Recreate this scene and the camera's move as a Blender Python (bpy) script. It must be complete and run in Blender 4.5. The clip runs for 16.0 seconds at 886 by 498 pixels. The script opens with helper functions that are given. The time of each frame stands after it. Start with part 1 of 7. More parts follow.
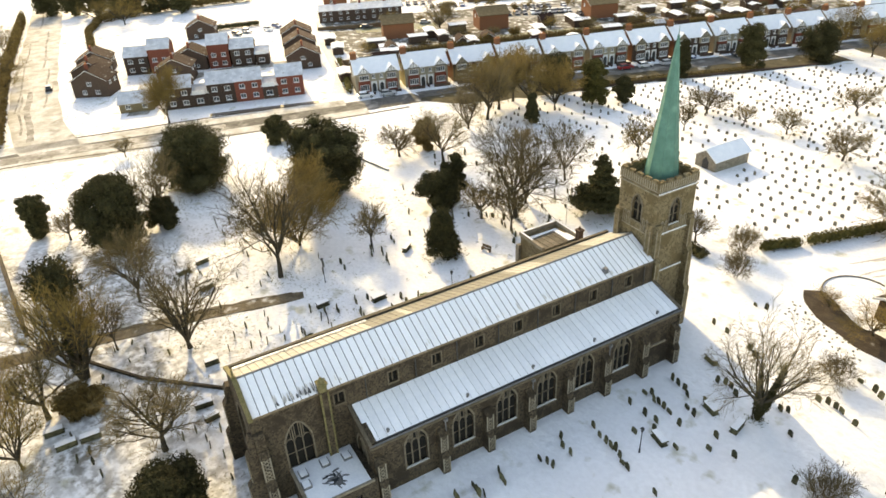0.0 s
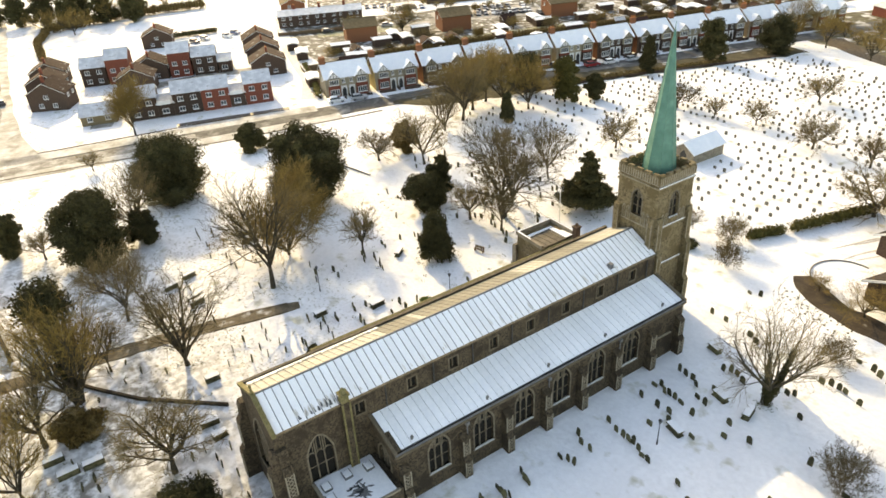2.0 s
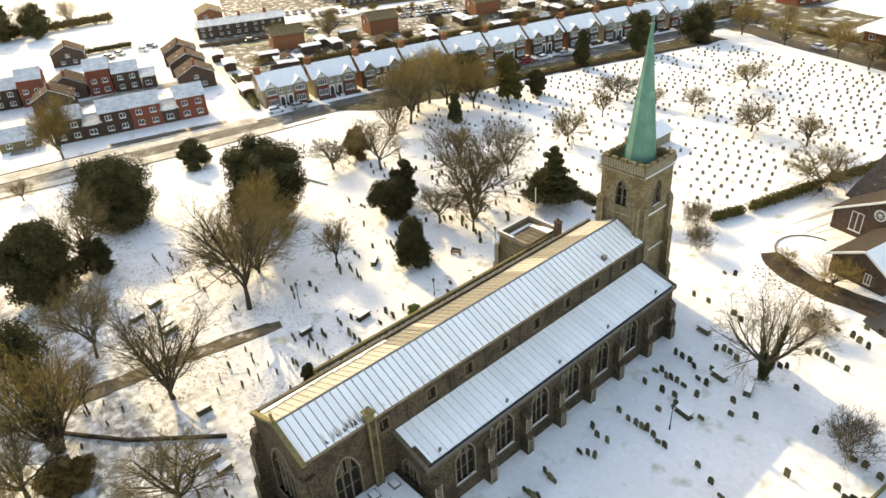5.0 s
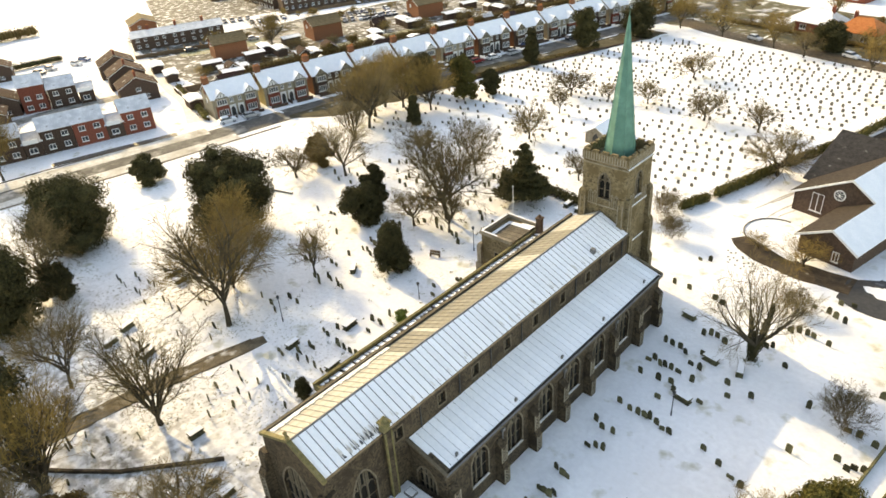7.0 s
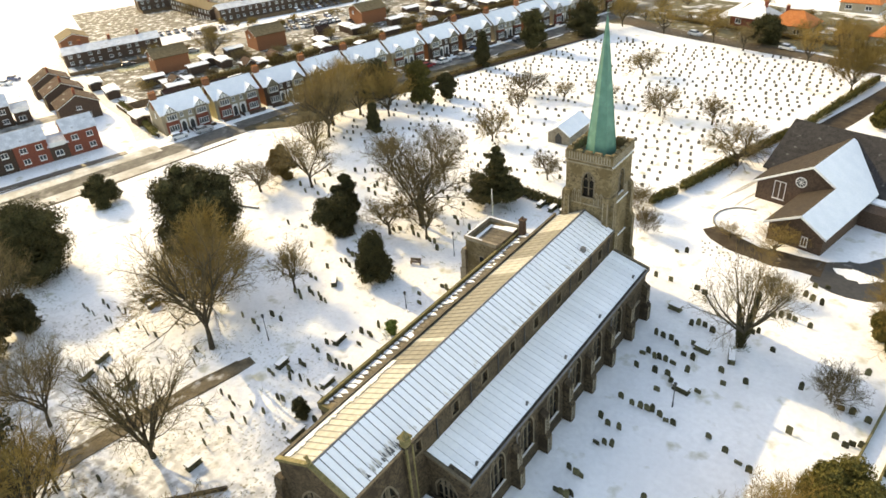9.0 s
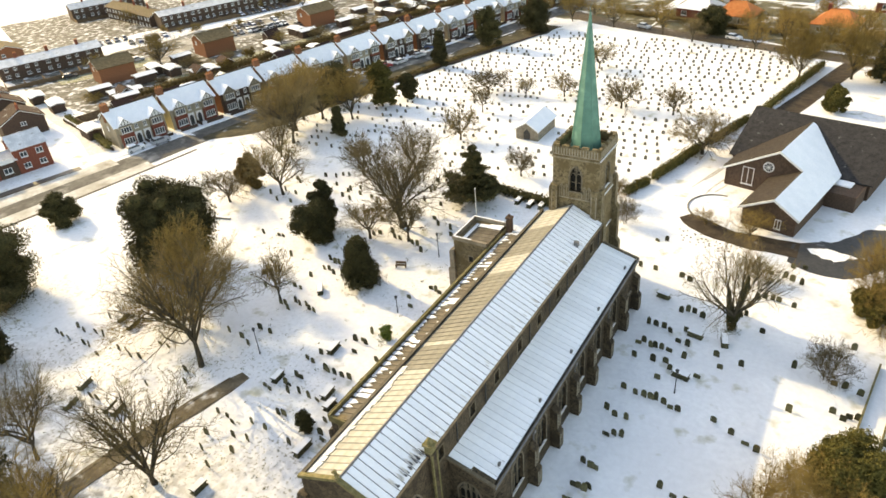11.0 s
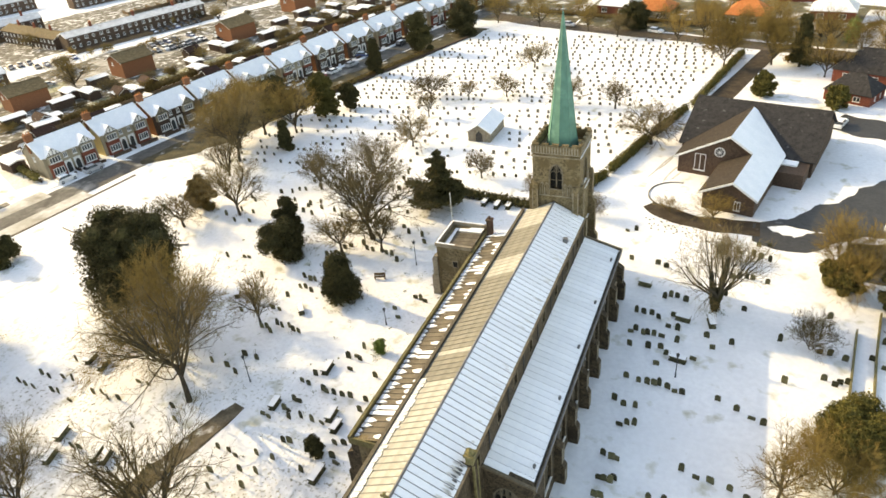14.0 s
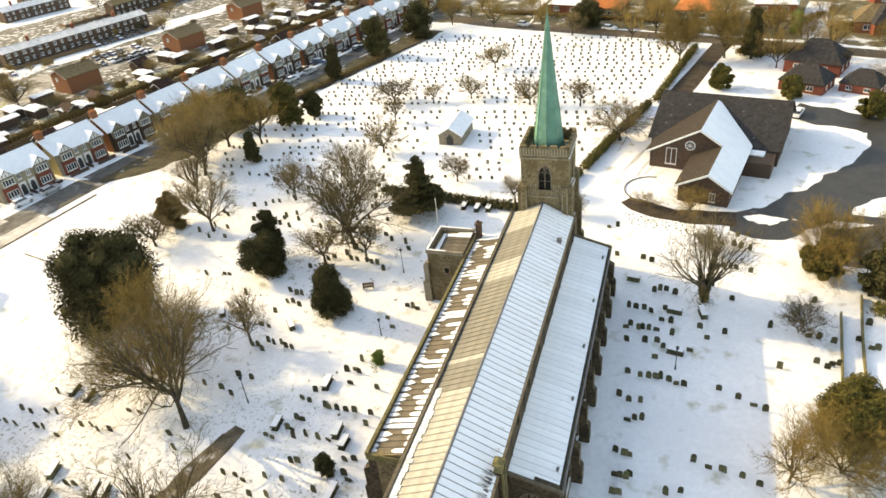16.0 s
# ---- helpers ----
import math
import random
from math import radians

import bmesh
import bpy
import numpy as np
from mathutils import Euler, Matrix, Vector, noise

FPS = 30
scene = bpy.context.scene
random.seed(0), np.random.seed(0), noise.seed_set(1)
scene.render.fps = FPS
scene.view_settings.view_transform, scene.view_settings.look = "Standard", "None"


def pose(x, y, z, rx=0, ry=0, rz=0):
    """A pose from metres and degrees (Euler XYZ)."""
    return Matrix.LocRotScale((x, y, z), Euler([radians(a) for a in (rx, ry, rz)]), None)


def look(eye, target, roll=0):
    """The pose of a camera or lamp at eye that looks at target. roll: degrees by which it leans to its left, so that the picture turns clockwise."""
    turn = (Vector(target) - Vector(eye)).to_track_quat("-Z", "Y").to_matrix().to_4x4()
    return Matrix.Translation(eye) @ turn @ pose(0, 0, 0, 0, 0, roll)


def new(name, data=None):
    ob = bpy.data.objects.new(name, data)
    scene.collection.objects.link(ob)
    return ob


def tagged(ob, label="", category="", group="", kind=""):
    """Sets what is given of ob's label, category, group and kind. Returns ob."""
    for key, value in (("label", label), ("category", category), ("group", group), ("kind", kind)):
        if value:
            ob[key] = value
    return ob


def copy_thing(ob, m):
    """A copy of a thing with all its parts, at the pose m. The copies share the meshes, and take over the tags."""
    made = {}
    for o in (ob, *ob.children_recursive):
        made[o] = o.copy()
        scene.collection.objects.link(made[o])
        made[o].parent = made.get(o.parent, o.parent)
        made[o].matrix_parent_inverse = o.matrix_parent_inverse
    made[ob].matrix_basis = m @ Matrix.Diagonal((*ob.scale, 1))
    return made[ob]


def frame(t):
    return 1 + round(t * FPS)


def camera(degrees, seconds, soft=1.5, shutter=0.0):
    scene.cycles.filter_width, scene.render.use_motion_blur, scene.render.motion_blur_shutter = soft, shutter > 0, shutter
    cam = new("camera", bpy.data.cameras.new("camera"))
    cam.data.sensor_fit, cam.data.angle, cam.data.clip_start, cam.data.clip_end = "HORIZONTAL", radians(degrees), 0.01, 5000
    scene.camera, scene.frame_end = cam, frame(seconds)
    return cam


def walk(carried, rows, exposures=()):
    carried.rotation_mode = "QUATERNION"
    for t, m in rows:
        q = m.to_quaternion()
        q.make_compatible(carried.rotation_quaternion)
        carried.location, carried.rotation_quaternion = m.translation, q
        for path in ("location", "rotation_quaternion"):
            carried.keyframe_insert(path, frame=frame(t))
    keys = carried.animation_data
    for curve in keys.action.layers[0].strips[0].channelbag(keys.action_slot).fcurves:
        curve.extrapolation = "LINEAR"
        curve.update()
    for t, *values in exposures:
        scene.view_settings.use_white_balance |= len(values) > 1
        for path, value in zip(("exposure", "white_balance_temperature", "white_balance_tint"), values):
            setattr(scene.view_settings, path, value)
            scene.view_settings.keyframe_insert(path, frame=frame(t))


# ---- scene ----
cam = camera(65.0, 16.0, soft=1.6)
PATH = [
    (0, (51.681, -5.608, 54.299), (50.17, -4.796, 53.271), -2.9),
    (0.5, (50.95, -6.843, 54.266), (49.453, -6.005, 53.239), -3.0),
    (1, (50.081, -7.982, 54.256), (48.601, -7.114, 53.228), -3.1),
    (1.5, (49.194, -9.005, 54.25), (47.73, -8.111, 53.222), -3.2),
    (2, (48.325, -9.951, 54.305), (46.877, -9.031, 53.276), -3.3),
    (2.5, (47.419, -10.938, 54.371), (45.991, -9.99, 53.341), -3.4),
    (3, (46.475, -11.95, 54.444), (45.067, -10.974, 53.413), -3.5),
    (3.5, (45.403, -12.947, 54.484), (44.017, -11.94, 53.451), -3.6),
    (4, (44.35, -13.878, 54.505), (42.988, -12.841, 53.471), -3.7),
    (6.5, (38.922, -18.337, 54.188), (37.7, -17.142, 53.15), -4.2),
    (7, (37.77, -19.204, 54.259), (36.578, -17.98, 53.22), -4.3),
    (7.5, (36.509, -20.041, 54.332), (35.349, -18.787, 53.292), -4.4),
    (8, (35.292, -20.794, 54.439), (34.164, -19.511, 53.398), -4.5),
    (8.5, (34.0, -21.484, 54.546), (32.905, -20.174, 53.504), -4.6),
    (9, (32.794, -22.202, 54.625), (31.73, -20.867, 53.584), -4.7),
    (11.3, (27.155, -25.068, 55.009), (26.236, -23.638, 53.957), -5.3),
    (11.5, (26.656, -25.299, 55.018), (25.748, -23.859, 53.967), -5.4),
    (12, (25.39, -25.837, 55.031), (24.515, -24.379, 53.979), -5.5),
    (12.5, (24.166, -26.312, 55.056), (23.324, -24.836, 54.002), -5.6),
    (13, (22.951, -26.79, 55.115), (22.142, -25.296, 54.059), -5.7),
    (13.5, (21.569, -27.275, 55.244), (20.797, -25.764, 54.186), -5.8),
    (14, (20.158, -27.764, 55.41), (19.422, -26.235, 54.35), -5.9),
    (14.5, (18.802, -28.142, 55.622), (18.102, -26.599, 54.56), -6.0),
    (15, (17.483, -28.434, 55.884), (16.816, -26.877, 54.82), -6.1),
    (15.5, (16.138, -28.649, 56.083), (15.506, -27.081, 55.015), -6.3),
    (16, (14.935, -28.868, 56.218), (14.334, -27.289, 55.148), -6.4),
]
walk(cam, [(t, look(eye, target, roll)) for t, eye, target, roll in PATH], [(0.0, 1.64, 9500, 12), (16.0, 1.69, 9500, 11)])

# ---- world and light ----
SUN_ELEVATION = radians(25.5)
SUN_FROM = Vector((-0.982, 0.187, 0)).normalized()
world = bpy.data.worlds.new("winter_sky")
scene.world = world
world.use_nodes = True
wn = world.node_tree.nodes
sky = wn.new("ShaderNodeTexSky")
sky.sky_type = "NISHITA"
sky.sun_disc = False
sky.sun_elevation = SUN_ELEVATION
sky.sun_rotation = math.atan2(SUN_FROM.x, SUN_FROM.y)
wn["Background"].inputs[1].default_value = 0.15
world.node_tree.links.new(sky.outputs[0], wn["Background"].inputs[0])
sun = new("sun", bpy.data.lights.new("sun", "SUN"))
sun.data.energy, sun.data.angle, sun.data.color = 1.65, radians(0.6), (0.95, 0.845, 0.55)
sun.matrix_world = look(SUN_FROM * 100 * math.cos(SUN_ELEVATION) + Vector((0, 0, 100 * math.sin(SUN_ELEVATION))), (0, 0, 0))


# ---- materials ----
def ramp(nt, stops):
    n = nt.nodes.new("ShaderNodeValToRGB")
    while len(n.color_ramp.elements) < len(stops):
        n.color_ramp.elements.new(0.5)
    for e, (p, c) in zip(n.color_ramp.elements, stops):
        e.position, e.color = p, (*c, 1)
    return n


def surface(name, c1, c2, size=1.0, rough=0.8, fine=None, fine_size=0.1, fine_mix=0.35, bump=0.3, bump_size=None, metal=0.0,
            vary=0.0, cells=False, lo=0.35, hi=0.65, place="Object", stain=None, stain_size=6.0, stain_at=0.58, coat=0.0, flecks=None):
    """A two-scale procedural surface: c1 to c2 in patches of `size` metres, a finer grain, stains of a third colour, relief."""
    m = bpy.data.materials.new(name)
    m.use_nodes = True
    nt = m.node_tree
    b = nt.nodes["Principled BSDF"]
    link = nt.links.new
    if place == "World":
        co = nt.nodes.new("ShaderNodeNewGeometry").outputs["Position"]
    else:
        co = nt.nodes.new("ShaderNodeTexCoord").outputs["Object"]

    def tex(s, detail=4.0):
        n = nt.nodes.new("ShaderNodeTexNoise")
        n.inputs["Scale"].default_value = 1.0 / s
        n.inputs["Detail"].default_value = detail
        link(co, n.inputs["Vector"])
        return n.outputs["Fac"]

    if cells:
        v = nt.nodes.new("ShaderNodeTexVoronoi")
        v.inputs["Scale"].default_value = 1.0 / size
        link(co, v.inputs["Vector"])
        first = nt.nodes.new("ShaderNodeSeparateColor")
        link(v.outputs["Color"], first.inputs[0])
        fac = first.outputs[0]
        r = ramp(nt, [(0.1, c1), (0.9, c2)])
    else:
        fac = tex(size)
        r = ramp(nt, [(lo, c1), (hi, c2)])
    link(fac, r.inputs[0])
    out = r.outputs[0]

    def mixed(a, bcol, f, mode="MIX"):
        n = nt.nodes.new("ShaderNodeMix")
        n.data_type, n.blend_type = "RGBA", mode
        link(a, n.inputs[6])
        if isinstance(bcol, tuple):
            n.inputs[7].default_value = (*bcol, 1)
        else:
            link(bcol, n.inputs[7])
        if isinstance(f, float):
            n.inputs[0].default_value = f
        else:
            link(f, n.inputs[0])
        return n.outputs[2]

    g = tex(fine_size, 3.0)
    if fine:
        fr = ramp(nt, [(0.5 - 0.12, (0, 0, 0)), (0.5 + 0.16, (fine_mix,) * 3)])
        link(g, fr.inputs[0])
        out = mixed(out, fine, fr.outputs[0])
    if stain:
        sr = ramp(nt, [(stain_at, (0, 0, 0)), (stain_at + 0.12, (0.9,) * 3)])
        link(tex(stain_size, 6.0), sr.inputs[0])
        out = mixed(out, stain, sr.outputs[0])
    if flecks:
        fa = ramp(nt, [(0.555, (0, 0, 0)), (0.66, (0.8,) * 3)])
        link(tex(0.42, 2.0), fa.inputs[0])
        fb = ramp(nt, [(0.43, (0, 0, 0)), (0.60, (1, 1, 1))])
        link(tex(11.0, 3.0), fb.inputs[0])
        # more shows through the thin snow of the sunny south side
        sep = nt.nodes.new("ShaderNodeSeparateXYZ")
        link(co, sep.inputs[0])
        side = nt.nodes.new("ShaderNodeMapRange")
        side.inputs[1].default_value, side.inputs[2].default_value = 14.0, -6.0
        side.inputs[3].default_value, side.inputs[4].default_value = 0.12, 1.0
        link(sep.outputs[0], side.inputs[0])
        lawn = nt.nodes.new("ShaderNodeMapRange")
        lawn.inputs[1].default_value, lawn.inputs[2].default_value = 8.0, 24.0
        lawn.inputs[3].default_value, lawn.inputs[4].default_value = 1.0, 0.3
        link(sep.outputs[1], lawn.inputs[0])
        show = mixed(mixed(fa.outputs[0], fb.outputs[0], 1.0, "MULTIPLY"), side.outputs[0], 1.0, "MULTIPLY")
        out = mixed(out, flecks, mixed(show, lawn.outputs[0], 1.0, "MULTIPLY"))
        # leaf litter, trodden thin snow and painted shade under the east yard's trees
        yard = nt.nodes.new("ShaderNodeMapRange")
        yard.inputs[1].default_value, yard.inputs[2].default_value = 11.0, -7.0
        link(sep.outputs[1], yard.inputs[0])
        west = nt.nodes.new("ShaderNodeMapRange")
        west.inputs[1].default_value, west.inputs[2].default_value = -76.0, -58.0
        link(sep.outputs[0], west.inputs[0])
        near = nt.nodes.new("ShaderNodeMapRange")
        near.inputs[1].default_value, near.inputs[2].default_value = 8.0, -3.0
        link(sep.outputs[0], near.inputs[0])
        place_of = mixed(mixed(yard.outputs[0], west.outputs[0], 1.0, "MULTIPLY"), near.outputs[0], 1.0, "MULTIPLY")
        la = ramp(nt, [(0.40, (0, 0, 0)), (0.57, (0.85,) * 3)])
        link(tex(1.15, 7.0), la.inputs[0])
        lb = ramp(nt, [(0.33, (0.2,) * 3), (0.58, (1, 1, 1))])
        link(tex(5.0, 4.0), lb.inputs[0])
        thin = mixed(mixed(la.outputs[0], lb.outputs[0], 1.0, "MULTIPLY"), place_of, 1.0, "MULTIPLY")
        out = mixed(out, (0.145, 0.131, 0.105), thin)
    if vary:
        info = nt.nodes.new("ShaderNodeObjectInfo")
        vr = ramp(nt, [(0.0, (1 - vary,) * 3), (1.0, (1 + vary,) * 3)])
        link(info.outputs["Random"], vr.inputs[0])
        out = mixed(out, vr.outputs[0], 1.0, "MULTIPLY")
    link(out, b.inputs["Base Color"])
    b.inputs["Roughness"].default_value = rough
    b.inputs["Metallic"].default_value = metal
    b.inputs["Specular IOR Level"].default_value = 0.5 if rough < 0.7 else 0.2
    b.inputs["Coat Weight"].default_value = coat
    if bump:
        bn = nt.nodes.new("ShaderNodeBump")
        bn.inputs["Strength"].default_value = bump
        bn.inputs["Distance"].default_value = (bump_size or fine_size) * 0.5
        link(tex(bump_size or fine_size, 5.0), bn.inputs["Height"])
        link(bn.outputs[0], b.inputs["Normal"])
    return m


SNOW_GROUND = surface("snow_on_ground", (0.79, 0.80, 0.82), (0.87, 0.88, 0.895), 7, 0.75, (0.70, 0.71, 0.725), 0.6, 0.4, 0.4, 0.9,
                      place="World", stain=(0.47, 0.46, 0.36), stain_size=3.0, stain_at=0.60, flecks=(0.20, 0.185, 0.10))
SNOW = surface("snow_on_roofs", (0.80, 0.82, 0.85), (0.87, 0.88, 0.90), 1.5, 0.7, (0.72, 0.75, 0.79), 0.25, 0.4, 0.3, 0.3, vary=0.05)
SNOW_OLD = surface("half_melted_snow_on_tiles", (0.50, 0.52, 0.55), (0.70, 0.715, 0.74), 1.6, 0.75, (0.42, 0.43, 0.45), 0.3, 0.5, 0.4, 0.35, vary=0.10, stain=(0.20, 0.175, 0.155), stain_size=1.8, stain_at=0.635)
SNOW_THIN = surface("thin_frosted_snow", (0.78, 0.79, 0.80), (0.62, 0.61, 0.58), 0.8, 0.7, (0.40, 0.38, 0.34), 0.12, 0.45, 0.3, 0.2, vary=0.10)
LEAD_TAN = surface("weathered_lead_in_brown", (0.165, 0.158, 0.131), (0.225, 0.215, 0.18), 0.9, 0.8, (0.13, 0.122, 0.10), 0.15, 0.5, 0.15, vary=0.08, stain=(0.30, 0.29, 0.25), stain_size=2.5, stain_at=0.56)
LEAD_BROWN = surface("wet_brown_lead", (0.10, 0.083, 0.06), (0.165, 0.138, 0.10), 0.9, 0.75, (0.075, 0.062, 0.045), 0.15, 0.5, 0.15, vary=0.14)
LEAD_PALE = surface("frosted_pale_lead", (0.29, 0.285, 0.25), (0.39, 0.385, 0.35), 0.9, 0.75, (0.30, 0.285, 0.235), 0.15, 0.5, 0.15, vary=0.07, stain=(0.56, 0.56, 0.55), stain_size=1.6, stain_at=0.6)
LEAD = surface("dark_grey_lead", (0.10, 0.105, 0.11), (0.17, 0.17, 0.175), 0.8, 0.5, (0.06, 0.06, 0.06), 0.1, 0.5, 0.2)
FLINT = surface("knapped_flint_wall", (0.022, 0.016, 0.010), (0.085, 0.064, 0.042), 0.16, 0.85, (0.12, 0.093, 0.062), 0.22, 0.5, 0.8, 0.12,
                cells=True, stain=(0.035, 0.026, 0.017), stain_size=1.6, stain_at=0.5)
# paler and warmer than FLINT, partly to stand in for snow-bounced light
FLINT_PALE = surface("weathered_flint_with_warm_bounce", (0.08, 0.06, 0.034), (0.205, 0.16, 0.092), 0.18, 0.85, (0.25, 0.20, 0.12), 0.3, 0.5, 0.8, 0.14,
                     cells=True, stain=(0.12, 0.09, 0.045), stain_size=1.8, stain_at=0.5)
STONE = surface("dressed_limestone", (0.24, 0.20, 0.145), (0.34, 0.29, 0.215), 0.7, 0.85, (0.13, 0.11, 0.08), 0.12, 0.5, 0.4, stain=(0.14, 0.12, 0.075), stain_size=0.9)
STONE_DARK = surface("dark_dressed_stone", (0.10, 0.082, 0.055), (0.17, 0.14, 0.10), 0.6, 0.85, (0.07, 0.056, 0.038), 0.12, 0.5, 0.4)
WINDOW_STONE = surface("weathered_window_stone", (0.13, 0.108, 0.078), (0.21, 0.18, 0.135), 0.5, 0.85, (0.08, 0.066, 0.046), 0.12, 0.5, 0.4)
MOSSY = surface("lichened_stone", (0.13, 0.115, 0.05), (0.23, 0.195, 0.10), 0.5, 0.9, (0.08, 0.072, 0.032), 0.1, 0.6, 0.5)
COPPER = surface("verdigris_copper", (0.055, 0.175, 0.135), (0.085, 0.235, 0.185), 1.2, 0.65, (0.045, 0.12, 0.095), 0.3, 0.4, 0.15, stain=(0.12, 0.28, 0.22), stain_size=1.5)
DARK_GLASS = surface("dark_leaded_glass", (0.006, 0.005, 0.004), (0.013, 0.011, 0.009), 0.4, 0.85, (0.020, 0.018, 0.015), 0.12, 0.5, 0.3)
PANE = surface("house_window_glass", (0.03, 0.035, 0.04), (0.07, 0.075, 0.08), 0.6, 0.12, None, 0.3, bump=0.05)
FLUSHWORK = surface("pale_flushwork_stone", (0.23, 0.20, 0.15), (0.33, 0.29, 0.225), 0.4, 0.85, (0.15, 0.13, 0.095), 0.1, 0.5, 0.3)
BRICK_RED = surface("red_brick", (0.17, 0.05, 0.032), (0.26, 0.08, 0.048), 0.25, 0.9, (0.12, 0.045, 0.032), 0.08, 0.5, 0.3, vary=0.15)
BRICK_ORANGE = surface("orange_brick", (0.21, 0.085, 0.042), (0.29, 0.122, 0.062), 0.3, 0.9, (0.15, 0.062, 0.034), 0.08, 0.5, 0.3, vary=0.15)
BRICK_BROWN = surface("brown_brick", (0.065, 0.042, 0.03), (0.115, 0.075, 0.053), 0.25, 0.9, (0.05, 0.034, 0.026), 0.08, 0.5, 0.3, vary=0.2)
BRICK_BUFF = surface("buff_brick", (0.16, 0.125, 0.07), (0.23, 0.18, 0.105), 0.25, 0.9, (0.12, 0.09, 0.055), 0.08, 0.5, 0.3, vary=0.15)
RENDER = surface("cream_painted_render", (0.28, 0.24, 0.172), (0.37, 0.32, 0.235), 2.0, 0.85, (0.28, 0.245, 0.18), 0.2, 0.4, 0.15, vary=0.2)
RENDER_YELLOW = surface("yellow_painted_render", (0.66, 0.55, 0.28), (0.72, 0.62, 0.34), 2.0, 0.85, (0.55, 0.46, 0.25), 0.2, 0.4, 0.15)
WHITE = surface("white_paint", (0.72, 0.72, 0.70), (0.80, 0.80, 0.78), 0.5, 0.5, (0.60, 0.60, 0.57), 0.1, 0.3, 0.1)
TIMBER = surface("black_painted_timber", (0.02, 0.02, 0.018), (0.05, 0.045, 0.04), 0.3, 0.6, None, 0.1, bump=0.2)
TILE_BROWN = surface("brown_concrete_tiles", (0.026, 0.021, 0.017), (0.046, 0.037, 0.03), 0.5, 0.95, (0.028, 0.021, 0.017), 0.16, 0.6, 0.5, 0.2, vary=0.2)
TILE_RED = surface("dull_red_tiles", (0.042, 0.022, 0.017), (0.07, 0.037, 0.028), 0.5, 0.95, (0.032, 0.019, 0.015), 0.16, 0.6, 0.5, 0.2, vary=0.2, stain=(0.42, 0.43, 0.45), stain_size=1.3, stain_at=0.615)
TILE_MOSS = surface("ochre_brown_tiles", (0.13, 0.095, 0.05), (0.20, 0.15, 0.085), 0.9, 0.9, (0.09, 0.066, 0.038), 0.2, 0.6, 0.5, 0.2, vary=0.12)
TILE_ORANGE = surface("orange_clay_tiles", (0.50, 0.16, 0.05), (0.62, 0.23, 0.08), 0.6, 0.9, (0.36, 0.12, 0.05), 0.16, 0.6, 0.5, 0.2, vary=0.10)
SLATE = surface("dark_slates_with_rime", (0.020, 0.019, 0.020), (0.040, 0.038, 0.039), 0.8, 0.95, (0.058, 0.056, 0.056), 0.18, 0.5, 0.5, 0.2,
                stain=(0.26, 0.26, 0.27), stain_size=1.1, stain_at=0.66)
ASPHALT = surface("wet_asphalt", (0.020, 0.019, 0.018), (0.036, 0.034, 0.031), 3.0, 0.6, (0.06, 0.057, 0.052), 0.5, 0.4, 0.2, place="World",
                  stain=(0.40, 0.40, 0.40), stain_size=5.0, stain_at=0.67)
ROAD = surface("wet_gritted_road", (0.075, 0.072, 0.066), (0.17, 0.163, 0.148), 3.0, 0.85, (0.06, 0.057, 0.052), 0.6, 0.5, 0.2, place="World",
               stain=(0.34, 0.33, 0.305), stain_size=5.0, stain_at=0.56)
SLUSH = surface("slushy_road", (0.22, 0.205, 0.175), (0.50, 0.48, 0.445), 2.6, 0.85, (0.14, 0.127, 0.105), 0.6, 0.5, 0.4, place="World",
                stain=(0.10, 0.09, 0.073), stain_size=4.0, stain_at=0.58)
TRODDEN = surface("trodden_snow_on_the_road", (0.40, 0.38, 0.335), (0.66, 0.65, 0.63), 3.5, 0.85, (0.34, 0.32, 0.27), 0.7, 0.45, 0.4, place="World",
                  stain=(0.27, 0.25, 0.21), stain_size=6.0, stain_at=0.58)
EARTH = surface("wet_brown_path", (0.085, 0.063, 0.04), (0.15, 0.115, 0.075), 0.8, 0.8, (0.055, 0.04, 0.026), 0.2, 0.5, 0.4, place="World",
                stain=(0.55, 0.55, 0.55), stain_size=1.5, stain_at=0.66)
PATH = surface("muddy_path_under_thin_snow", (0.10, 0.078, 0.05), (0.19, 0.155, 0.108), 1.4, 0.8, (0.08, 0.062, 0.04), 0.25, 0.5, 0.4, place="World",
               stain=(0.62, 0.62, 0.62), stain_size=2.4, stain_at=0.60)
BARK = surface("grey_brown_bark", (0.05, 0.041, 0.028), (0.10, 0.082, 0.055), 0.4, 0.95, (0.035, 0.029, 0.02), 0.06, 0.6, 0.6)
TWIG = surface("brown_winter_twigs", (0.12, 0.09, 0.042), (0.215, 0.16, 0.075), 1.5, 0.95, None, 0.1, bump=0, vary=0.3)
TWIG_WARM = surface("ginger_winter_twigs", (0.17, 0.115, 0.036), (0.30, 0.205, 0.064), 1.5, 0.95, None, 0.1, bump=0, vary=0.2)
LEAF_DARK = surface("dark_yew_leaves", (0.032, 0.030, 0.012), (0.070, 0.062, 0.024), 0.9, 0.9, (0.105, 0.09, 0.034), 0.3, 0.5, 0, vary=0.25)
LEAF_OLIVE = surface("olive_ivy_leaves", (0.05, 0.046, 0.012), (0.115, 0.10, 0.026), 0.7, 0.9, (0.16, 0.135, 0.04), 0.25, 0.5, 0, vary=0.2)
LEAF_BROWN = surface("brown_shrub_leaves", (0.12, 0.078, 0.026), (0.21, 0.14, 0.048), 0.7, 0.9, (0.07, 0.05, 0.018), 0.25, 0.5, 0, vary=0.15)
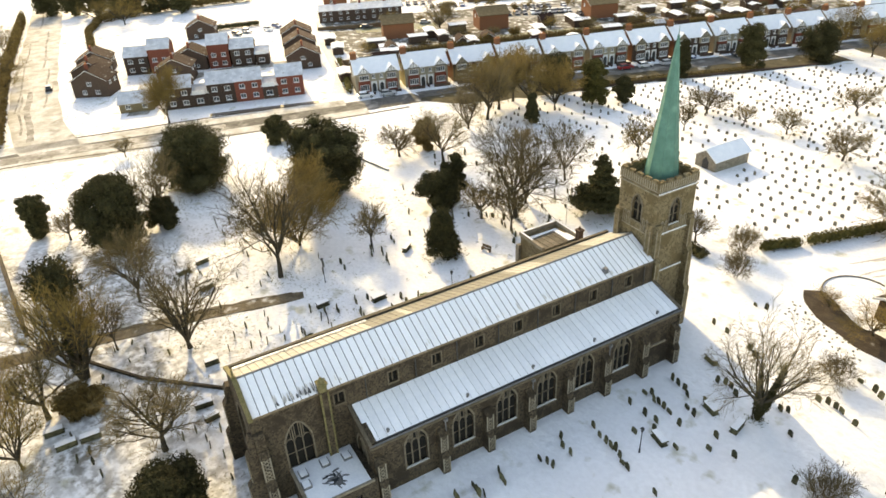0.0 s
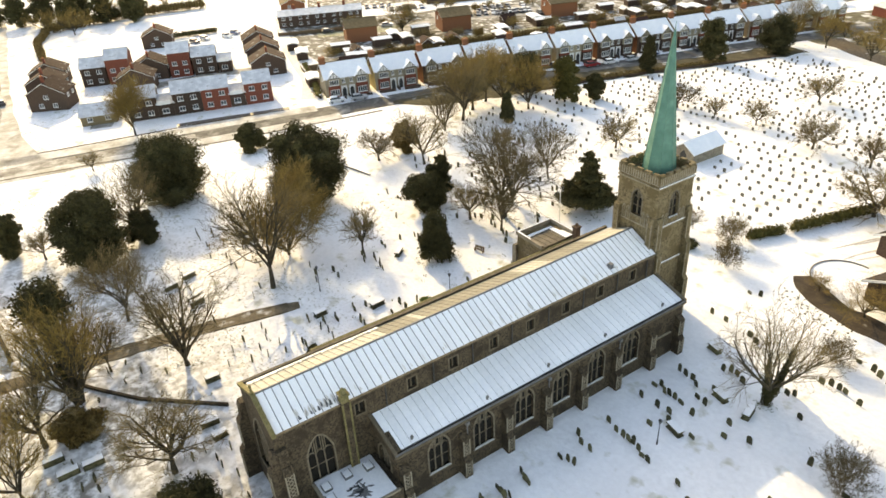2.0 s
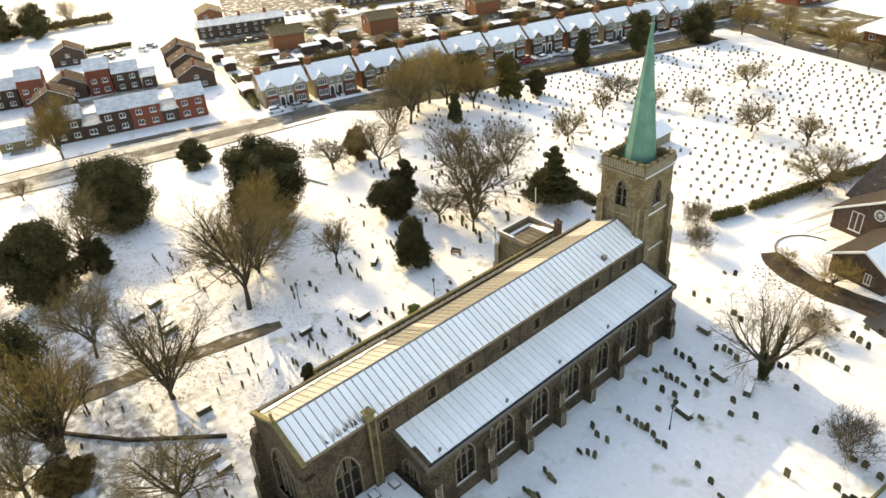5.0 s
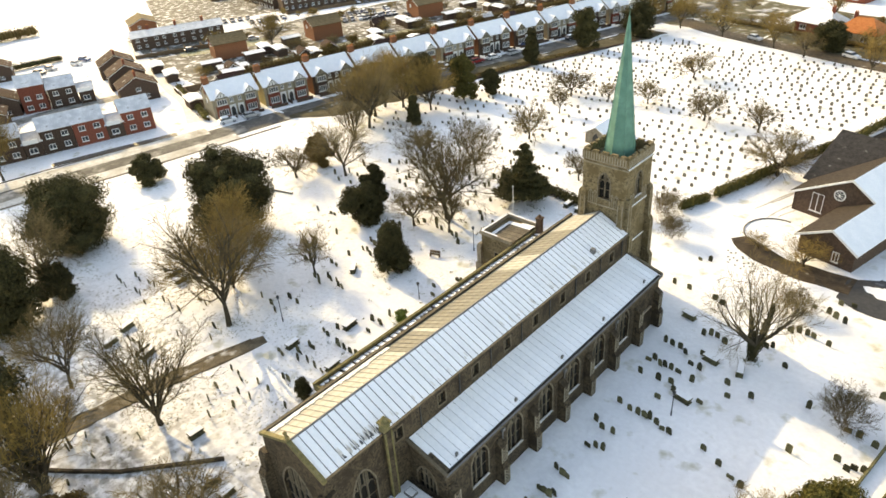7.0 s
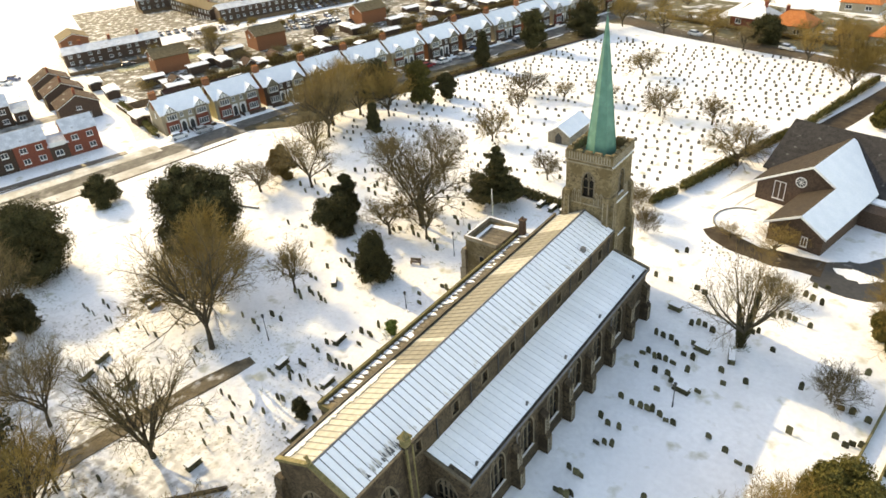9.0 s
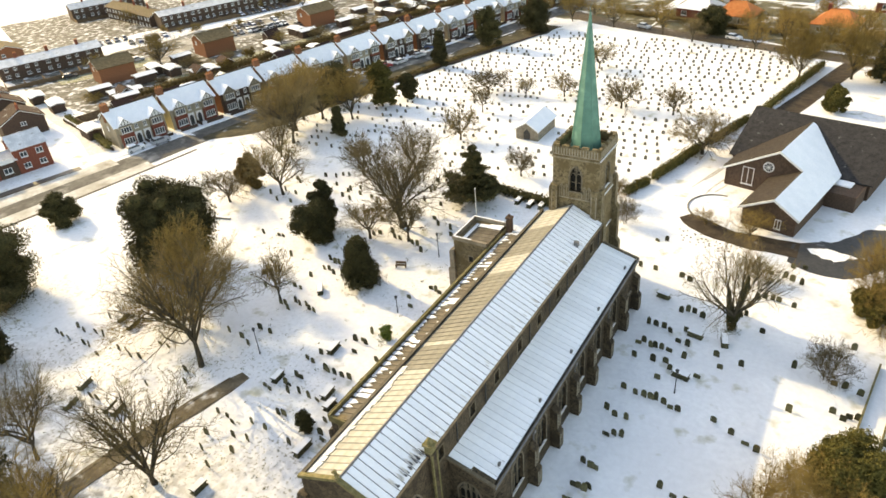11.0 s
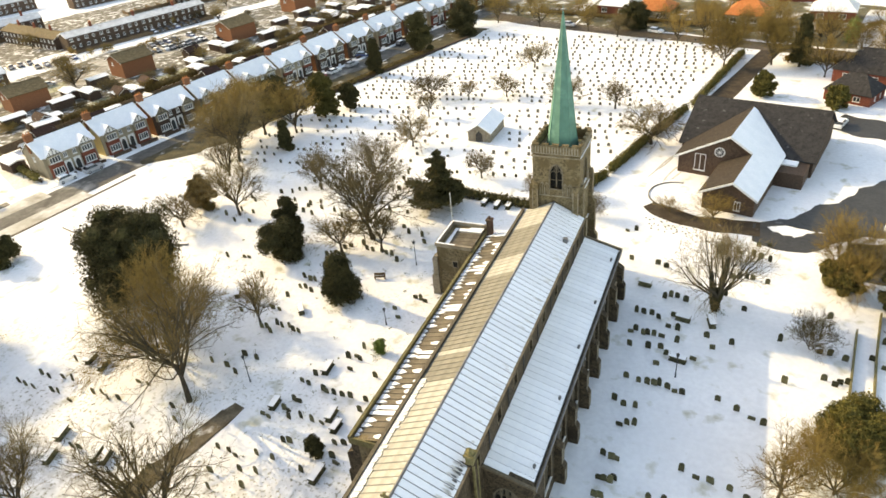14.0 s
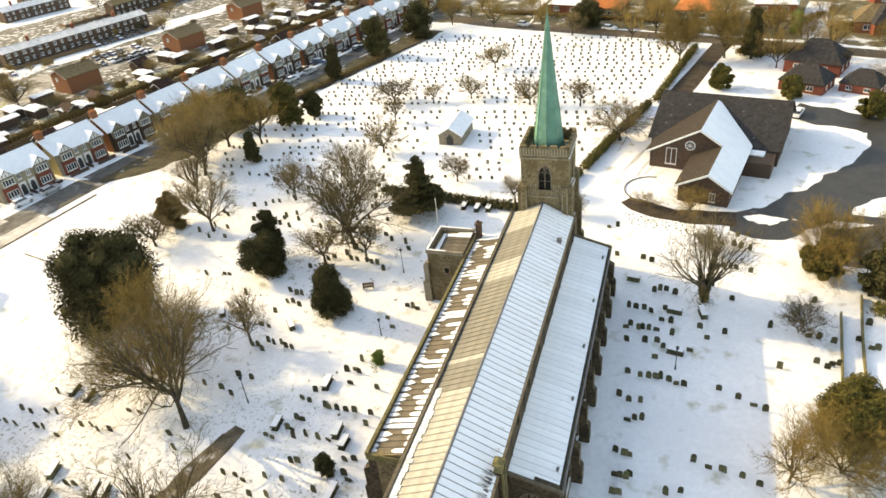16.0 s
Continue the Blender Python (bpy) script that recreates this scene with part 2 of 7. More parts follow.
LEAF_GREEN = surface("bright_green_leaves", (0.10, 0.16, 0.02), (0.17, 0.22, 0.04), 0.3, 0.6, None, 0.1, bump=0)
GRAVE = surface("weathered_gravestone", (0.042, 0.039, 0.026), (0.128, 0.116, 0.072), 0.5, 0.9, (0.105, 0.107, 0.04), 0.12, 0.5, 0.4, vary=0.5)
TOMB = surface("grey_tomb_stone", (0.11, 0.10, 0.08), (0.22, 0.20, 0.16), 0.6, 0.9, (0.08, 0.075, 0.05), 0.12, 0.5, 0.4, vary=0.3)
IRON = surface("black_iron", (0.02, 0.02, 0.02), (0.04, 0.04, 0.04), 0.2, 0.5, None, 0.1, bump=0.1)
TYRE = surface("tyre_rubber", (0.02, 0.02, 0.02), (0.035, 0.035, 0.035), 0.2, 0.9, None, 0.1, bump=0.1)
FENCE = surface("brown_fence_boards", (0.13, 0.085, 0.05), (0.22, 0.15, 0.09), 0.4, 0.9, (0.09, 0.06, 0.035), 0.1, 0.5, 0.3, vary=0.15)
MUD = surface("trodden_snow_and_mud", (0.07, 0.063, 0.048), (0.24, 0.228, 0.20), 2.2, 0.85, (0.09, 0.083, 0.062), 0.6, 0.5, 0.4, place="World",
              stain=(0.72, 0.73, 0.75), stain_size=2.0, stain_at=0.53, lo=0.38, hi=0.72)
LITTER = surface("leaf_litter_and_thawed_grass", (0.085, 0.075, 0.042), (0.17, 0.15, 0.09), 1.6, 0.9, (0.06, 0.053, 0.03), 0.4, 0.5, 0.4, place="World",
                 stain=(0.66, 0.66, 0.66), stain_size=4.5, stain_at=0.535)
# brown leafy ground, darkened further for the shade of the roadside trees
VERGE = surface("leaf_strewn_verge_with_painted_shade", (0.05, 0.043, 0.024), (0.105, 0.09, 0.05), 1.8, 0.9, (0.04, 0.035, 0.02), 0.4, 0.5, 0.4, place="World",
                stain=(0.5, 0.5, 0.49), stain_size=3.0, stain_at=0.63)
DRIVE = surface("dark_wet_earth_drive", (0.045, 0.033, 0.022), (0.085, 0.064, 0.043), 1.5, 0.9, (0.035, 0.026, 0.018), 0.3, 0.5, 0.4, place="World",
                stain=(0.5, 0.5, 0.5), stain_size=2.5, stain_at=0.68)
TUFT = surface("winter_grass_blades", (0.10, 0.11, 0.03), (0.19, 0.18, 0.06), 1.2, 0.95, None, 0.2, bump=0, place="World")
GRASS = surface("thawed_grass", (0.13, 0.14, 0.045), (0.24, 0.22, 0.09), 1.2, 0.95, (0.7, 0.7, 0.7), 0.7, 0.5, 0.4, place="World")
PAINTS = [surface("car_paint_" + n, c, tuple(v * 1.15 for v in c), 2.0, 0.3, None, 0.5, bump=0, coat=0.5) for n, c in
          (("silver", (0.42, 0.43, 0.45)), ("black", (0.025, 0.025, 0.03)), ("blue", (0.03, 0.06, 0.16)), ("red", (0.30, 0.02, 0.02)), ("white", (0.7, 0.7, 0.7)))]


# ---- building helpers ----
def gz(x, y):
    return -0.02 * min(max(0.0, -x - 30), 500) - 0.02 * min(max(0.0, y - 70), 500)


def hexa(bm, p):
    """Eight corners: four below, four above, in the same turn."""
    v = [bm.verts.new(q) for q in p]
    for f in ((3, 2, 1, 0), (4, 5, 6, 7), (0, 1, 5, 4), (1, 2, 6, 5), (2, 3, 7, 6), (3, 0, 4, 7)):
        bm.faces.new([v[i] for i in f])


def box(bm, a, b, m=None):
    (x0, y0, z0), (x1, y1, z1) = a, b
    p = [(x0, y0, z0), (x1, y0, z0), (x1, y1, z0), (x0, y1, z0), (x0, y0, z1), (x1, y0, z1), (x1, y1, z1), (x0, y1, z1)]
    hexa(bm, [m @ Vector(q) for q in p] if m else p)


def prism(bm, poly, shift, m=None):
    """A flat polygon pushed along shift."""
    s = Vector(shift)
    a = [Vector(q) for q in poly]
    low = [bm.verts.new(m @ q if m else q) for q in a]
    top = [bm.verts.new(m @ (q + s) if m else q + s) for q in a]
    bm.faces.new(low[::-1])
    bm.faces.new(top)
    for i in range(len(a)):
        j = (i + 1) % len(a)
        bm.faces.new((low[i], low[j], top[j], top[i]))


def tube(bm, p0, p1, r0, r1, n=8, cap=True):
    p0, p1 = Vector(p0), Vector(p1)
    d = (p1 - p0).normalized()
    a = d.orthogonal().normalized()
    b = d.cross(a)
    rings = []
    for p, r in ((p0, r0), (p1, r1)):
        rings.append([bm.verts.new(p + r * (math.cos(2 * math.pi * i / n) * a + math.sin(2 * math.pi * i / n) * b)) for i in range(n)])
    for i in range(n):
        j = (i + 1) % n
        bm.faces.new((rings[0][i], rings[0][j], rings[1][j], rings[1][i]))
    if cap:
        bm.faces.new(rings[0][::-1])
        bm.faces.new(rings[1])


def mesh_of(name, bm, material):
    bmesh.ops.recalc_face_normals(bm, faces=bm.faces)
    bmesh.ops.remove_doubles(bm, verts=bm.verts, dist=0.0005)
    me = bpy.data.meshes.new(name)
    bm.to_mesh(me)
    bm.free()
    for m in material if isinstance(material, (list, tuple)) else [material]:
        me.materials.append(m)
    return me


def part(name, bm, material, parent, label=""):
    """One mesh object under a thing or a part."""
    ob = new(name, bm if isinstance(bm, bpy.types.Mesh) else mesh_of(name, bm, material))
    ob.parent = parent
    return tagged(ob, label)


def thing(name, label, category, group="", kind="", m=None):
    ob = tagged(new(name), label, category, group, kind)
    if m:
        ob.matrix_basis = m
    return ob


def single(name, bm, material, label, category, group="", kind="", m=None):
    ob = tagged(new(name, bm if isinstance(bm, bpy.types.Mesh) else mesh_of(name, bm, material)), label, category, group, kind)
    if m:
        ob.matrix_basis = m
    return ob


def at(x, y, rz=0, lift=0.0):
    return pose(x, y, gz(x, y) + lift, 0, 0, rz)


def frame_of(x, y, rz, z=0.0):
    """u along the wall, its second axis outward from the wall, z up."""
    return pose(x, y, z, 0, 0, rz)


def arch_z(s, spring, top):
    return spring + (top - spring) * (1 - abs(s) ** 1.8) ** 0.8


def wall_with(bm, m, length, z0, z1, th, openings=(), n=8):
    """A wall along u from 0 to length, its face at v = 0, with openings (centre, width, sill, spring, top) through it."""
    cur = 0.0
    last = None
    rows = sorted(openings)
    for k, (uc, w, sill, spring, top) in enumerate(rows):
        over = rows[k + 1] if k + 1 < len(rows) and abs(rows[k + 1][0] - uc) < 0.01 else None
        if last is None or abs(last[0] - uc) > 0.01:
            box(bm, (cur, -th, z0), (uc - w / 2, 0, z1), m)
            box(bm, (uc - w / 2, -th, z0), (uc + w / 2, 0, sill), m)
        last = (uc, w, sill, spring, top)
        if over:
            box(bm, (uc - w / 2, -th, top), (uc + w / 2, 0, over[2]), m)
            continue
        if top - spring < 0.01:
            box(bm, (uc - w / 2, -th, top), (uc + w / 2, 0, z1), m)
        else:
            for i in range(n):
                s0, s1 = -1 + 2 * i / n, -1 + 2 * (i + 1) / n
                a, b = uc + s0 * w / 2, uc + s1 * w / 2
                za, zb = arch_z(s0, spring, top), arch_z(s1, spring, top)
                hexa(bm, [m @ Vector(q) for q in ((a, -th, za), (b, -th, zb), (b, 0, zb), (a, 0, za), (a, -th, z1), (b, -th, z1), (b, 0, z1), (a, 0, z1))])
        cur = uc + w / 2
    box(bm, (cur, -th, z0), (length, 0, z1), m)


def church_window(parent, m, uc, w, sill, spring, top, lights=3, deep=0.35, snow=False):
    """A pointed window: stone frame, mullions and tracery, with its dark glazing as a pane behind."""
    n = 10
    bm = bmesh.new()
    e = 0.16
    box(bm, (uc - w / 2 - e, -deep, sill - 0.18), (uc + w / 2 + e, 0.10, sill), m)
    for sgn in (-1, 1):
        a, b = sorted((uc + sgn * w / 2, uc + sgn * (w / 2 + e)))
        box(bm, (a, -0.02, sill), (b, 0.05, spring), m)
    for i in range(n):
        s0, s1 = -1 + 2 * i / n, -1 + 2 * (i + 1) / n
        q = []
        for d in (-0.02, 0.05):
            for s, o in ((s0, 0), (s1, 0), (s1, 1), (s0, 1)):
                ww = w / 2 + o * e
                q.append(m @ Vector((uc + s * ww, d, arch_z(s, spring, top) + o * e * 1.1)))
        hexa(bm, q)
    for k in range(1, lights):
        u = uc - w / 2 + w * k / lights
        s = (u - uc) / (w / 2)
        box(bm, (u - 0.055, -deep + 0.02, sill), (u + 0.055, -deep + 0.2, arch_z(s, spring, top)), m)
    lw = w / lights
    for k in range(lights):
        u0 = uc - w / 2 + lw * k
        for i in range(6):
            s0, s1 = -1 + i / 3, -1 + (i + 1) / 3
            q = []
            for d in (-deep + 0.03, -deep + 0.17):
                for s, o in ((s0, 0), (s1, 0), (s1, 1), (s0, 1)):
                    q.append(m @ Vector((u0 + lw / 2 + s * lw / 2, d, arch_z(s, spring - 0.35, spring + 0.15) + 0.09 * o)))
            hexa(bm, q)
        if 0 < k:
            for sh in (-0.25, 0.25):
                u = u0 + sh * lw
                s = (u - uc) / (w / 2)
                if abs(s) < 0.9:
                    box(bm, (u - 0.035, -deep + 0.04, spring + 0.05), (u + 0.035, -deep + 0.15, arch_z(s, spring, top)), m)
    box(bm, (uc - w / 2, -deep + 0.04, sill + (spring - sill) * 0.5 - 0.03), (uc + w / 2, -deep + 0.1, sill + (spring - sill) * 0.5 + 0.03), m)
    win = part("window", bm, WINDOW_STONE, parent, "pointed stone window with mullions and tracery")
    bm = bmesh.new()
    for i in range(n):
        s0, s1 = -1 + 2 * i / n, -1 + 2 * (i + 1) / n
        q = []
        for z in (0, 1):
            for d, s in ((-deep, s0), (-deep, s1), (-deep + 0.03, s1), (-deep + 0.03, s0)):
                q.append(m @ Vector((uc + s * w / 2, d, arch_z(s, spring, top) if z else sill)))
        hexa(bm, q)
    part("pane", bm, DARK_GLASS, win, "dark leaded glass")
    if snow:
        bm = bmesh.new()
        hexa(bm, [m @ Vector(q) for q in ((uc - w / 2 - 0.1, -0.1, sill + 0.002), (uc + w / 2 + 0.1, -0.1, sill + 0.002), (uc + w / 2 + 0.1, 0.11, sill + 0.002), (uc - w / 2 - 0.1, 0.11, sill + 0.002),
                                          (uc - w / 2 - 0.05, -0.08, sill + 0.05), (uc + w / 2 + 0.05, -0.08, sill + 0.05), (uc + w / 2 + 0.08, 0.06, sill + 0.03), (uc - w / 2 - 0.08, 0.06, sill + 0.03))])
        part("sill_snow", bm, SNOW_THIN, win, "snow on the sill")
    return win


def roof_panels(parent, a0, a1, b0, b1, count, mats, lift=0.05, gap=0.09, name="roof_panel"):
    """Strips of roof covering laid side by side between two edges: a0-a1 the lower, b0-b1 the upper. mats: a material for each strip."""
    a0, a1, b0, b1 = map(Vector, (a0, a1, b0, b1))
    step = (a1 - a0) / count
    up = (a1 - a0).cross(b0 - a0).normalized()
    if up.z < 0:
        up = -up
    g = (a1 - a0).normalized() * gap / 2
    shared = {}
    for i in range(count):
        mat = mats(i)
        if mat.name not in shared:
            bm = bmesh.new()
            o, s, t, n = Vector(), step, b0 - a0, up * lift
            c = g * 2.2
            hexa(bm, [o + g, s - g, s - g + t, o + g + t, o + c + n, s - c + n, s - c + t + n, o + c + t + n])
            shared[mat.name] = mesh_of(name, bm, mat)
        ob = part(name, shared[mat.name], None, parent)
        ob.location = a0 + step * i

# ---- ground and roads ----
def strip(name, points, width, material, lift, label, category="road", kind="structure", ragged=False):
    """A road or path along a line of points, draped over the ground."""
    bm = bmesh.new()
    pts = [Vector((x, y, 0)) for x, y in points]
    fine = []
    for a, b in zip(pts, pts[1:]):
        k = max(1, int((b - a).length / (1.2 if ragged else 6)))
        fine += [a.lerp(b, i / k) for i in range(k)]
    fine.append(pts[-1])
    for _ in range(3):
        fine = [fine[0]] + [(fine[i - 1] + fine[i] * 2 + fine[i + 1]) / 4 for i in range(1, len(fine) - 1)] + [fine[-1]]
    rows = []
    for i, p in enumerate(fine):
        d = (fine[min(i + 1, len(fine) - 1)] - fine[max(i - 1, 0)]).normalized()
        n = Vector((-d.y, d.x, 0))
        w = width * (1 + 0.04 * math.sin(i * 1.7))
        if ragged:
            w *= (1 + 0.30 * noise.noise(p * (0.9 if width < 4 else 0.22))) * min(1.0, 0.2 + 0.13 * i if name == "road_verge" else 0.55 + 0.2 * i)
        rows.append([bm.verts.new((q.x, q.y, gz(q.x, q.y) + z)) for q, z in
                     ((p + n * w / 2, lift - 0.12), (p + n * w / 2, lift), (p - n * w / 2, lift), (p - n * w / 2, lift - 0.12))])
    for a, b in zip(rows, rows[1:]):
        for k in range(3):
            bm.faces.new((a[k], a[k + 1], b[k + 1], b[k]))
    return single(name, bm, material, label, category, kind=kind)


bm = bmesh.new()
xs = [-4000, -1500, -530, -300, -200, -140, -100, -70, -50, -30, -10, 10, 30, 60, 120, 300, 1500, 4000]
ys = [-4000, -1500, -400, -100, -40, -10, 10, 30, 50, 70, 90, 120, 160, 220, 300, 400, 570, 1500, 4000]
grid = [[bm.verts.new((x, y, gz(x, y))) for y in ys] for x in xs]
for i in range(len(xs) - 1):
    for j in range(len(ys) - 1):
        bm.faces.new((grid[i][j], grid[i + 1][j], grid[i + 1][j + 1], grid[i][j + 1]))
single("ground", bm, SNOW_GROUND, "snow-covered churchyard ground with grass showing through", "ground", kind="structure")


def house_line(y):
    """x of the terrace's fronts."""
    return -109.0 + 0.257 * (y - 58)


strip("main_road", [(-117, -70), (-115, -30), (-111.8, -7), (-107.9, 10), (-104.6, 27), (-101.6, 43), (-98.6, 58), (-96.2, 72), (-91, 95), (-83.5, 125), (-76.5, 155), (-68, 188), (-60, 220), (-50, 300)],
      8.0, ROAD, 0.03, "wet asphalt road with snow along its edges")
strip("slush_road", [(-115.5, -40), (-111.9, -8), (-107.9, 10), (-105.2, 24)], 4.6, SLUSH, 0.06, "slushy stretch of the road with tyre tracks")
strip("side_road", [(-114, -12), (-130, -14), (-150, -14), (-180, -12.5), (-220, -9.5), (-260, -6), (-300, -3), (-350, 0), (-420, 10)], 12.0, TRODDEN, 0.05, "side road under trodden snow running uphill")
for a, b, off, w in ((-170, -124, -1.6, 1.5), (-166, -130, -3.4, 0.6), (-196, -150, 2.6, 0.5), (-260, -196, 1.2, 0.7), (-240, -150, -4.2, 0.5), (-330, -268, -1.5, 0.9), (-320, -285, 1.6, 1.6)):
    mid = lambda x: -14 + 0.075 * max(0, -150 - x) + off
    strip("wheel_track", [(a + (b - a) * k / 5, mid(a + (b - a) * k / 5) + 0.3 * math.sin(k * 2.1)) for k in range(6)], w, SLUSH, 0.07, "brown wheel track in the trodden snow", "track", ragged=True)
strip("far_pavement", [(-121, -24), (-117.2, -6), (-113.4, 10.5), (-110.2, 28.5), (-107.0, 42), (-104.2, 53)], 4.6, TRODDEN, 0.05, "trodden snow along the far side of the road", "pavement")
strip("near_pavement", [(-112, -30), (-107.8, -10), (-105.3, 2), (-103.0, 14), (-99.9, 29), (-96.8, 44), (-94.6, 55)], 4.4, TRODDEN, 0.05, "trodden snow along the near side of the road", "pavement")
strip("road_kerb", [(-110.2, -30), (-109.8, -18), (-108.2, -12), (-105.0, -2.8), (-102.5, 8.2), (-98.4, 25.4), (-95.8, 37.5), (-93.0, 53), (-91.2, 64)], 0.5, EARTH, 0.09, "dark wet kerb of the main road", "kerb")
strip("road_kerb_far", [(-120.2, -6.6), (-119.0, -0.9), (-116.5, 11), (-113.2, 29.9), (-109.4, 42.7)], 0.5, EARTH, 0.09, "dark wet kerb of the main road", "kerb")
strip("layby", [(-116.2, 23), (-112.6, 36), (-108.8, 48)], 1.9, ASPHALT, 0.11, "dark cleared lay-by before the town houses", "road")
strip("west_road", [(-60, 197), (-46, 186), (-15, 176), (18, 167), (40, 160), (60, 152), (110, 138)], 6.5, EARTH, 0.05, "brown wet road behind the cemetery")
strip("lane", [(-112, 55), (-125, 62), (-150, 68), (-185, 78), (-215, 86)], 4.5, SNOW_THIN, 0.04, "snow-covered lane between the houses")
strip("front_pavement", [(house_line(y) + 3.6, y) for y in range(54, 205, 15)], 1.8, SNOW, 0.10, "snow-covered pavement in front of the terrace", "pavement")
strip("churchyard_path", [(-28.2, 15.0), (-30.2, 7), (-31.8, 0), (-33.0, -9), (-34.5, -19), (-37, -40)], 2.6, PATH, 0.03, "wet brown path through the snowy churchyard", "path", ragged=True)
for off in (-1.05, 1.05):
    strip("path_edge", [(-28.6 + off, 13.8), (-30.2 + off, 7), (-31.8 + off, 0), (-33.0 + off, -9), (-34.5 + off, -19), (-37 + off, -40)], 0.16, PATH, 0.07, "dark stone edging of the path", "kerb")
strip("hall_forecourt", [(24, 68.0), (29.4, 68.0), (36.2, 74.6), (43.7, 83.6), (49.5, 91.5), (53.6, 100), (51.8, 107.8), (44, 111.5), (36.7, 115.3)], 9.0, ASPHALT, 0.025, "wide dark wet asphalt forecourt", "drive", ragged=True)
strip("hall_drive", [(8.6, 73.0), (12, 70.4), (16, 68.8), (25, 69)], 4.4, DRIVE, 0.03, "brown muddy drive before the hall", "drive", ragged=True)
strip("parking_court", [(36, 66), (44, 66), (60, 62)], 14.0, ASPHALT, 0.04, "dark asphalt parking court partly cleared of snow", "parking")
strip("cemetery_track", [(15.0, 122), (18.5, 136), (22.5, 152), (26, 166)], 4.6, DRIVE, 0.03, "brown track beside the cemetery hedge", "path")
strip("snowy_drive", [(47, 165), (48.5, 176), (49, 190), (53, 205)], 6.0, SNOW_THIN, 0.06, "wide snow-covered drive between gardens", "drive")
for k, (x0, y0) in enumerate(((7.0, 83.0), (9.3, 81.5), (11.0, 82.5), (8.4, 86.5))):
    strip("wheel_track", [(x0 + 0.29 * q + 0.35 * math.sin(q * 0.7 + 2 * k), y0 + q) for q in range(0, 12 + 3 * k, 2)], 0.34, TRODDEN, 0.02, "trodden wheel track along the snowy hall drive", "track", ragged=True)
strip("estate_road", [(-150, 95), (-168, 120), (-170, 140), (-160, 165), (-140, 200)], 6.0, SLUSH, 0.04, "slushy road of the housing estate")
strip("estate_verge", [(-140, 95), (-140, 115), (-134, 135), (-126, 165)], 5.0, GRASS, 0.05, "thawed grass verge behind the gardens", "verge")

strip("estate_ground", [(house_line(y) - 62, y) for y in range(72, 340, 16)], 68.0, MUD, 0.015, "trodden snow and mud between the estate houses", "ground")
strip("estate_far_ground", [(-258, 120), (-232, 180), (-205, 250), (-170, 340)], 76.0, MUD, 0.02, "trodden snow and mud between far houses", "ground")
strip("west_gardens", [(-80, 222), (-40, 207), (0, 200), (40, 190), (75, 178), (120, 165)], 46.0, LITTER, 0.015, "muddy snowy gardens beyond the cemetery", "ground")
strip("estate_court", [(-172, 132), (-166, 148), (-158, 168)], 20.0, SLUSH, 0.05, "slushy parking court of the estate", "parking")
strip("estate_green", [(-178, 88), (-172, 104), (-164, 118)], 10.0, GRASS, 0.03, "half-thawed green between the blocks", "verge")
strip("back_garden", [(house_line(y) - 18, y) for y in range(70, 215, 12)], 17.0, GRASS, 0.02, "muddy half-thawed back gardens", "garden")
# the tree shadow over this strip is part of its colour
strip("road_verge", [(-94.5, 69), (-90.5, 76), (-86.4, 86), (-82.0, 104), (-77.3, 123), (-70.8, 142), (-64.0, 165), (-60, 180)], 9.5, VERGE, 0.04, "leaf-strewn verge with roadside tree shade in its colour", "verge", ragged=True)
strip("yard_drive", [(-128, 8), (-138, 12), (-150, 16), (-158, 30), (-150, 55)], 5.0, SLUSH, 0.04, "slushy drive between the town houses", "drive")

# ---- the church ----
church = thing("church", "long flint church with snowy lead roofs and a green spire", "church")
R = random.Random(5)

# nave and chancel: walls
bm = bmesh.new()
cl_y = [8.3, 13.9, 18.7, 23.7, 28.5, 33.5, 38.6, 43.7]
north = frame_of(3.95, 0, 90)          # u along +y, outward is -x; mirrored below
NORTH = Matrix(((0, 1, 0, 3.95), (1, 0, 0, 0), (0, 0, 1, 0), (0, 0, 0, 1)))
SOUTH = Matrix(((0, -1, 0, -3.95), (1, 0, 0, 0), (0, 0, 1, 0), (0, 0, 0, 1)))
EAST = Matrix(((1, 0, 0, 0), (0, -1, 0, 0), (0, 0, 1, 0), (0, 0, 0, 1)))
cl = [(y, 1.0, 8.95, 10.25, 10.25) for y in cl_y]
wall_with(bm, NORTH, 47.4, -0.5, 10.95, 0.8, [(3.9, 2.5, 3.4, 6.7, 8.8)] + cl)
wall_with(bm, SOUTH, 47.4, -0.5, 10.95, 0.8, [(3.9, 2.5, 3.4, 6.7, 8.8)] + cl)
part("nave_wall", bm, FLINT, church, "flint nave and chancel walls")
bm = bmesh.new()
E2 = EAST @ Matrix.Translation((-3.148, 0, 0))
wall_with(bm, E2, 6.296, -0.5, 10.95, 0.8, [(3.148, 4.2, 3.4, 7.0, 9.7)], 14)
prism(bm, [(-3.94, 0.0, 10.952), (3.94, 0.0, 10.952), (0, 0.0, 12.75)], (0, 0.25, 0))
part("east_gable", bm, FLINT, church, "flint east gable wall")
church_window(church, E2, 3.148, 4.2, 3.4, 7.0, 9.7, 5)
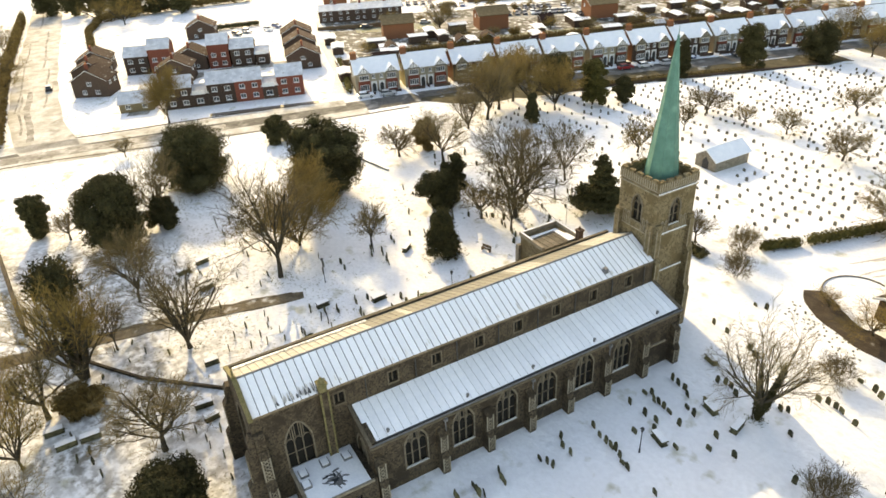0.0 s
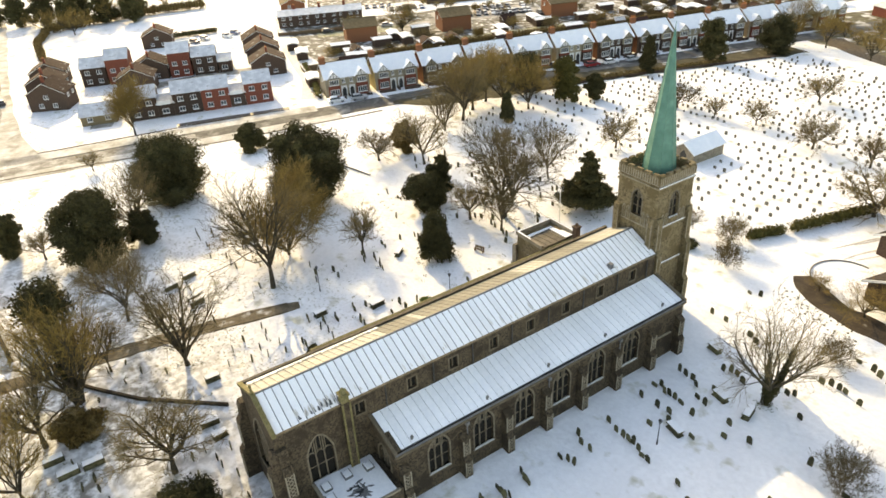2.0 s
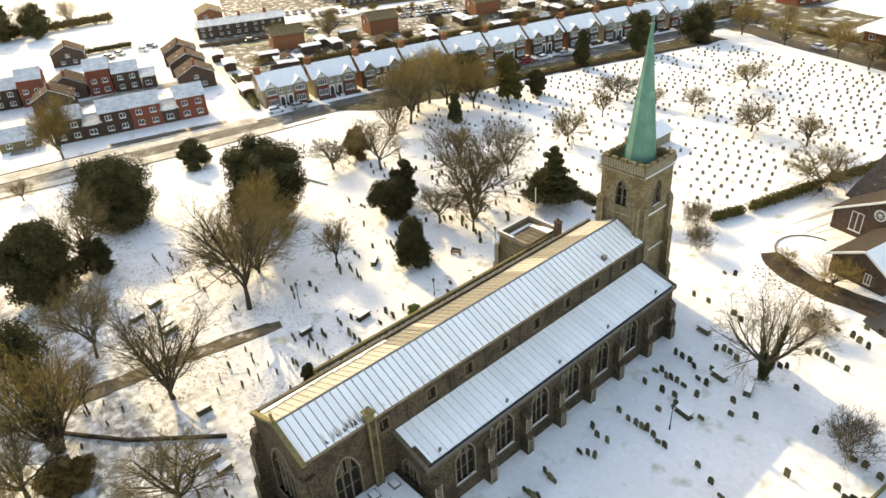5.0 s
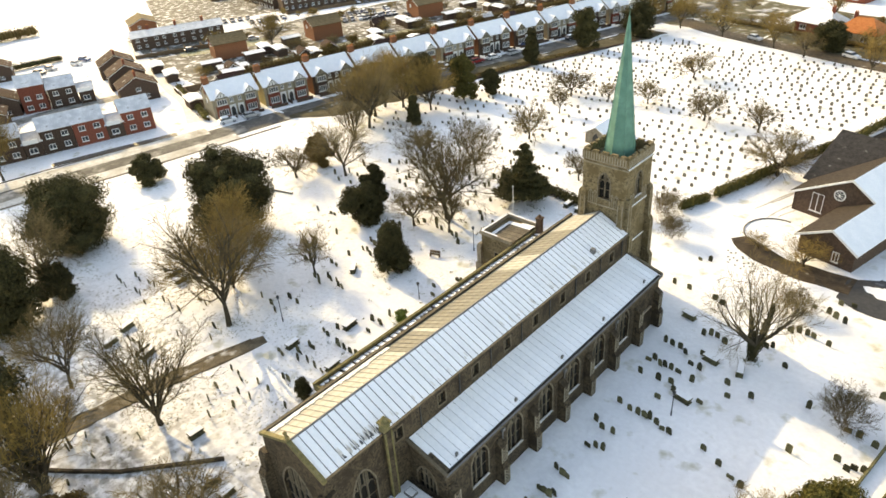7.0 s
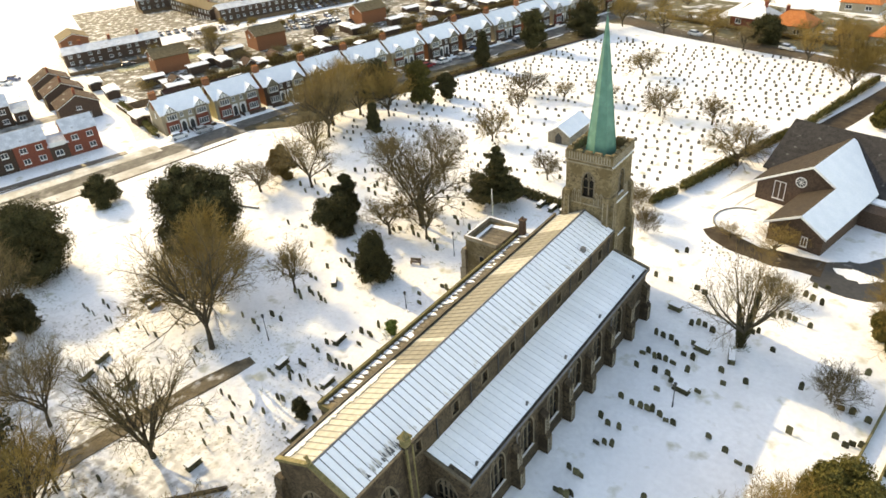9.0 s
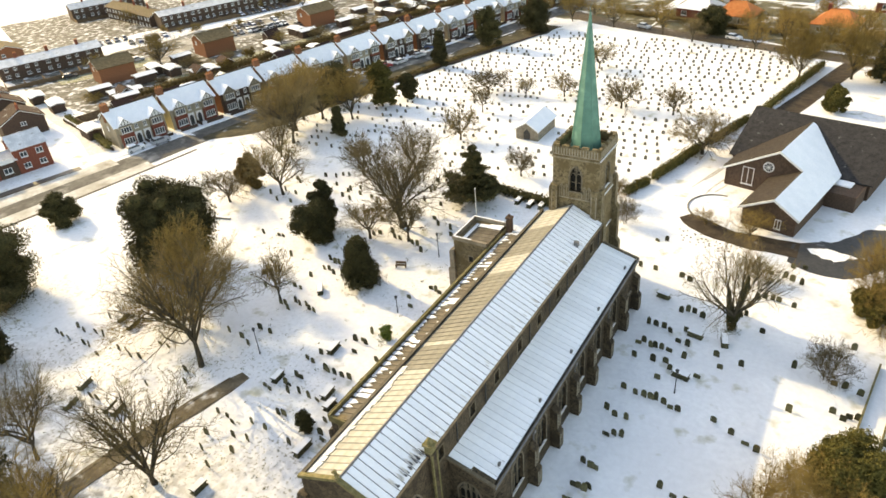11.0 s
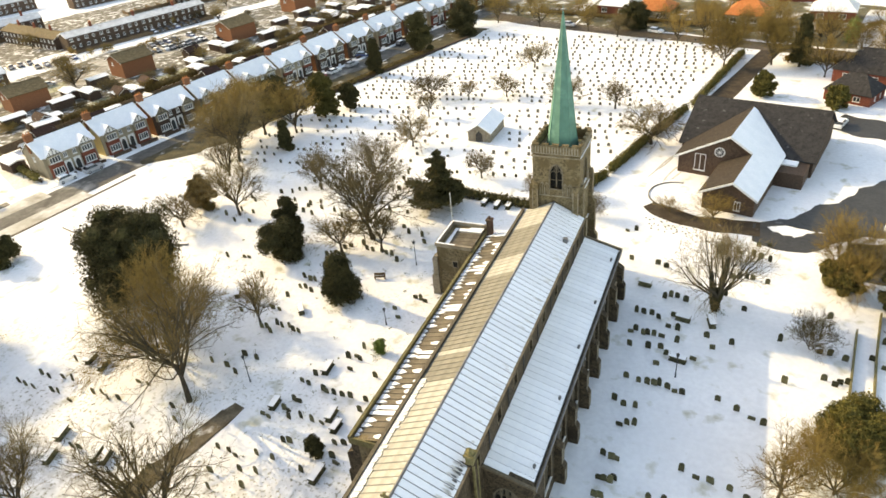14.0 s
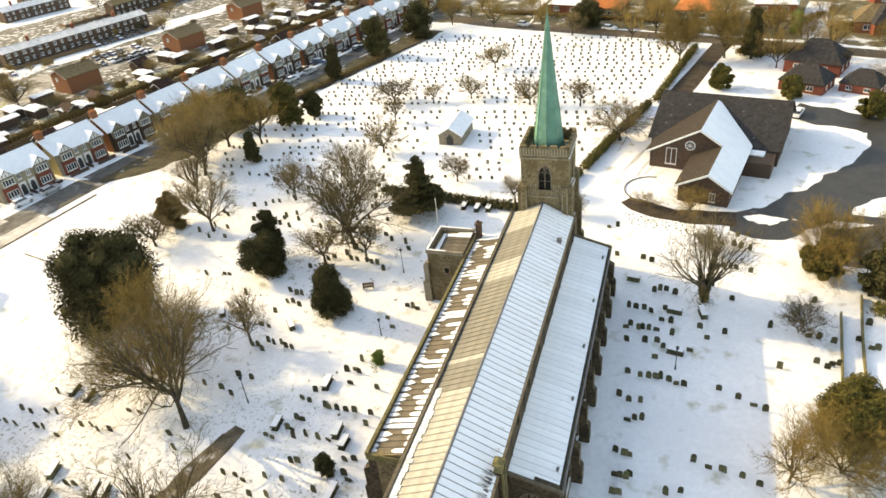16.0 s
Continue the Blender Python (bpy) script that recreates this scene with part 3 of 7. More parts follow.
for side in (NORTH, SOUTH):
    church_window(church, side, 3.9, 2.5, 3.4, 6.7, 8.8, 3, snow=side is NORTH)
    for y in cl_y:
        bm = bmesh.new()
        for u0, u1, z0, z1 in ((-0.62, -0.48, 8.85, 10.4), (0.48, 0.62, 8.85, 10.4), (-0.48, 0.48, 10.25, 10.4), (-0.62, 0.62, 8.75, 8.95), (-0.06, 0.06, 8.95, 10.25)):
            box(bm, (y + u0, -0.30 if abs(u0) < 0.1 else -0.02, z0), (y + u1, -0.2 if abs(u0) < 0.1 else 0.05, z1), side)
        w = part("clerestory_window", bm, STONE_DARK, church, "small square stone clerestory window")
        bm = bmesh.new()
        box(bm, (y - 0.48, -0.34, 8.95), (y + 0.48, -0.31, 10.25), side)
        part("pane", bm, DARK_GLASS, w, "dark leaded glass")
# drainpipes on the clerestory
for y in (11, 16.3, 21, 26, 31, 36, 41.2, 46):
    bm = bmesh.new()
    tube(bm, (4.05, y, 8.3), (4.05, y, 10.9), 0.06, 0.06, 6)
    part("drainpipe", bm, IRON, church, "dark iron drainpipe")

# coping, parapet strings and gable coping
bm = bmesh.new()
box(bm, (3.91, 0, 10.95), (4.12, 47.5, 11.08))
part("north_coping", bm, STONE_DARK, church, "stone coping along the eaves")
bm = bmesh.new()
box(bm, (-4.2, 0, 10.95), (-3.88, 47.5, 11.36))
part("south_parapet", bm, STONE_DARK, church, "weathered dark stone parapet")
bm = bmesh.new()
for s in (-1, 1):
    prism(bm, [(0, -0.12, 12.85), (s * 4.25, -0.12, 11.0), (s * 4.25, -0.12, 11.32), (0, -0.12, 13.12)], (0, 0.42, 0))
part("gable_coping", bm, MOSSY, church, "lichened stone gable coping")
bm = bmesh.new()
box(bm, (-0.09, -0.02, 13.0), (0.09, 0.14, 14.0))
box(bm, (-0.36, 0.0, 13.52), (0.36, 0.12, 13.70))
box(bm, (-0.2, -0.08, 12.95), (0.2, 0.2, 13.2))
part("gable_cross", bm, MOSSY, church, "small stone cross on the gable")

# nave roof
bm = bmesh.new()
prism(bm, [(-3.9, 0.3, 11.02), (3.9, 0.3, 11.02), (0, 0.3, 12.84)], (0, 47.2, 0))
nave_roof = part("nave_roof", bm, LEAD, church, "low-pitched lead nave roof")


def south_cover(i):
    y = 0.3 + i * 47.2 / 62
    if y < 13.5:
        return LEAD_PALE
    if 31 < y < 35 or y > 41.5:
        return LEAD_PALE
    if 17.2 < y < 18:
        return LEAD_PALE
    return LEAD_TAN


roof_panels(nave_roof, (3.89, 0.3, 11.039), (3.89, 47.5, 11.039), (0.12, 0.3, 12.80), (0.12, 47.5, 12.80), 62, lambda i: SNOW, 0.045, 0.075)
roof_panels(nave_roof, (-3.85, 0.3, 11.06), (-3.85, 47.5, 11.06), (-0.12, 0.3, 12.80), (-0.12, 47.5, 12.80), 62, south_cover, 0.05, 0.07)
bm = bmesh.new()
tube(bm, (0, 0.3, 12.84), (0, 47.5, 12.84), 0.13, 0.13, 8)
part("ridge_roll", bm, LEAD, nave_roof, "rounded lead ridge roll")
# snow lodged behind the south parapet of the chancel
y = 0.6
while y < 14.2:
    bm = bmesh.new()
    w = 0.35 + 0.35 * R.random()
    d = 0.55 + 0.35 * R.random()
    prism(bm, [(-3.84, y, 11.15), (-3.84 + d, y + 0.03, 11.15 + d * 0.47), (-3.84 + d * 0.98, y + w - 0.05, 11.15 + d * 0.46), (-3.84, y + w, 11.15)], (0, 0, 0.07))
    y += w + 0.02
    part("gutter_snow", bm, SNOW_THIN, nave_roof, "snow lying along the parapet gutter")
# thin places in the snow along the eaves, darkest by the pinnacle
def roof_z(x, lift):
    return 11.09 + (3.78 - x) * 0.467 + lift


for cover, many in ((SNOW_THIN, 60), (LEAD, 22)):
    for k in range(many):
        bm = bmesh.new()
        bare = cover is LEAD
        seam = 0.3 + 47.2 / 62 * R.choice((3, 4, 5, 5, 6, 6, 7, 7, 8) if bare or k % 2 else range(2, 61))
        y = seam + R.choice((0.1, 0.2, 0.55)) + R.uniform(-0.06, 0.06)
        d = R.uniform(0.2, 0.6) if bare else R.uniform(0.3, 1.0)
        x0 = 3.72 - R.random() ** 2 * 0.25
        w = R.uniform(0.07, 0.15) if bare else R.uniform(0.1, 0.22)
        lift = 0.080 if bare else 0.074
        rim = []
        for i in range(9):
            g = 2 * math.pi * i / 9
            px = min(3.76, x0 - d / 2 + d * 0.5 * math.cos(g) * R.uniform(0.75, 1.15))
            rim.append((px, y + w * math.sin(g) * (0.65 + 0.35 * math.cos(g)) * R.uniform(0.8, 1.2), roof_z(px, lift)))
        prism(bm, rim, (0, 0, 0.007))
        part("melted_patch", bm, cover, nave_roof, "bare dark lead where snow has melted" if bare else "thin frosted snow near the eaves")
# vent box near the west end
bm = bmesh.new()
box(bm, (2.9, 40.6, 11.35), (3.4, 41.1, 11.95))
part("roof_vent", bm, LEAD, nave_roof, "small dark roof vent")

# pinnacle turret between chancel and nave
bm = bmesh.new()
box(bm, (3.6, 6.45, -0.5), (4.42, 7.25, 11.3))
turret = part("rood_turret", bm, FLINT, church, "slim flint stair turret")
for y0 in (6.41, 7.12):
    bm = bmesh.new()
    box(bm, (4.28, y0, -0.5), (4.46, y0 + 0.17, 11.25))
    part("quoin", bm, MOSSY, turret, "lichened stone quoins")
bm = bmesh.new()
box(bm, (3.7, 6.47, 11.3), (4.36, 7.2, 12.1))
box(bm, (3.58, 6.37, 12.1), (4.48, 7.3, 12.3))
tube(bm, (4.03, 6.84, 12.3), (4.03, 6.84, 12.62), 0.36, 0.24, 8)
tube(bm, (4.03, 6.84, 12.62), (4.03, 6.84, 12.86), 0.24, 0.08, 8)
part("pinnacle", bm, MOSSY, turret, "lichened stone pinnacle")

# aisles
win_y = [13.7, 18.95, 24.1, 29.1, 34.1, 39.4]
butt_y = [9.75, 16.35, 21.6, 26.7, 31.7, 36.8, 42.3, 47.0]
NA = Matrix(((0, 1, 0, 8.4), (1, 0, 0, 9.2), (0, 0, 1, 0), (0, 0, 0, 1)))
SA = Matrix(((0, -1, 0, -9.2), (1, 0, 0, 9.2), (0, 0, 1, 0), (0, 0, 0, 1)))
for nm, m, x, wins in (("north_aisle_wall", NA, 8.4, win_y), ("south_aisle_wall", SA, -9.2, win_y)):
    bm = bmesh.new()
    wall_with(bm, m, 38.4, -0.5, 6.75 if x > 0 else 7.1, 0.8, [(y - 9.2, 2.3, 1.95, 4.9, 6.35) for y in wins])
    s = 1 if x > 0 else -1
    box(bm, (min(s * 3.96, s * 7.6) if s > 0 else -8.4, 46.8, -0.5), (7.6 if s > 0 else -3.96, 47.6, 7.2))
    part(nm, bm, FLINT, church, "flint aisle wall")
    bm = bmesh.new()
    me = Matrix(((1, 0, 0, 3.96 if s > 0 else -8.4), (0, -1, 0, 9.2), (0, 0, 1, 0), (0, 0, 0, 1)))
    L = 3.64 if s > 0 else 4.44
    wall_with(bm, me, L, -0.5, 6.75, 0.8, [(L / 2 + 0.2, 2.2, 2.2, 4.6, 5.9)])
    xw = s * 3.96
    xo = 8.4 if s > 0 else -9.2
    prism(bm, [(xw, 9.2, 6.75), (xo, 9.2, 6.75), (xo, 9.2, 7.0), (xw, 9.2, 8.25)], (0, 0.6, 0))
    # the south end's paler flint puts bounced light into its colour
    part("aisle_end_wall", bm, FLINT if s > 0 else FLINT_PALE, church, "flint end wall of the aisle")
    church_window(church, me, L / 2 + 0.2, 2.2, 2.2, 4.6, 5.9, 4)
    for y in wins:
        church_window(church, m, y - 9.2, 2.3, 1.95, 4.9, 6.35, 3, snow=x > 0)
    for y in butt_y:
        bm = bmesh.new()
        d = 1.05
        x0 = x
        for zlo, zhi, out in ((-0.5, 2.6, d), (2.6, 5.2, d * 0.72)):
            a, b = sorted((x0 - s * 0.05, x0 + s * out))
            box(bm, (a, y - 0.42, zlo), (b, y + 0.42, zhi - 0.45))
            nxt = out * 0.72 if zhi < 4 else 0.12
            prism(bm, [(x0 - s * 0.05, y - 0.42, zhi - 0.45), (x0 + s * out, y - 0.42, zhi - 0.45), (x0 + s * nxt, y - 0.42, zhi), (x0 - s * 0.05, y - 0.42, zhi)], (0, 0.84, 0))
        bt = part("buttress", bm, FLINT, church, "stepped flint buttress")
        # flushwork: pale stone edging and rungs on the outer face
        bm = bmesh.new()
        for out, zlo, zhi in ((d, 0.3, 2.1), (d * 0.72, 2.75, 4.7)):
            a, b = sorted((x0 + s * (out - 0.02), x0 + s * (out + 0.03)))
            for yy in (y - 0.42, y + 0.28):
                box(bm, (a, yy, zlo), (b, yy + 0.14, zhi))
            k = zlo
            while k < zhi - 0.3:
                for sg in (-1, 1):
                    hexa(bm, [(a, y - 0.24 * sg, k), (b, y - 0.24 * sg, k), (b, y + 0.16 * sg, k + 0.36), (a, y + 0.16 * sg, k + 0.36),
                              (a, y - 0.14 * sg, k), (b, y - 0.14 * sg, k), (b, y + 0.26 * sg, k + 0.36), (a, y + 0.26 * sg, k + 0.36)])
                k += 0.42
        part("flushwork", bm, FLUSHWORK, bt, "pale stone flushwork panel")

# north aisle roof with parapet gutter
bm = bmesh.new()
prism(bm, [(3.96, 9.3, 8.0), (8.35, 9.3, 6.8), (8.35, 9.3, 6.95), (3.96, 9.3, 8.22)], (0, 38.2, 0))
na_roof = part("north_aisle_roof", bm, LEAD, church, "lean-to lead aisle roof")
roof_panels(na_roof, (8.3, 9.35, 6.97), (8.3, 47.5, 6.97), (4.0, 9.35, 8.24), (4.0, 47.5, 8.24), 46, lambda i: SNOW, 0.028, 0.028)
bm = bmesh.new()
box(bm, (8.42, 9.0, 6.62), (8.75, 47.8, 6.78))
box(bm, (8.42, 9.0, 6.3), (8.56, 47.8, 6.42))
prism(bm, [(3.98, 8.95, 8.14), (8.7, 8.95, 6.85), (8.7, 8.95, 7.08), (3.98, 8.95, 8.38)], (0, 0.3, 0))
prism(bm, [(3.98, 47.5, 8.14), (8.7, 47.5, 6.85), (8.7, 47.5, 7.12), (3.98, 47.5, 8.42)], (0, 0.3, 0))
part("aisle_coping", bm, STONE_DARK, church, "stone string course and coping")
bm = bmesh.new()
tube(bm, (8.68, 9.0, 6.92), (8.68, 47.8, 6.92), 0.09, 0.09, 6)
part("gutter", bm, LEAD, church, "dark gutter along the aisle roof")
for y in (11.2, 19.8, 27.6, 35.6, 44.6):
    bm = bmesh.new()
    tube(bm, (7.9, y, 7.1), (7.9, y, 7.42), 0.13, 0.10, 8)
    tube(bm, (7.9, y, 7.42), (8.05, y, 7.47), 0.16, 0.14, 8)
    part("vent_cowl", bm, LEAD, na_roof, "small dark vent cowl")
for y in (16.9, 27.2, 37.4):
    bm = bmesh.new()
    tube(bm, (8.55, y, 0.0), (8.55, y, 6.7), 0.07, 0.07, 6)
    box(bm, (8.45, y - 0.18, 6.0), (8.75, y + 0.18, 6.35))
    part("downpipe", bm, LEAD, church, "lead rainwater pipe with a hopper")
# ledge by the west bay of the aisle
bm = bmesh.new()
box(bm, (8.4, 43.5, 3.2), (8.62, 45.9, 3.32))
part("string_ledge", bm, STONE, church, "snow-topped stone ledge")

# south aisle roof: bare lead, melting snow and a parapet
bm = bmesh.new()
prism(bm, [(-3.96, 9.3, 8.1), (-9.1, 9.3, 6.7), (-9.1, 9.3, 6.9), (-3.96, 9.3, 8.3)], (0, 38.2, 0))
sa_roof = part("south_aisle_roof", bm, LEAD, church, "lean-to lead roof with melting snow")
roof_panels(sa_roof, (-8.9, 9.35, 6.97), (-8.9, 47.5, 6.97), (-4.35, 9.35, 8.21), (-4.35, 47.5, 8.21), 50, lambda i: LEAD_BROWN, 0.05, 0.05)
step = 38.15 / 50
for i in range(50):
    y = 9.35 + i * step
    if i % 11 in (4, 5):
        d = R.uniform(3.4, 4.6)
    elif i % 3 == 0:
        d = R.uniform(2.2, 3.2)
    else:
        d = R.uniform(1.5, 2.5) * (0.85 + 0.15 * math.sin(i * 0.9))
    bm = bmesh.new()
    zz = lambda x: 6.97 + (x + 8.9) * 0.2725 + 0.055
    x1 = -4.36
    w = step * R.uniform(0.75, 1.0)
    n = 5
    pts = [(x1, y, zz(x1))]
    pts += [(x1 - d * (0.78 + 0.22 * math.sin(math.pi * (k + 0.5) / n)), y + w * (k + 0.5) / n, zz(x1 - d * (0.78 + 0.22 * math.sin(math.pi * (k + 0.5) / n)))) for k in range(n)]
    pts.append((x1, y + w, zz(x1)))
    prism(bm, pts, (0, 0, 0.06))
    part("snow_patch", bm, SNOW, sa_roof, "tongue of melting snow")
y = 9.5
while y < 47.2:
    bm = bmesh.new()
    w = R.uniform(0.4, 0.8)
    d = R.uniform(0.5, 1.5)
    prism(bm, [(-8.98, y, 6.98), (-8.98 + d * 0.6, y + 0.05, 7.0 + d * 0.163), (-8.98 + d, y + w * 0.4, 7.0 + d * 0.2725), (-8.98 + d * 0.55, y + w * 0.9, 7.0 + d * 0.15), (-8.98, y + w, 6.98)], (0, 0, 0.10))
    y += w * R.uniform(1.02, 1.5)
    part("gutter_snow", bm, SNOW, sa_roof, "snow lying along the parapet gutter")
bm = bmesh.new()
box(bm, (-9.3, 9.0, 7.1), (-8.98, 47.6, 7.5))
box(bm, (-9.28, 9.02, 6.6), (-3.98, 9.24, 7.35))
part("south_aisle_parapet", bm, MOSSY, church, "lichened stone parapet")

# vestry beside the chancel, with skylight domes under the snow
bm = bmesh.new()
for m, L, o in ((Matrix(((0, 1, 0, 9.2), (1, 0, 0, 2.6), (0, 0, 1, 0), (0, 0, 0, 1))), 6.2, [(1.6, 1.0, 1.0, 2.2, 2.2), (4.4, 1.0, 1.0, 2.2, 2.2)]),
                (Matrix(((1, 0, 0, 3.96), (0, -1, 0, 2.6), (0, 0, 1, 0), (0, 0, 0, 1))), 4.64, [(2.2, 1.2, -0.2, 1.7, 2.3)])):
    wall_with(bm, m, L, -0.5, 3.3, 0.6, o)
box(bm, (3.96, 3.2, 3.0), (8.6, 8.8, 3.25))
box(bm, (3.96, 8.805, -0.5), (9.19, 9.18, 3.3))
vestry = part("vestry", bm, FLINT, church, "flat-roofed flint vestry")
bm = bmesh.new()
box(bm, (9.1, 2.45, 3.3), (9.35, 8.85, 3.5))
box(bm, (3.98, 2.45, 3.3), (9.1, 2.75, 3.5))
part("coping", bm, STONE, vestry, "stone coping")
bm = bmesh.new()
prism(bm, [(4.0, 2.78, 3.3), (9.08, 2.78, 3.3), (9.08, 8.58, 3.3), (4.0, 8.58, 3.3)], (0, 0, 0.16))
part("roof_snow", bm, SNOW, vestry, "smooth snow on the flat roof")
for k in range(30):
    # a trampled, half-melted place: short streaks crowding round one spot
    bm = bmesh.new()
    cx, cy = 7.3 + R.gauss(0, 0.55), 5.8 + R.gauss(0, 0.5)
    g, ln, w = R.gauss(0.9, 0.5), R.uniform(0.25, 0.75), R.uniform(0.05, 0.16)
    e, n = (math.cos(g), math.sin(g)), (-math.sin(g), math.cos(g))
    rim = []
    for i in range(8):
        q = 2 * math.pi * i / 8
        u, v = ln * math.cos(q) * R.uniform(0.7, 1.1), w * math.sin(q) * R.uniform(0.7, 1.2)
        rim.append((cx + e[0] * u + n[0] * v, cy + e[1] * u + n[1] * v, 3.462 + 0.0006 * k))
    prism(bm, rim, (0, 0, 0.01))
    part("melted_patch", bm, LEAD if k % 3 else SLATE, vestry, "dark melted streak in the snow")
for x, y in ((5.2, 3.4), (5.0, 5.6), (5.3, 7.7), (6.6, 3.2)):
    bm = bmesh.new()
    box(bm, (x - 0.5, y - 0.42, 3.42), (x + 0.5, y + 0.42, 3.68))
    sk = part("skylight", bm, LEAD, vestry, "small dark skylight kerb")
    bm = bmesh.new()
    box(bm, (x - 0.42, y - 0.34, 3.68), (x + 0.42, y + 0.34, 3.76))
    part("snow_cap", bm, SNOW, sk, "cap of snow")
# corner buttresses of the chancel
for sx in (-1, 1):
    for m in (pose(sx * 3.95, 0.0, 0, 0, 0, 0), pose(sx * 3.95, 0.5, 0, 0, 0, sx * 90)):
        bm = bmesh.new()
        for zlo, zhi, out in ((-0.5, 4.0, 1.4), (4.0, 7.6, 1.0), (7.6, 9.4, 0.6)):
            box(bm, (-0.5, -out, zlo), (0.4, 0.1, zhi - 0.5), m)
            prism(bm, [(-0.5, -out, zhi - 0.5), (-0.5, 0.1, zhi - 0.5), (-0.5, 0.1, zhi), (-0.5, -out * 0.68, zhi)], (0.9, 0, 0), m)
        bt = part("buttress", bm, FLINT, church, "tall stepped flint corner buttress")
        bm = bmesh.new()
        for out, zlo, zhi in ((1.4, 0.4, 3.3), (1.0, 4.2, 6.9)):
            for u in (-0.5, 0.26):
                box(bm, (u, -out - 0.03, zlo), (u + 0.14, -out + 0.02, zhi), m)
            k = zlo
            while k < zhi - 0.3:
                for sg in (-1, 1):
                    c = -0.05
                    hexa(bm, [m @ Vector(q) for q in ((c - 0.28 * sg, -out - 0.03, k), (c - 0.28 * sg, -out + 0.02, k), (c + 0.18 * sg, -out + 0.02, k + 0.38), (c + 0.18 * sg, -out - 0.03, k + 0.38),
                                                      (c - 0.17 * sg, -out - 0.03, k), (c - 0.17 * sg, -out + 0.02, k), (c + 0.29 * sg, -out + 0.02, k + 0.38), (c + 0.29 * sg, -out - 0.03, k + 0.38))])
                k += 0.45
        part("flushwork", bm, FLUSHWORK, bt, "pale stone flushwork panel")

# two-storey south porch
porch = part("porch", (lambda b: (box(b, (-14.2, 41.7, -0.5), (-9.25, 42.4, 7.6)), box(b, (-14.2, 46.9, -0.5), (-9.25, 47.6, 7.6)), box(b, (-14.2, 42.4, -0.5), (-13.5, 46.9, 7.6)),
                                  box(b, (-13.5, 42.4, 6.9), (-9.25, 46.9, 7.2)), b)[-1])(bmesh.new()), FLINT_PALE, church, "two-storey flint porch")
bm = bmesh.new()
for a, b in (((-14.35, 41.55, 7.6), (-9.3, 41.95, 8.1)), ((-14.35, 47.35, 7.6), (-9.3, 47.75, 8.1)), ((-14.35, 41.95, 7.6), (-13.95, 47.35, 8.1))):
    box(bm, a, b)
part("parapet", bm, STONE, porch, "weathered stone parapet")
bm = bmesh.new()
for a, b in (((-14.25, 41.65, 8.1), (-11.6, 41.85, 8.14)), ((-14.25, 47.45, 8.1), (-9.6, 47.65, 8.15)), ((-14.25, 41.9, 8.1), (-14.05, 47.3, 8.15))):
    box(bm, a, b)
part("parapet_snow", bm, SNOW, porch, "thin line of snow along the parapet")
roof_panels(porch, (-13.9, 42.0, 7.22), (-13.9, 47.3, 7.22), (-9.4, 42.0, 7.6), (-9.4, 47.3, 7.6), 6, lambda i: LEAD_BROWN, 0.05, 0.06)
bm = bmesh.new()
prism(bm, [(-13.9, 42.0, 7.3), (-12.9, 42.0, 7.38), (-13.1, 47.2, 7.36), (-13.9, 47.2, 7.3)], (0, 0, 0.1))
prism(bm, [(-12.9, 46.2, 7.4), (-9.5, 46.0, 7.67), (-9.5, 47.2, 7.67), (-13.0, 47.2, 7.36)], (0, 0, 0.1))
part("roof_snow", bm, SNOW, porch, "snow lying on the porch roof")
bm = bmesh.new()
box(bm, (-12.1, 41.64, 4.6), (-11.3, 41.72, 5.6))
pw = part("window", bm, STONE, porch, "small square porch window")
bm = bmesh.new()
box(bm, (-12.0, 41.62, 4.7), (-11.4, 41.63, 5.5))
part("pane", bm, DARK_GLASS, pw, "dark glass")
for x, y, r in ((-14.2, 41.7, 0), (-14.2, 47.6, 0)):
    bm = bmesh.new()
    for zlo, zhi, o in ((-0.5, 3.4, 0.9), (3.4, 6.2, 0.6)):
        box(bm, (x - o, y - 0.4, zlo), (x + 0.1, y + 0.4, zhi - 0.4))
        prism(bm, [(x - o, y - 0.4, zhi - 0.4), (x + 0.1, y - 0.4, zhi - 0.4), (x + 0.1, y - 0.4, zhi), (x - o * 0.6, y - 0.4, zhi)], (0, 0.8, 0))
    part("buttress", bm, STONE, porch, "stepped stone buttress")
# chimney of the porch stair
bm = bmesh.new()
box(bm, (-8.9, 46.6, 6.9), (-8.2, 47.3, 9.3))
box(bm, (-9.0, 46.5, 9.3), (-8.1, 47.4, 9.5))
tube(bm, (-8.55, 46.95, 9.5), (-8.55, 46.95, 9.9), 0.16, 0.14, 8)
part("chimney", bm, BRICK_BROWN, church, "short brown chimney")

# tower
TX, TY = 0.25, 50.55
H0, H1 = 2.95, 2.75


def tower_face(rz):
    return pose(TX, TY, 0, 0, 0, rz) @ Matrix(((1, 0, 0, -H0), (0, -1, 0, -H0), (0, 0, 1, 0), (0, 0, 0, 1)))


tower = None
bm = bmesh.new()
for k in range(4):
    f = tower_face(k * 90)
    wall_with(bm, f @ Matrix.Translation((0.0 if k % 2 == 0 else 0.7, 0, 0)), 2 * H0 if k % 2 == 0 else 2 * H0 - 1.4, -0.5, 19.4, 0.7,
              [(H0 if k % 2 == 0 else H0 - 0.7, 1.5, 14.7, 16.8, 17.9)])
box(bm, (TX - 2.3, TY - 2.3, 18.9), (TX + 2.3, TY + 2.3, 19.2))
tower = part("tower", bm, FLINT_PALE, church, "square flint west tower")
bm = bmesh.new()
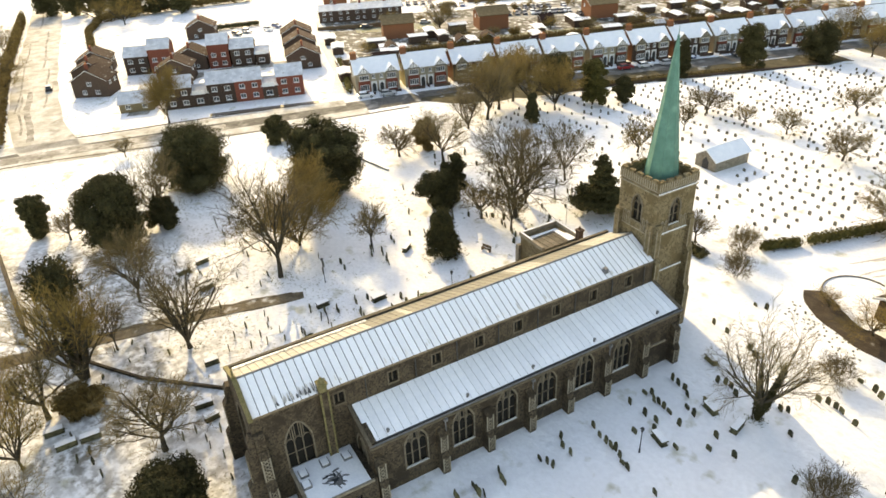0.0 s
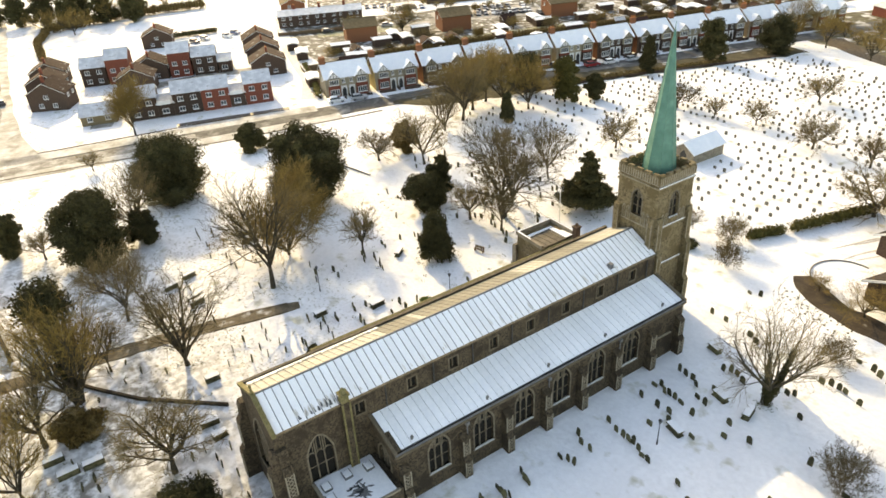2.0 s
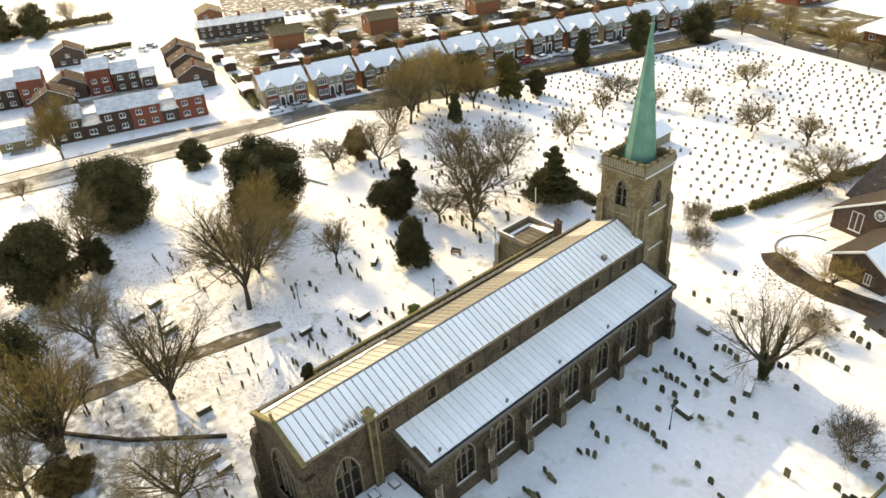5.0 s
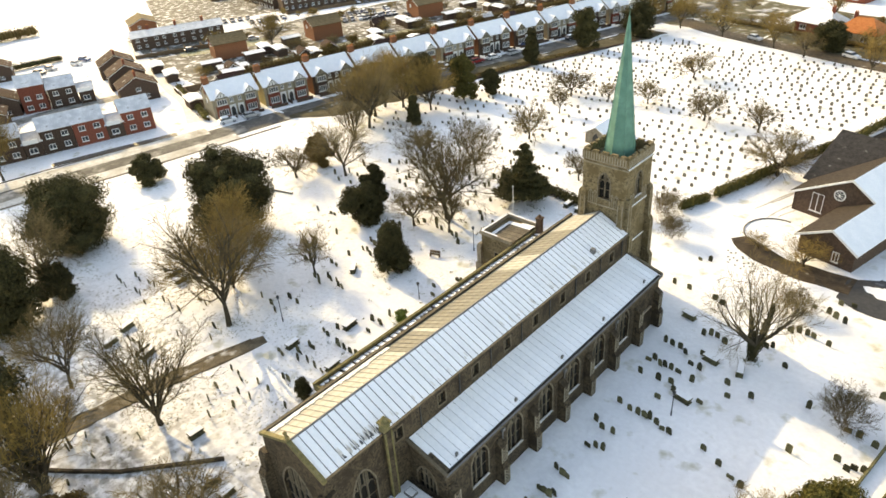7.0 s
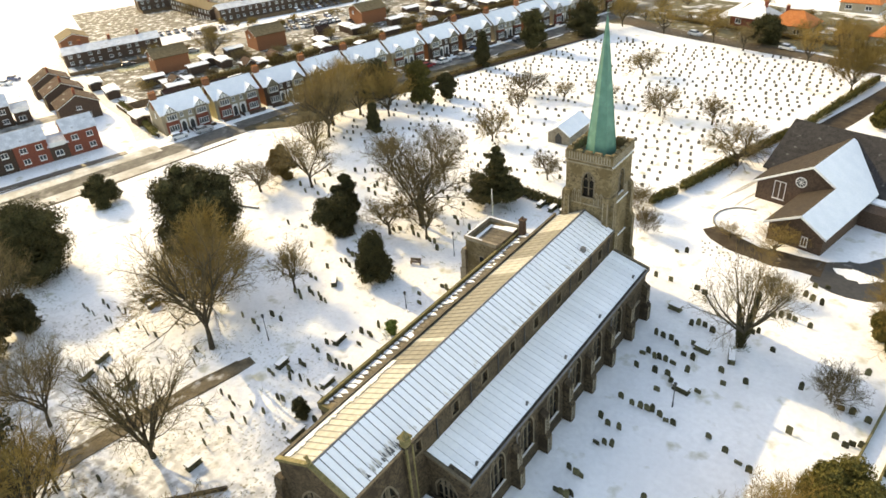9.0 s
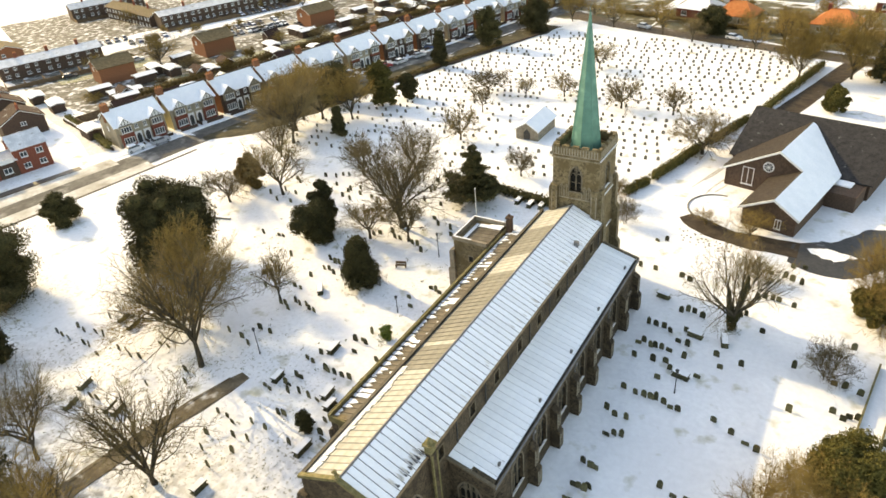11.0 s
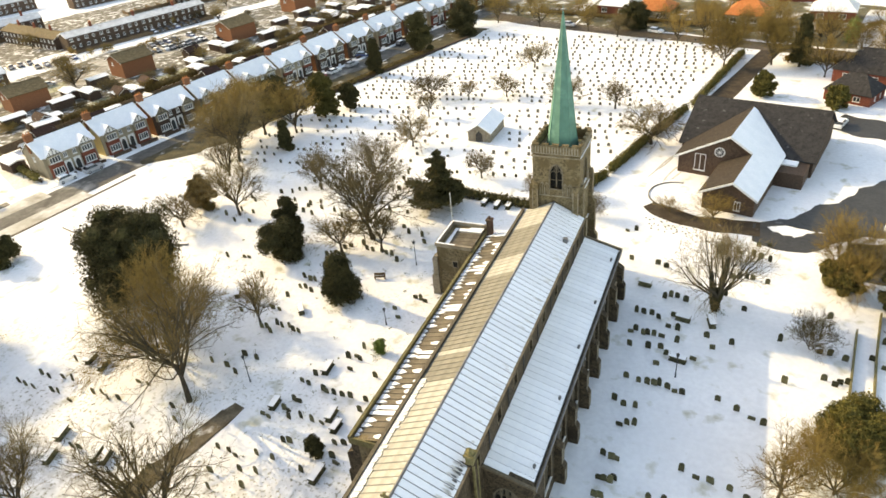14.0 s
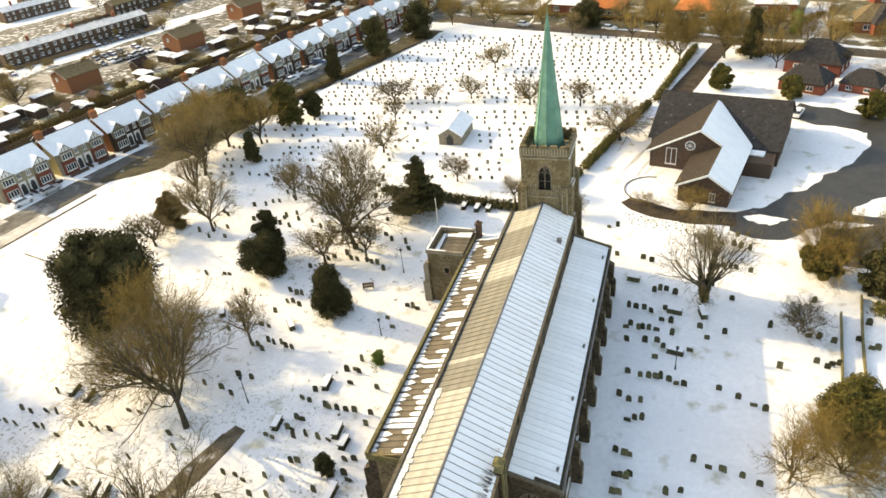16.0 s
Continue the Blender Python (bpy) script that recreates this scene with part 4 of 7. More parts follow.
box(bm, (TX - 2.28, TY - 2.28, 19.2), (TX + 2.28, TY + 2.28, 19.24))
part("tower_roof", bm, GRASS, tower, "mossy leads inside the parapet")
for k in range(4):
    church_window(tower, tower_face(k * 90), H0, 1.5, 14.7, 16.8, 17.9, 2, snow=k == 1)
    f = tower_face(k * 90)
    for z, o in ((13.6, 0.10), (18.9, 0.14), (8.5, 0.12)):
        bm = bmesh.new()
        box(bm, (-0.1, -0.05, z), (2 * H0 + 0.1, o, z + 0.16), f)
        part("string_course", bm, STONE, tower, "stone string course")
    if k == 1:
        for z, o in ((13.76, 0.10), (8.66, 0.12), (19.06, 0.13)):
            bm = bmesh.new()
            box(bm, (0.05, 0.002, z + 0.002), (2 * H0 - 0.05, o + 0.03, z + 0.08), f)
            part("ledge_snow", bm, SNOW, tower, "snow lying on the string course")
    # flushwork frieze and battlement parapet
    bm = bmesh.new()
    box(bm, (-0.12, -0.32, 19.4), (2 * H0 + 0.12 - (0.44 if k % 2 else 0), 0.10, 20.35), f)
    n = 5
    for i in range(n):
        u = -0.12 + (2 * H0 + 0.24) * i / n
        box(bm, (u + 0.12, -0.30, 20.35), (u + 0.92, 0.08, 20.62), f)
    pp = part("parapet", bm, FLINT_PALE, tower, "battlemented flushwork parapet")
    bm = bmesh.new()
    for i in range(17):
        u = 0.0 + (2 * H0) * i / 17
        box(bm, (u, 0.09, 19.45), (u + 0.15, 0.125, 20.3), f)
    box(bm, (-0.12, 0.09, 19.35), (2 * H0 + 0.12, 0.15, 19.45), f)
    part("flushwork", bm, FLUSHWORK, pp, "pale stone flushwork strips")
    # blind arcading in pale stone on either side of the belfry window
    for side_u in (H0 - 2.05, H0 + 0.85):
        for i in range(2):
            uc = side_u + 0.3 + 0.6 * i
            bm = bmesh.new()
            for sg in (-1, 1):
                box(bm, (uc + sg * 0.27 - 0.05, -0.02, 13.85), (uc + sg * 0.27 + 0.05, 0.05, 14.75), f)
                for j in range(4):
                    s0, s1 = sg * (1 - j / 4), sg * (1 - (j + 1) / 4)
                    q = []
                    for v in (-0.02, 0.05):
                        for sx, o in ((s0, 0), (s1, 0), (s1, 1), (s0, 1)):
                            q.append(f @ Vector((uc + sx * 0.32, v, arch_z(sx, 14.72, 15.35) + 0.12 * o)))
                    hexa(bm, q)
            box(bm, (uc - 0.035, -0.02, 13.85), (uc + 0.035, 0.04, 15.25), f)
            part("blind_arch", bm, FLUSHWORK, tower, "pale stone blind arch")
    # angle buttresses, two to a corner
    for u in (0.0, 2 * H0 - 0.75):
        bm = bmesh.new()
        for zlo, zhi, o in ((-0.5, 6.0, 1.25), (6.0, 11.0, 0.9), (11.0, 15.2, 0.5)):
            box(bm, (u, -0.1, zlo), (u + 0.75, o, zhi - 0.5), f)
            prism(bm, [(u, -0.1, zhi - 0.5), (u, o, zhi - 0.5), (u, o * 0.66, zhi), (u, -0.1, zhi)], (0.75, 0, 0), f)
        part("buttress", bm, FLINT_PALE, tower, "stepped tower buttress")
        for zlo, zhi, o in ((0.3, 5.4, 1.25), (6.1, 10.4, 0.9), (11.1, 14.6, 0.5)):
            for uu in (u, u + 0.61):
                bm = bmesh.new()
                box(bm, (uu, o - 0.02, zlo), (uu + 0.14, o + 0.025, zhi), f)
                part("quoin", bm, STONE, tower, "pale stone quoins")
# spire: eight copper faces with standing seams
spire = part("spire", (lambda b: (tube(b, (TX, TY + 0.25, 19.2), (TX, TY + 0.25, 35.4), 1.95, 0.07, 8), tube(b, (TX, TY + 0.25, 35.4), (TX, TY + 0.25, 36.3), 0.04, 0.02, 6), b)[-1])(bmesh.new()),
             COPPER, church, "slender eight-sided green copper spire")
for i in range(8):
    a = 2 * math.pi * i / 8
    bm = bmesh.new()
    d = Vector((0, 0, 1)).orthogonal().normalized()
    e = Vector((0, 0, 1)).cross(d)
    q = math.cos(a) * d + math.sin(a) * e
    c = Vector((TX, TY + 0.25, 0))
    tube(bm, c + q * 1.96 + Vector((0, 0, 19.2)), c + q * 0.07 + Vector((0, 0, 35.4)), 0.05, 0.03, 5)
    part("hip_roll", bm, COPPER, spire, "copper hip roll")

# ---- trees ----
def tube_into(V, F, p0, p1, r0, r1, n):
    d = p1 - p0
    d.normalize()
    a = d.orthogonal().normalized()
    b = d.cross(a)
    o = len(V)
    for p, r in ((p0, r0), (p1, r1)):
        for i in range(n):
            t = 2 * math.pi * i / n
            V.append(p + (a * math.cos(t) + b * math.sin(t)) * r)
    for i in range(n):
        j = (i + 1) % n
        F.append((o + i, o + j, o + n + j, o + n + i))


def bare_meshes(seed, height, trunk=0.3, spread=1.0, levels=4, kids=(7, 6, 6, 4), r0=0.32, rise=0.10, stems=1, twig=None, fork=0.55, fine=0.026, wild=1.0, limb=(0.72, 0.98), sub=1.25):
    """Trunk-and-limb mesh and twig mesh of a leafless tree of that height."""
    rnd = random.Random(seed)
    tv, tf, cv, cf = [], [], [], []

    def branch(p, d, length, r, level):
        V, F = (tv, tf) if level <= 2 else (cv, cf)
        segs = (3, 5, 4, 2, 1)[min(level, 4)]
        sides = (8, 5, 4, 3, 3)[min(level, 4)]
        path = [p.copy()]
        ways = []
        q, dd = p.copy(), d.copy()
        for s in range(segs):
            wob = (0.04, 0.12, 0.17, 0.20, 0.2)[min(level, 4)] * wild
            up = (0.0, rise, rise, rise * 0.6, 0.02)[min(level, 4)]
            dd = (dd + Vector((rnd.gauss(0, wob), rnd.gauss(0, wob), rnd.gauss(0, wob) + up))).normalized()
            nq = q + dd * length / segs
            ra, rb = r * (1 - 0.62 * s / segs), r * (1 - 0.62 * (s + 1) / segs)
            if level >= 4:
                # a twig runs out to a point
                o = len(V)
                e = dd.orthogonal().normalized()
                g = dd.cross(e)
                V += [q + e * ra, q - e * ra * 0.5 + g * ra * 0.87, q - e * ra * 0.5 - g * ra * 0.87, nq]
                F += [(o, o + 1, o + 3), (o + 1, o + 2, o + 3), (o + 2, o, o + 3)]
            else:
                tube_into(V, F, q, nq, ra, rb, sides)
            q = nq
            path.append(q.copy())
            ways.append(dd.copy())
        if level >= levels:
            return
        n = kids[min(level, len(kids) - 1)]
        for k in range(n):
            start = (0.62, 0.22, 0.2, 0.1)[min(level, 3)]
            f = start + (1 - start) * (k + rnd.random()) / n
            i = min(int(f * segs), segs - 1)
            base = path[i].lerp(path[i + 1], f * segs - i)
            way = ways[i]
            ang = rnd.uniform(0.35, 0.95) * (spread if level < 2 else 1.0)
            az = 2.4 * k + rnd.uniform(-0.4, 0.4) + seed if level else 2 * math.pi * (k / n + rnd.uniform(-0.08, 0.08)) + seed
            a = way.orthogonal().normalized()
            b = way.cross(a)
            nd = way * math.cos(ang) + (a * math.cos(az) + b * math.sin(az)) * math.sin(ang)
            left = 1 - 0.45 * (f - start) / (1 - start)
            ln = length * rnd.uniform(0.42, 0.68) * left * (sub if level == 1 else 1.0) if level else height * (1 - trunk) * rnd.uniform(*limb)
            rr = r * (1 - 0.62 * f) * fork * rnd.uniform(0.8, 1.15) if level else r * fork * rnd.uniform(0.65, 1.0)
            branch(base, nd.normalized(), ln, max(rr, fine), level + 1)

    for s in range(stems):
        a = 2 * math.pi * s / max(stems, 1)
        d = Vector((0.25 * math.cos(a), 0.25 * math.sin(a), 1)).normalized() if stems > 1 else Vector((0, 0, 1))
        branch(Vector((0.3 * math.cos(a), 0.3 * math.sin(a), -0.3)) if stems > 1 else Vector((0, 0, -0.3)), d, height * trunk * 1.1, r0, 0)
    # balance the crown over the trunk
    n = len(cv)
    cx, cy, cz = (sum(v[k] for v in cv) / n for k in range(3))
    for v in tv + cv:
        f = max(0.0, v.z) / cz
        v.x -= cx * f
        v.y -= cy * f
    out = []
    for V, F, mt, nm in ((tv, tf, BARK, "trunk"), (cv, cf, twig or TWIG, "crown")):
        me = bpy.data.meshes.new(nm)
        me.from_pydata(V, [], F)
        me.materials.append(mt)
        out.append(me)
    top = max(v.z for v in tv + cv)
    rad = sorted(math.hypot(v.x, v.y) for v in cv)
    return out, top, 2 * rad[int(len(rad) * 0.93)]


def leaf_mesh(name, lobes, count, size, material, seed, rough=0.25, shell=0.3, flat=0.0):
    """Many small leaf sprays over and inside a set of lobes (x, y, z, rx, ry, rz)."""
    rnd = random.Random(seed)
    V, F = [], []
    tot = sum(l[3] * l[4] + l[4] * l[5] + l[3] * l[5] for l in lobes)
    for l in lobes:
        c = Vector(l[:3])
        n = int(count * (l[3] * l[4] + l[4] * l[5] + l[3] * l[5]) / tot)
        for _ in range(n):
            d = Vector((rnd.gauss(0, 1), rnd.gauss(0, 1), rnd.gauss(0, 1))).normalized()
            lump = 1 + rough * noise.noise(d * 2.3 + c * 0.7 + Vector((seed, 0, 0))) + 0.5 * rough * noise.noise(d * 6 + c)
            k = lump * (1 - shell * rnd.random() ** 2) * (rnd.uniform(1.03, 1.22) if rnd.random() < 0.07 else 1.0)
            p = c + Vector((d.x * l[3] * k, d.y * l[4] * k, d.z * l[5] * k))
            if p.z < 0.05:
                continue
            up = (d * 0.45 + Vector((rnd.gauss(0, 0.6), rnd.gauss(0, 0.6), rnd.gauss(0, 0.6)))).normalized()
            a = up.orthogonal().normalized()
            b = up.cross(a)
            t = rnd.uniform(0, 6.28)
            e, g = a * math.cos(t) + b * math.sin(t), b * math.cos(t) - a * math.sin(t)
            s = size * rnd.uniform(0.6, 1.4)
            o = len(V)
            V += [p - e * s, p - g * s * 0.45 + up * s * 0.12, p + e * s, p + g * s * 0.45 + up * s * 0.12]
            F.append((o, o + 1, o + 2, o + 3))
    me = bpy.data.meshes.new(name)
    me.from_pydata(V, [], F)
    me.materials.append(material)
    return me


def core_mesh(lobes, material, seed, k=0.72):
    """The dense shaded inside of an evergreen."""
    bm = bmesh.new()
    for l in lobes:
        r = bmesh.ops.create_icosphere(bm, subdivisions=2 if len(lobes) < 4 else 1, radius=1.0)
        for v in r["verts"]:
            d = v.co.copy()
            j = k * (1 + 0.22 * noise.noise(d * 2.5 + Vector(l[:3]) + Vector((seed, 3, 1))))
            v.co = Vector((l[0] + d.x * l[3] * j, l[1] + d.y * l[4] * j, max(0.1, l[2] + d.z * l[5] * j)))
    return mesh_of("core", bm, material)


BARE = {}


def bare_tree(x, y, h, width, kind, rz, label="leafless broad tree standing in the snow"):
    """One leafless tree, h metres high and width across."""
    if kind not in BARE:
        spec = dict(
            vase=dict(seed=3, height=12, trunk=0.13, spread=0.72, kids=(9, 8, 7, 7), r0=0.38, rise=0.10, fine=0.02),
            round=dict(seed=8, height=9, trunk=0.30, spread=1.15, kids=(8, 8, 8, 7), r0=0.26, rise=0.10, wild=1.25, limb=(0.55, 0.82), sub=1.5, fine=0.018),
            low=dict(seed=12, height=6.5, trunk=0.28, spread=1.3, kids=(8, 8, 8, 8), r0=0.22, rise=0.08, wild=1.35, limb=(0.55, 0.8), sub=1.55, fine=0.016),
            tall=dict(seed=21, height=15, trunk=0.27, spread=0.95, kids=(8, 9, 9, 9), r0=0.40, rise=0.09, wild=1.25, limb=(0.55, 0.85), sub=1.5, fine=0.02),
            airy=dict(seed=29, height=18, trunk=0.30, spread=0.85, kids=(8, 8, 7, 7), r0=0.42, rise=0.08, wild=1.1, limb=(0.6, 0.9), sub=1.35, fine=0.022),
            dense=dict(seed=33, height=16, trunk=0.20, spread=0.85, kids=(15, 12, 10, 8), fine=0.024, r0=0.42, rise=0.09, twig=TWIG_WARM, fork=0.40, limb=(0.6, 0.92), sub=1.4),
            bushy=dict(seed=35, height=14, trunk=0.08, spread=0.95, kids=(16, 12, 10, 8), fine=0.024, r0=0.36, rise=0.09, twig=TWIG_WARM, fork=0.42, limb=(0.55, 0.95), sub=1.4),
            copse=dict(seed=38, height=12, trunk=0.20, spread=0.95, kids=(9, 8, 7, 7), r0=0.32, twig=TWIG_WARM, fine=0.022, limb=(0.55, 0.88), sub=1.45, wild=1.15),
            stems=dict(seed=44, height=14, trunk=0.22, spread=0.55, kids=(5, 6, 6, 5), r0=0.26, stems=6, rise=0.14, fork=0.6, fine=0.018, twig=TWIG_WARM),
            fan=dict(seed=70, height=12, trunk=0.22, spread=1.12, fine=0.018, kids=(13, 7, 6, 6), r0=0.42, rise=0.06, fork=0.45, wild=0.8),
            shrub=dict(seed=51, height=5, trunk=0.2, spread=1.2, kids=(5, 7, 6, 6), r0=0.08, stems=5, fine=0.015),
        )[kind]
        BARE[kind] = bare_meshes(**spec)
    (trunk, crown), top, across = BARE[kind]
    t = thing("bare_tree", label, "tree", "leafless trees")
    s, w = h / top, width / across
    t.matrix_basis = at(x, y, rz) @ Matrix.Diagonal((w, w, s, 1))
    part("trunk", trunk, None, t)
    part("crown", crown, None, t, "bare winter twigs")
    return t


def evergreen(name, x, y, h, w, leaf, label, seed=1, shape="round", count=7000, size=0.24, trunk=True, lumps=9):
    """A dense evergreen h metres high and w across: a crown of leaf sprays over uneven lobes, on a trunk with limbs."""
    rnd = random.Random(seed * 13)
    if shape == "tiers":
        lobes = []
        n = 8
        for i in range(n):
            f = 0.14 + 0.78 * i / (n - 1)
            r = w * 0.5 * (1.12 - f) * rnd.uniform(0.75, 1.12)
            for k in range(4):
                a = rnd.uniform(0, 6.28) + k * 1.57
                lobes.append((math.cos(a) * r * 0.55, math.sin(a) * r * 0.55, h * f + rnd.uniform(-0.35, 0.35), r * 0.62, r * 0.5, h * 0.032))
        lobes.append((0, 0, h * 0.46, w * 0.09, w * 0.09, h * 0.44))
        lobes = lobes[::-1]
    else:
        # an uneven outline: a small inner mass, and many clumps of different size crowding round it
        lobes = [(0, 0, h * 0.46, w * 0.29, w * 0.29, h * 0.36)]
        many = int(lumps * 1.7)
        for i in range(many):
            f = 0.10 + 0.82 * (i + rnd.random()) / many
            a = i * 2.4 + rnd.uniform(-0.5, 0.5)
            if shape == "round":
                prof = math.sqrt(max(0.08, 1 - ((f - 0.43) / 0.60) ** 2))
            elif shape == "clipped":
                prof = 0.62 + 0.38 * min(1.0, f * 1.3)
            else:
                prof = 1.05 - 0.85 * f
            if shape != "clipped":
                prof *= 1 + 0.24 * noise.noise(Vector((1.2 * math.cos(a), 1.2 * math.sin(a), 2.2 * f + seed)))
            s = w * rnd.uniform(0.10, 0.23)
            r = max(0, w * 0.5 * prof * rnd.uniform(0.70, 1.03) - s * 0.75)
            lobes.append((math.cos(a) * r, math.sin(a) * r, h * f, s * rnd.uniform(0.85, 1.3), s * rnd.uniform(0.85, 1.3), s * rnd.uniform(0.6, 1.0)))
        if shape == "clipped":
            for i in range(9):
                a, r = i * 2.4, w * 0.36 * math.sqrt(i / 9)
                lobes.append((math.cos(a) * r, math.sin(a) * r, h * 0.91, w * 0.16, w * 0.16, h * 0.07))
    t = thing(name, label, "tree" if name != "shrub" else "shrub", "evergreens")
    t.matrix_basis = at(x, y, 0)
    if trunk:
        bm = bmesh.new()
        tube(bm, (0, 0, -0.3), (0.1, 0, h * 0.5), 0.024 * h, 0.014 * h, 8)
        for l in lobes[1:7]:
            tube(bm, (0.05, 0, min(h * 0.3, l[2] * 0.6)), l[:3], 0.009 * h, 0.004 * h, 5)
        part("trunk", bm, BARK, t)
    part("crown", leaf_mesh("crown", lobes, int(count * 2.7), size * 0.88, leaf, seed, 0.34, 0.55), None, t)
    part("inner_crown", core_mesh(lobes, leaf, seed, 0.62), None, t)
    return t


# leafless trees: place, height, width, kind, turn
IVY_LOBES = [(0, 0, 0.8, 0.75, 0.75, 1.2)]
for k in range(7):
    f = (k + 0.5) / 7
    IVY_LOBES += [(0.3 + 0.7 * f, 0.6 + 1.3 * f, 1.4 + 5.4 * f, 0.6 - 0.3 * f, 0.6 - 0.3 * f, 0.7), (-0.3 - 0.9 * f, 0.1 + 0.5 * f, 1.4 + 3.6 * f, 0.6 - 0.35 * f, 0.6 - 0.35 * f, 0.7)]
ivy_tree = bare_tree(20.4, 47.6, 14.2, 11.8, "fan", 0, "leafless ivy-clad tree beside the north graves")
part("ivy", leaf_mesh("ivy", IVY_LOBES, 8000, 0.13, LEAF_DARK, 4, 0.4, 0.5), None, ivy_tree, "dark ivy round the trunk")
for x, y, h, w, kind, rz in (
        (-34.6, 13.8, 19.0, 13.5, "airy", 20), (-42.0, 19.4, 15.0, 14.5, "bushy", 75), (-25.0, -1.2, 14.5, 12.0, "vase", 110), (-26.0, -13.4, 16.0, 11.5, "stems", 10), (-29.5, -9.2, 9.0, 5.5, "airy", 200),
        (-20.7, -17.7, 11.0, 9.5, "round", 60), (-8.8, -7.3, 10.5, 10.5, "round", 150), (-62.5, 1.8, 14.0, 11.0, "tall", 33), (-30.2, 52.1, 16.0, 16.5, "tall", 80),
        (-65.0, 48.4, 7.2, 9.0, "low", 10), (-57.5, 54.2, 11.5, 12.5, "tall", 170), (-34.8, 28.5, 8.8, 6.2, "round", 215), (-33.1, 47.4, 7.5, 8.0, "round", 300),
        (-36.8, 67.4, 12.2, 9.0, "tall", 130), (-39.4, 87.1, 7.4, 8.2, "low", 190), (-72.5, 74.0, 15.5, 16.0, "tall", 250), (-77.0, 80.0, 15.0, 16.0, "dense", 30), (-76.0, 88.0, 14.5, 17.0, "copse", 130), (-69.0, 90.0, 13.0, 14.0, "copse", 30), (-70.0, 67.5, 10.5, 9.0, "vase", 190), (-80.0, 86.0, 13.0, 15.0, "tall", 15), (-33.5, 56.5, 12.0, 9.0, "vase", 45), (-27.0, 49.0, 9.0, 7.0, "round", 85)):
    bare_tree(x, y, h, w, kind, rz)
for x, y, h, w, kind, rz in (
        (-47.6, 115.0, 6.8, 10.5, "low", 45), (-42.9, 103.1, 7.0, 4.9, "round", 95), (-38.2, 115.5, 5.3, 4.9, "round", 120), (-29.8, 118.0, 5.8, 6.8, "low", 280),
        (-15.7, 115.0, 7.0, 9.0, "low", 170), (-4.6, 114.7, 7.1, 7.4, "round", 20), (-29.8, 140.5, 7.0, 8.4, "low", 75), (5.4, 97.1, 8.5, 11.8, "low", 240),
        (-20.7, 76.0, 6.0, 6.0, "low", 340), (-3.0, 73.0, 4.5, 5.0, "shrub", 50), (1.0, 67.0, 4.5, 4.0, "shrub", 150), (-9.0, 70.0, 5.5, 5.0, "round", 250),
        (18.5, 70.4, 4.5, 9.5, "copse", 20), (12.0, 71.4, 2.6, 5.0, "copse", 90), (21.0, 59.5, 3.4, 4.5, "shrub", 100), (31.2, 43.2, 4.8, 5.4, "shrub", 70)):
    bare_tree(x, y, h, w, kind, rz)
for x, y, h, w, kind, rz in (
        (14.8, 147.1, 13.0, 10.0, "dense", 55), (25.1, 149.8, 13.5, 12.0, "dense", 155), (2.0, 166.0, 10.0, 10.0, "copse", 255), (-14.7, 171.0, 8.0, 8.0, "round", 10), (-40.0, 181.0, 10.0, 11.0, "copse", 90),
        (-55.0, 186.0, 11.0, 12.0, "copse", 35), (-100.2, 1.5, 4.8, 5.0, "round", 10), (-117.1, 13.6, 14.5, 10.0, "dense", 60), (-160.4, 111.5, 10.5, 13.0, "copse", 140),
        (-14.0, -20.5, 11.0, 9.0, "copse", 70), (-19.0, -23.0, 12.0, 9.0, "stems", 70), (-6.0, -21.5, 9.0, 7.5, "copse", 20), (28.0, 20.5, 7.0, 8.5, "copse", 200), (32.6, 22.6, 7.4, 9.6, "bushy", 140), (35.8, 57.6, 10.0, 9.5, "bushy", 100), (-39.5, -5.0, 13.0, 10.0, "tall", 290), (-66.0, -11.8, 6.0, 6.0, "round", 60),
        (25.0, 178.0, 11.0, 11.0, "copse", 5), (-24.0, 176.0, 10.0, 10.0, "copse", 35), (38.0, 166.0, 11.0, 11.0, "copse", 75), (44.0, 158.0, 9.0, 9.0, "copse", 65)):
    bare_tree(x, y, h, w, kind, rz)
for x, y, h, w, kind, rz in (
        (60.0, 148.0, 11.0, 11.0, "copse", 165), (36.0, 142.0, 11.0, 10.0, "copse", 100), (48.0, 150.0, 12.0, 11.0, "copse", 210), (70.0, 142.0, 11.0, 11.0, "copse", 310), (8.0, 172.0, 11.0, 11.0, "copse", 250), (-72.0, 200.0, 11.0, 12.0, "copse", 15), (-64.0, 182.0, 10.0, 11.0, "copse", 200), (-250.0, 22.0, 11.0, 14.0, "copse", 5), (-265.0, 38.0, 12.0, 14.0, "copse", 95),
        (-262.0, 14.0, 10.0, 13.0, "copse", 35), (-185.0, -20.0, 10.0, 14.0, "copse", 65), (-152.0, -23.0, 9.0, 13.0, "copse", 125), (-168.0, -22.0, 9.5, 13.0, "copse", 205),
        (-215.0, -21.0, 11.0, 14.0, "copse", 185), (-280.0, 50.0, 12.0, 14.0, "tall", 245), (-235.0, -20.0, 10.0, 13.0, "copse", 15), (-135.0, -26.0, 7.5, 11.0, "copse", 75), (-274.0, 62.0, 11.0, 14.0, "copse", 300),
        (-48.0, 66.0, 9.0, 8.0, "round", 20)):
    bare_tree(x, y, h, w, kind, rz)

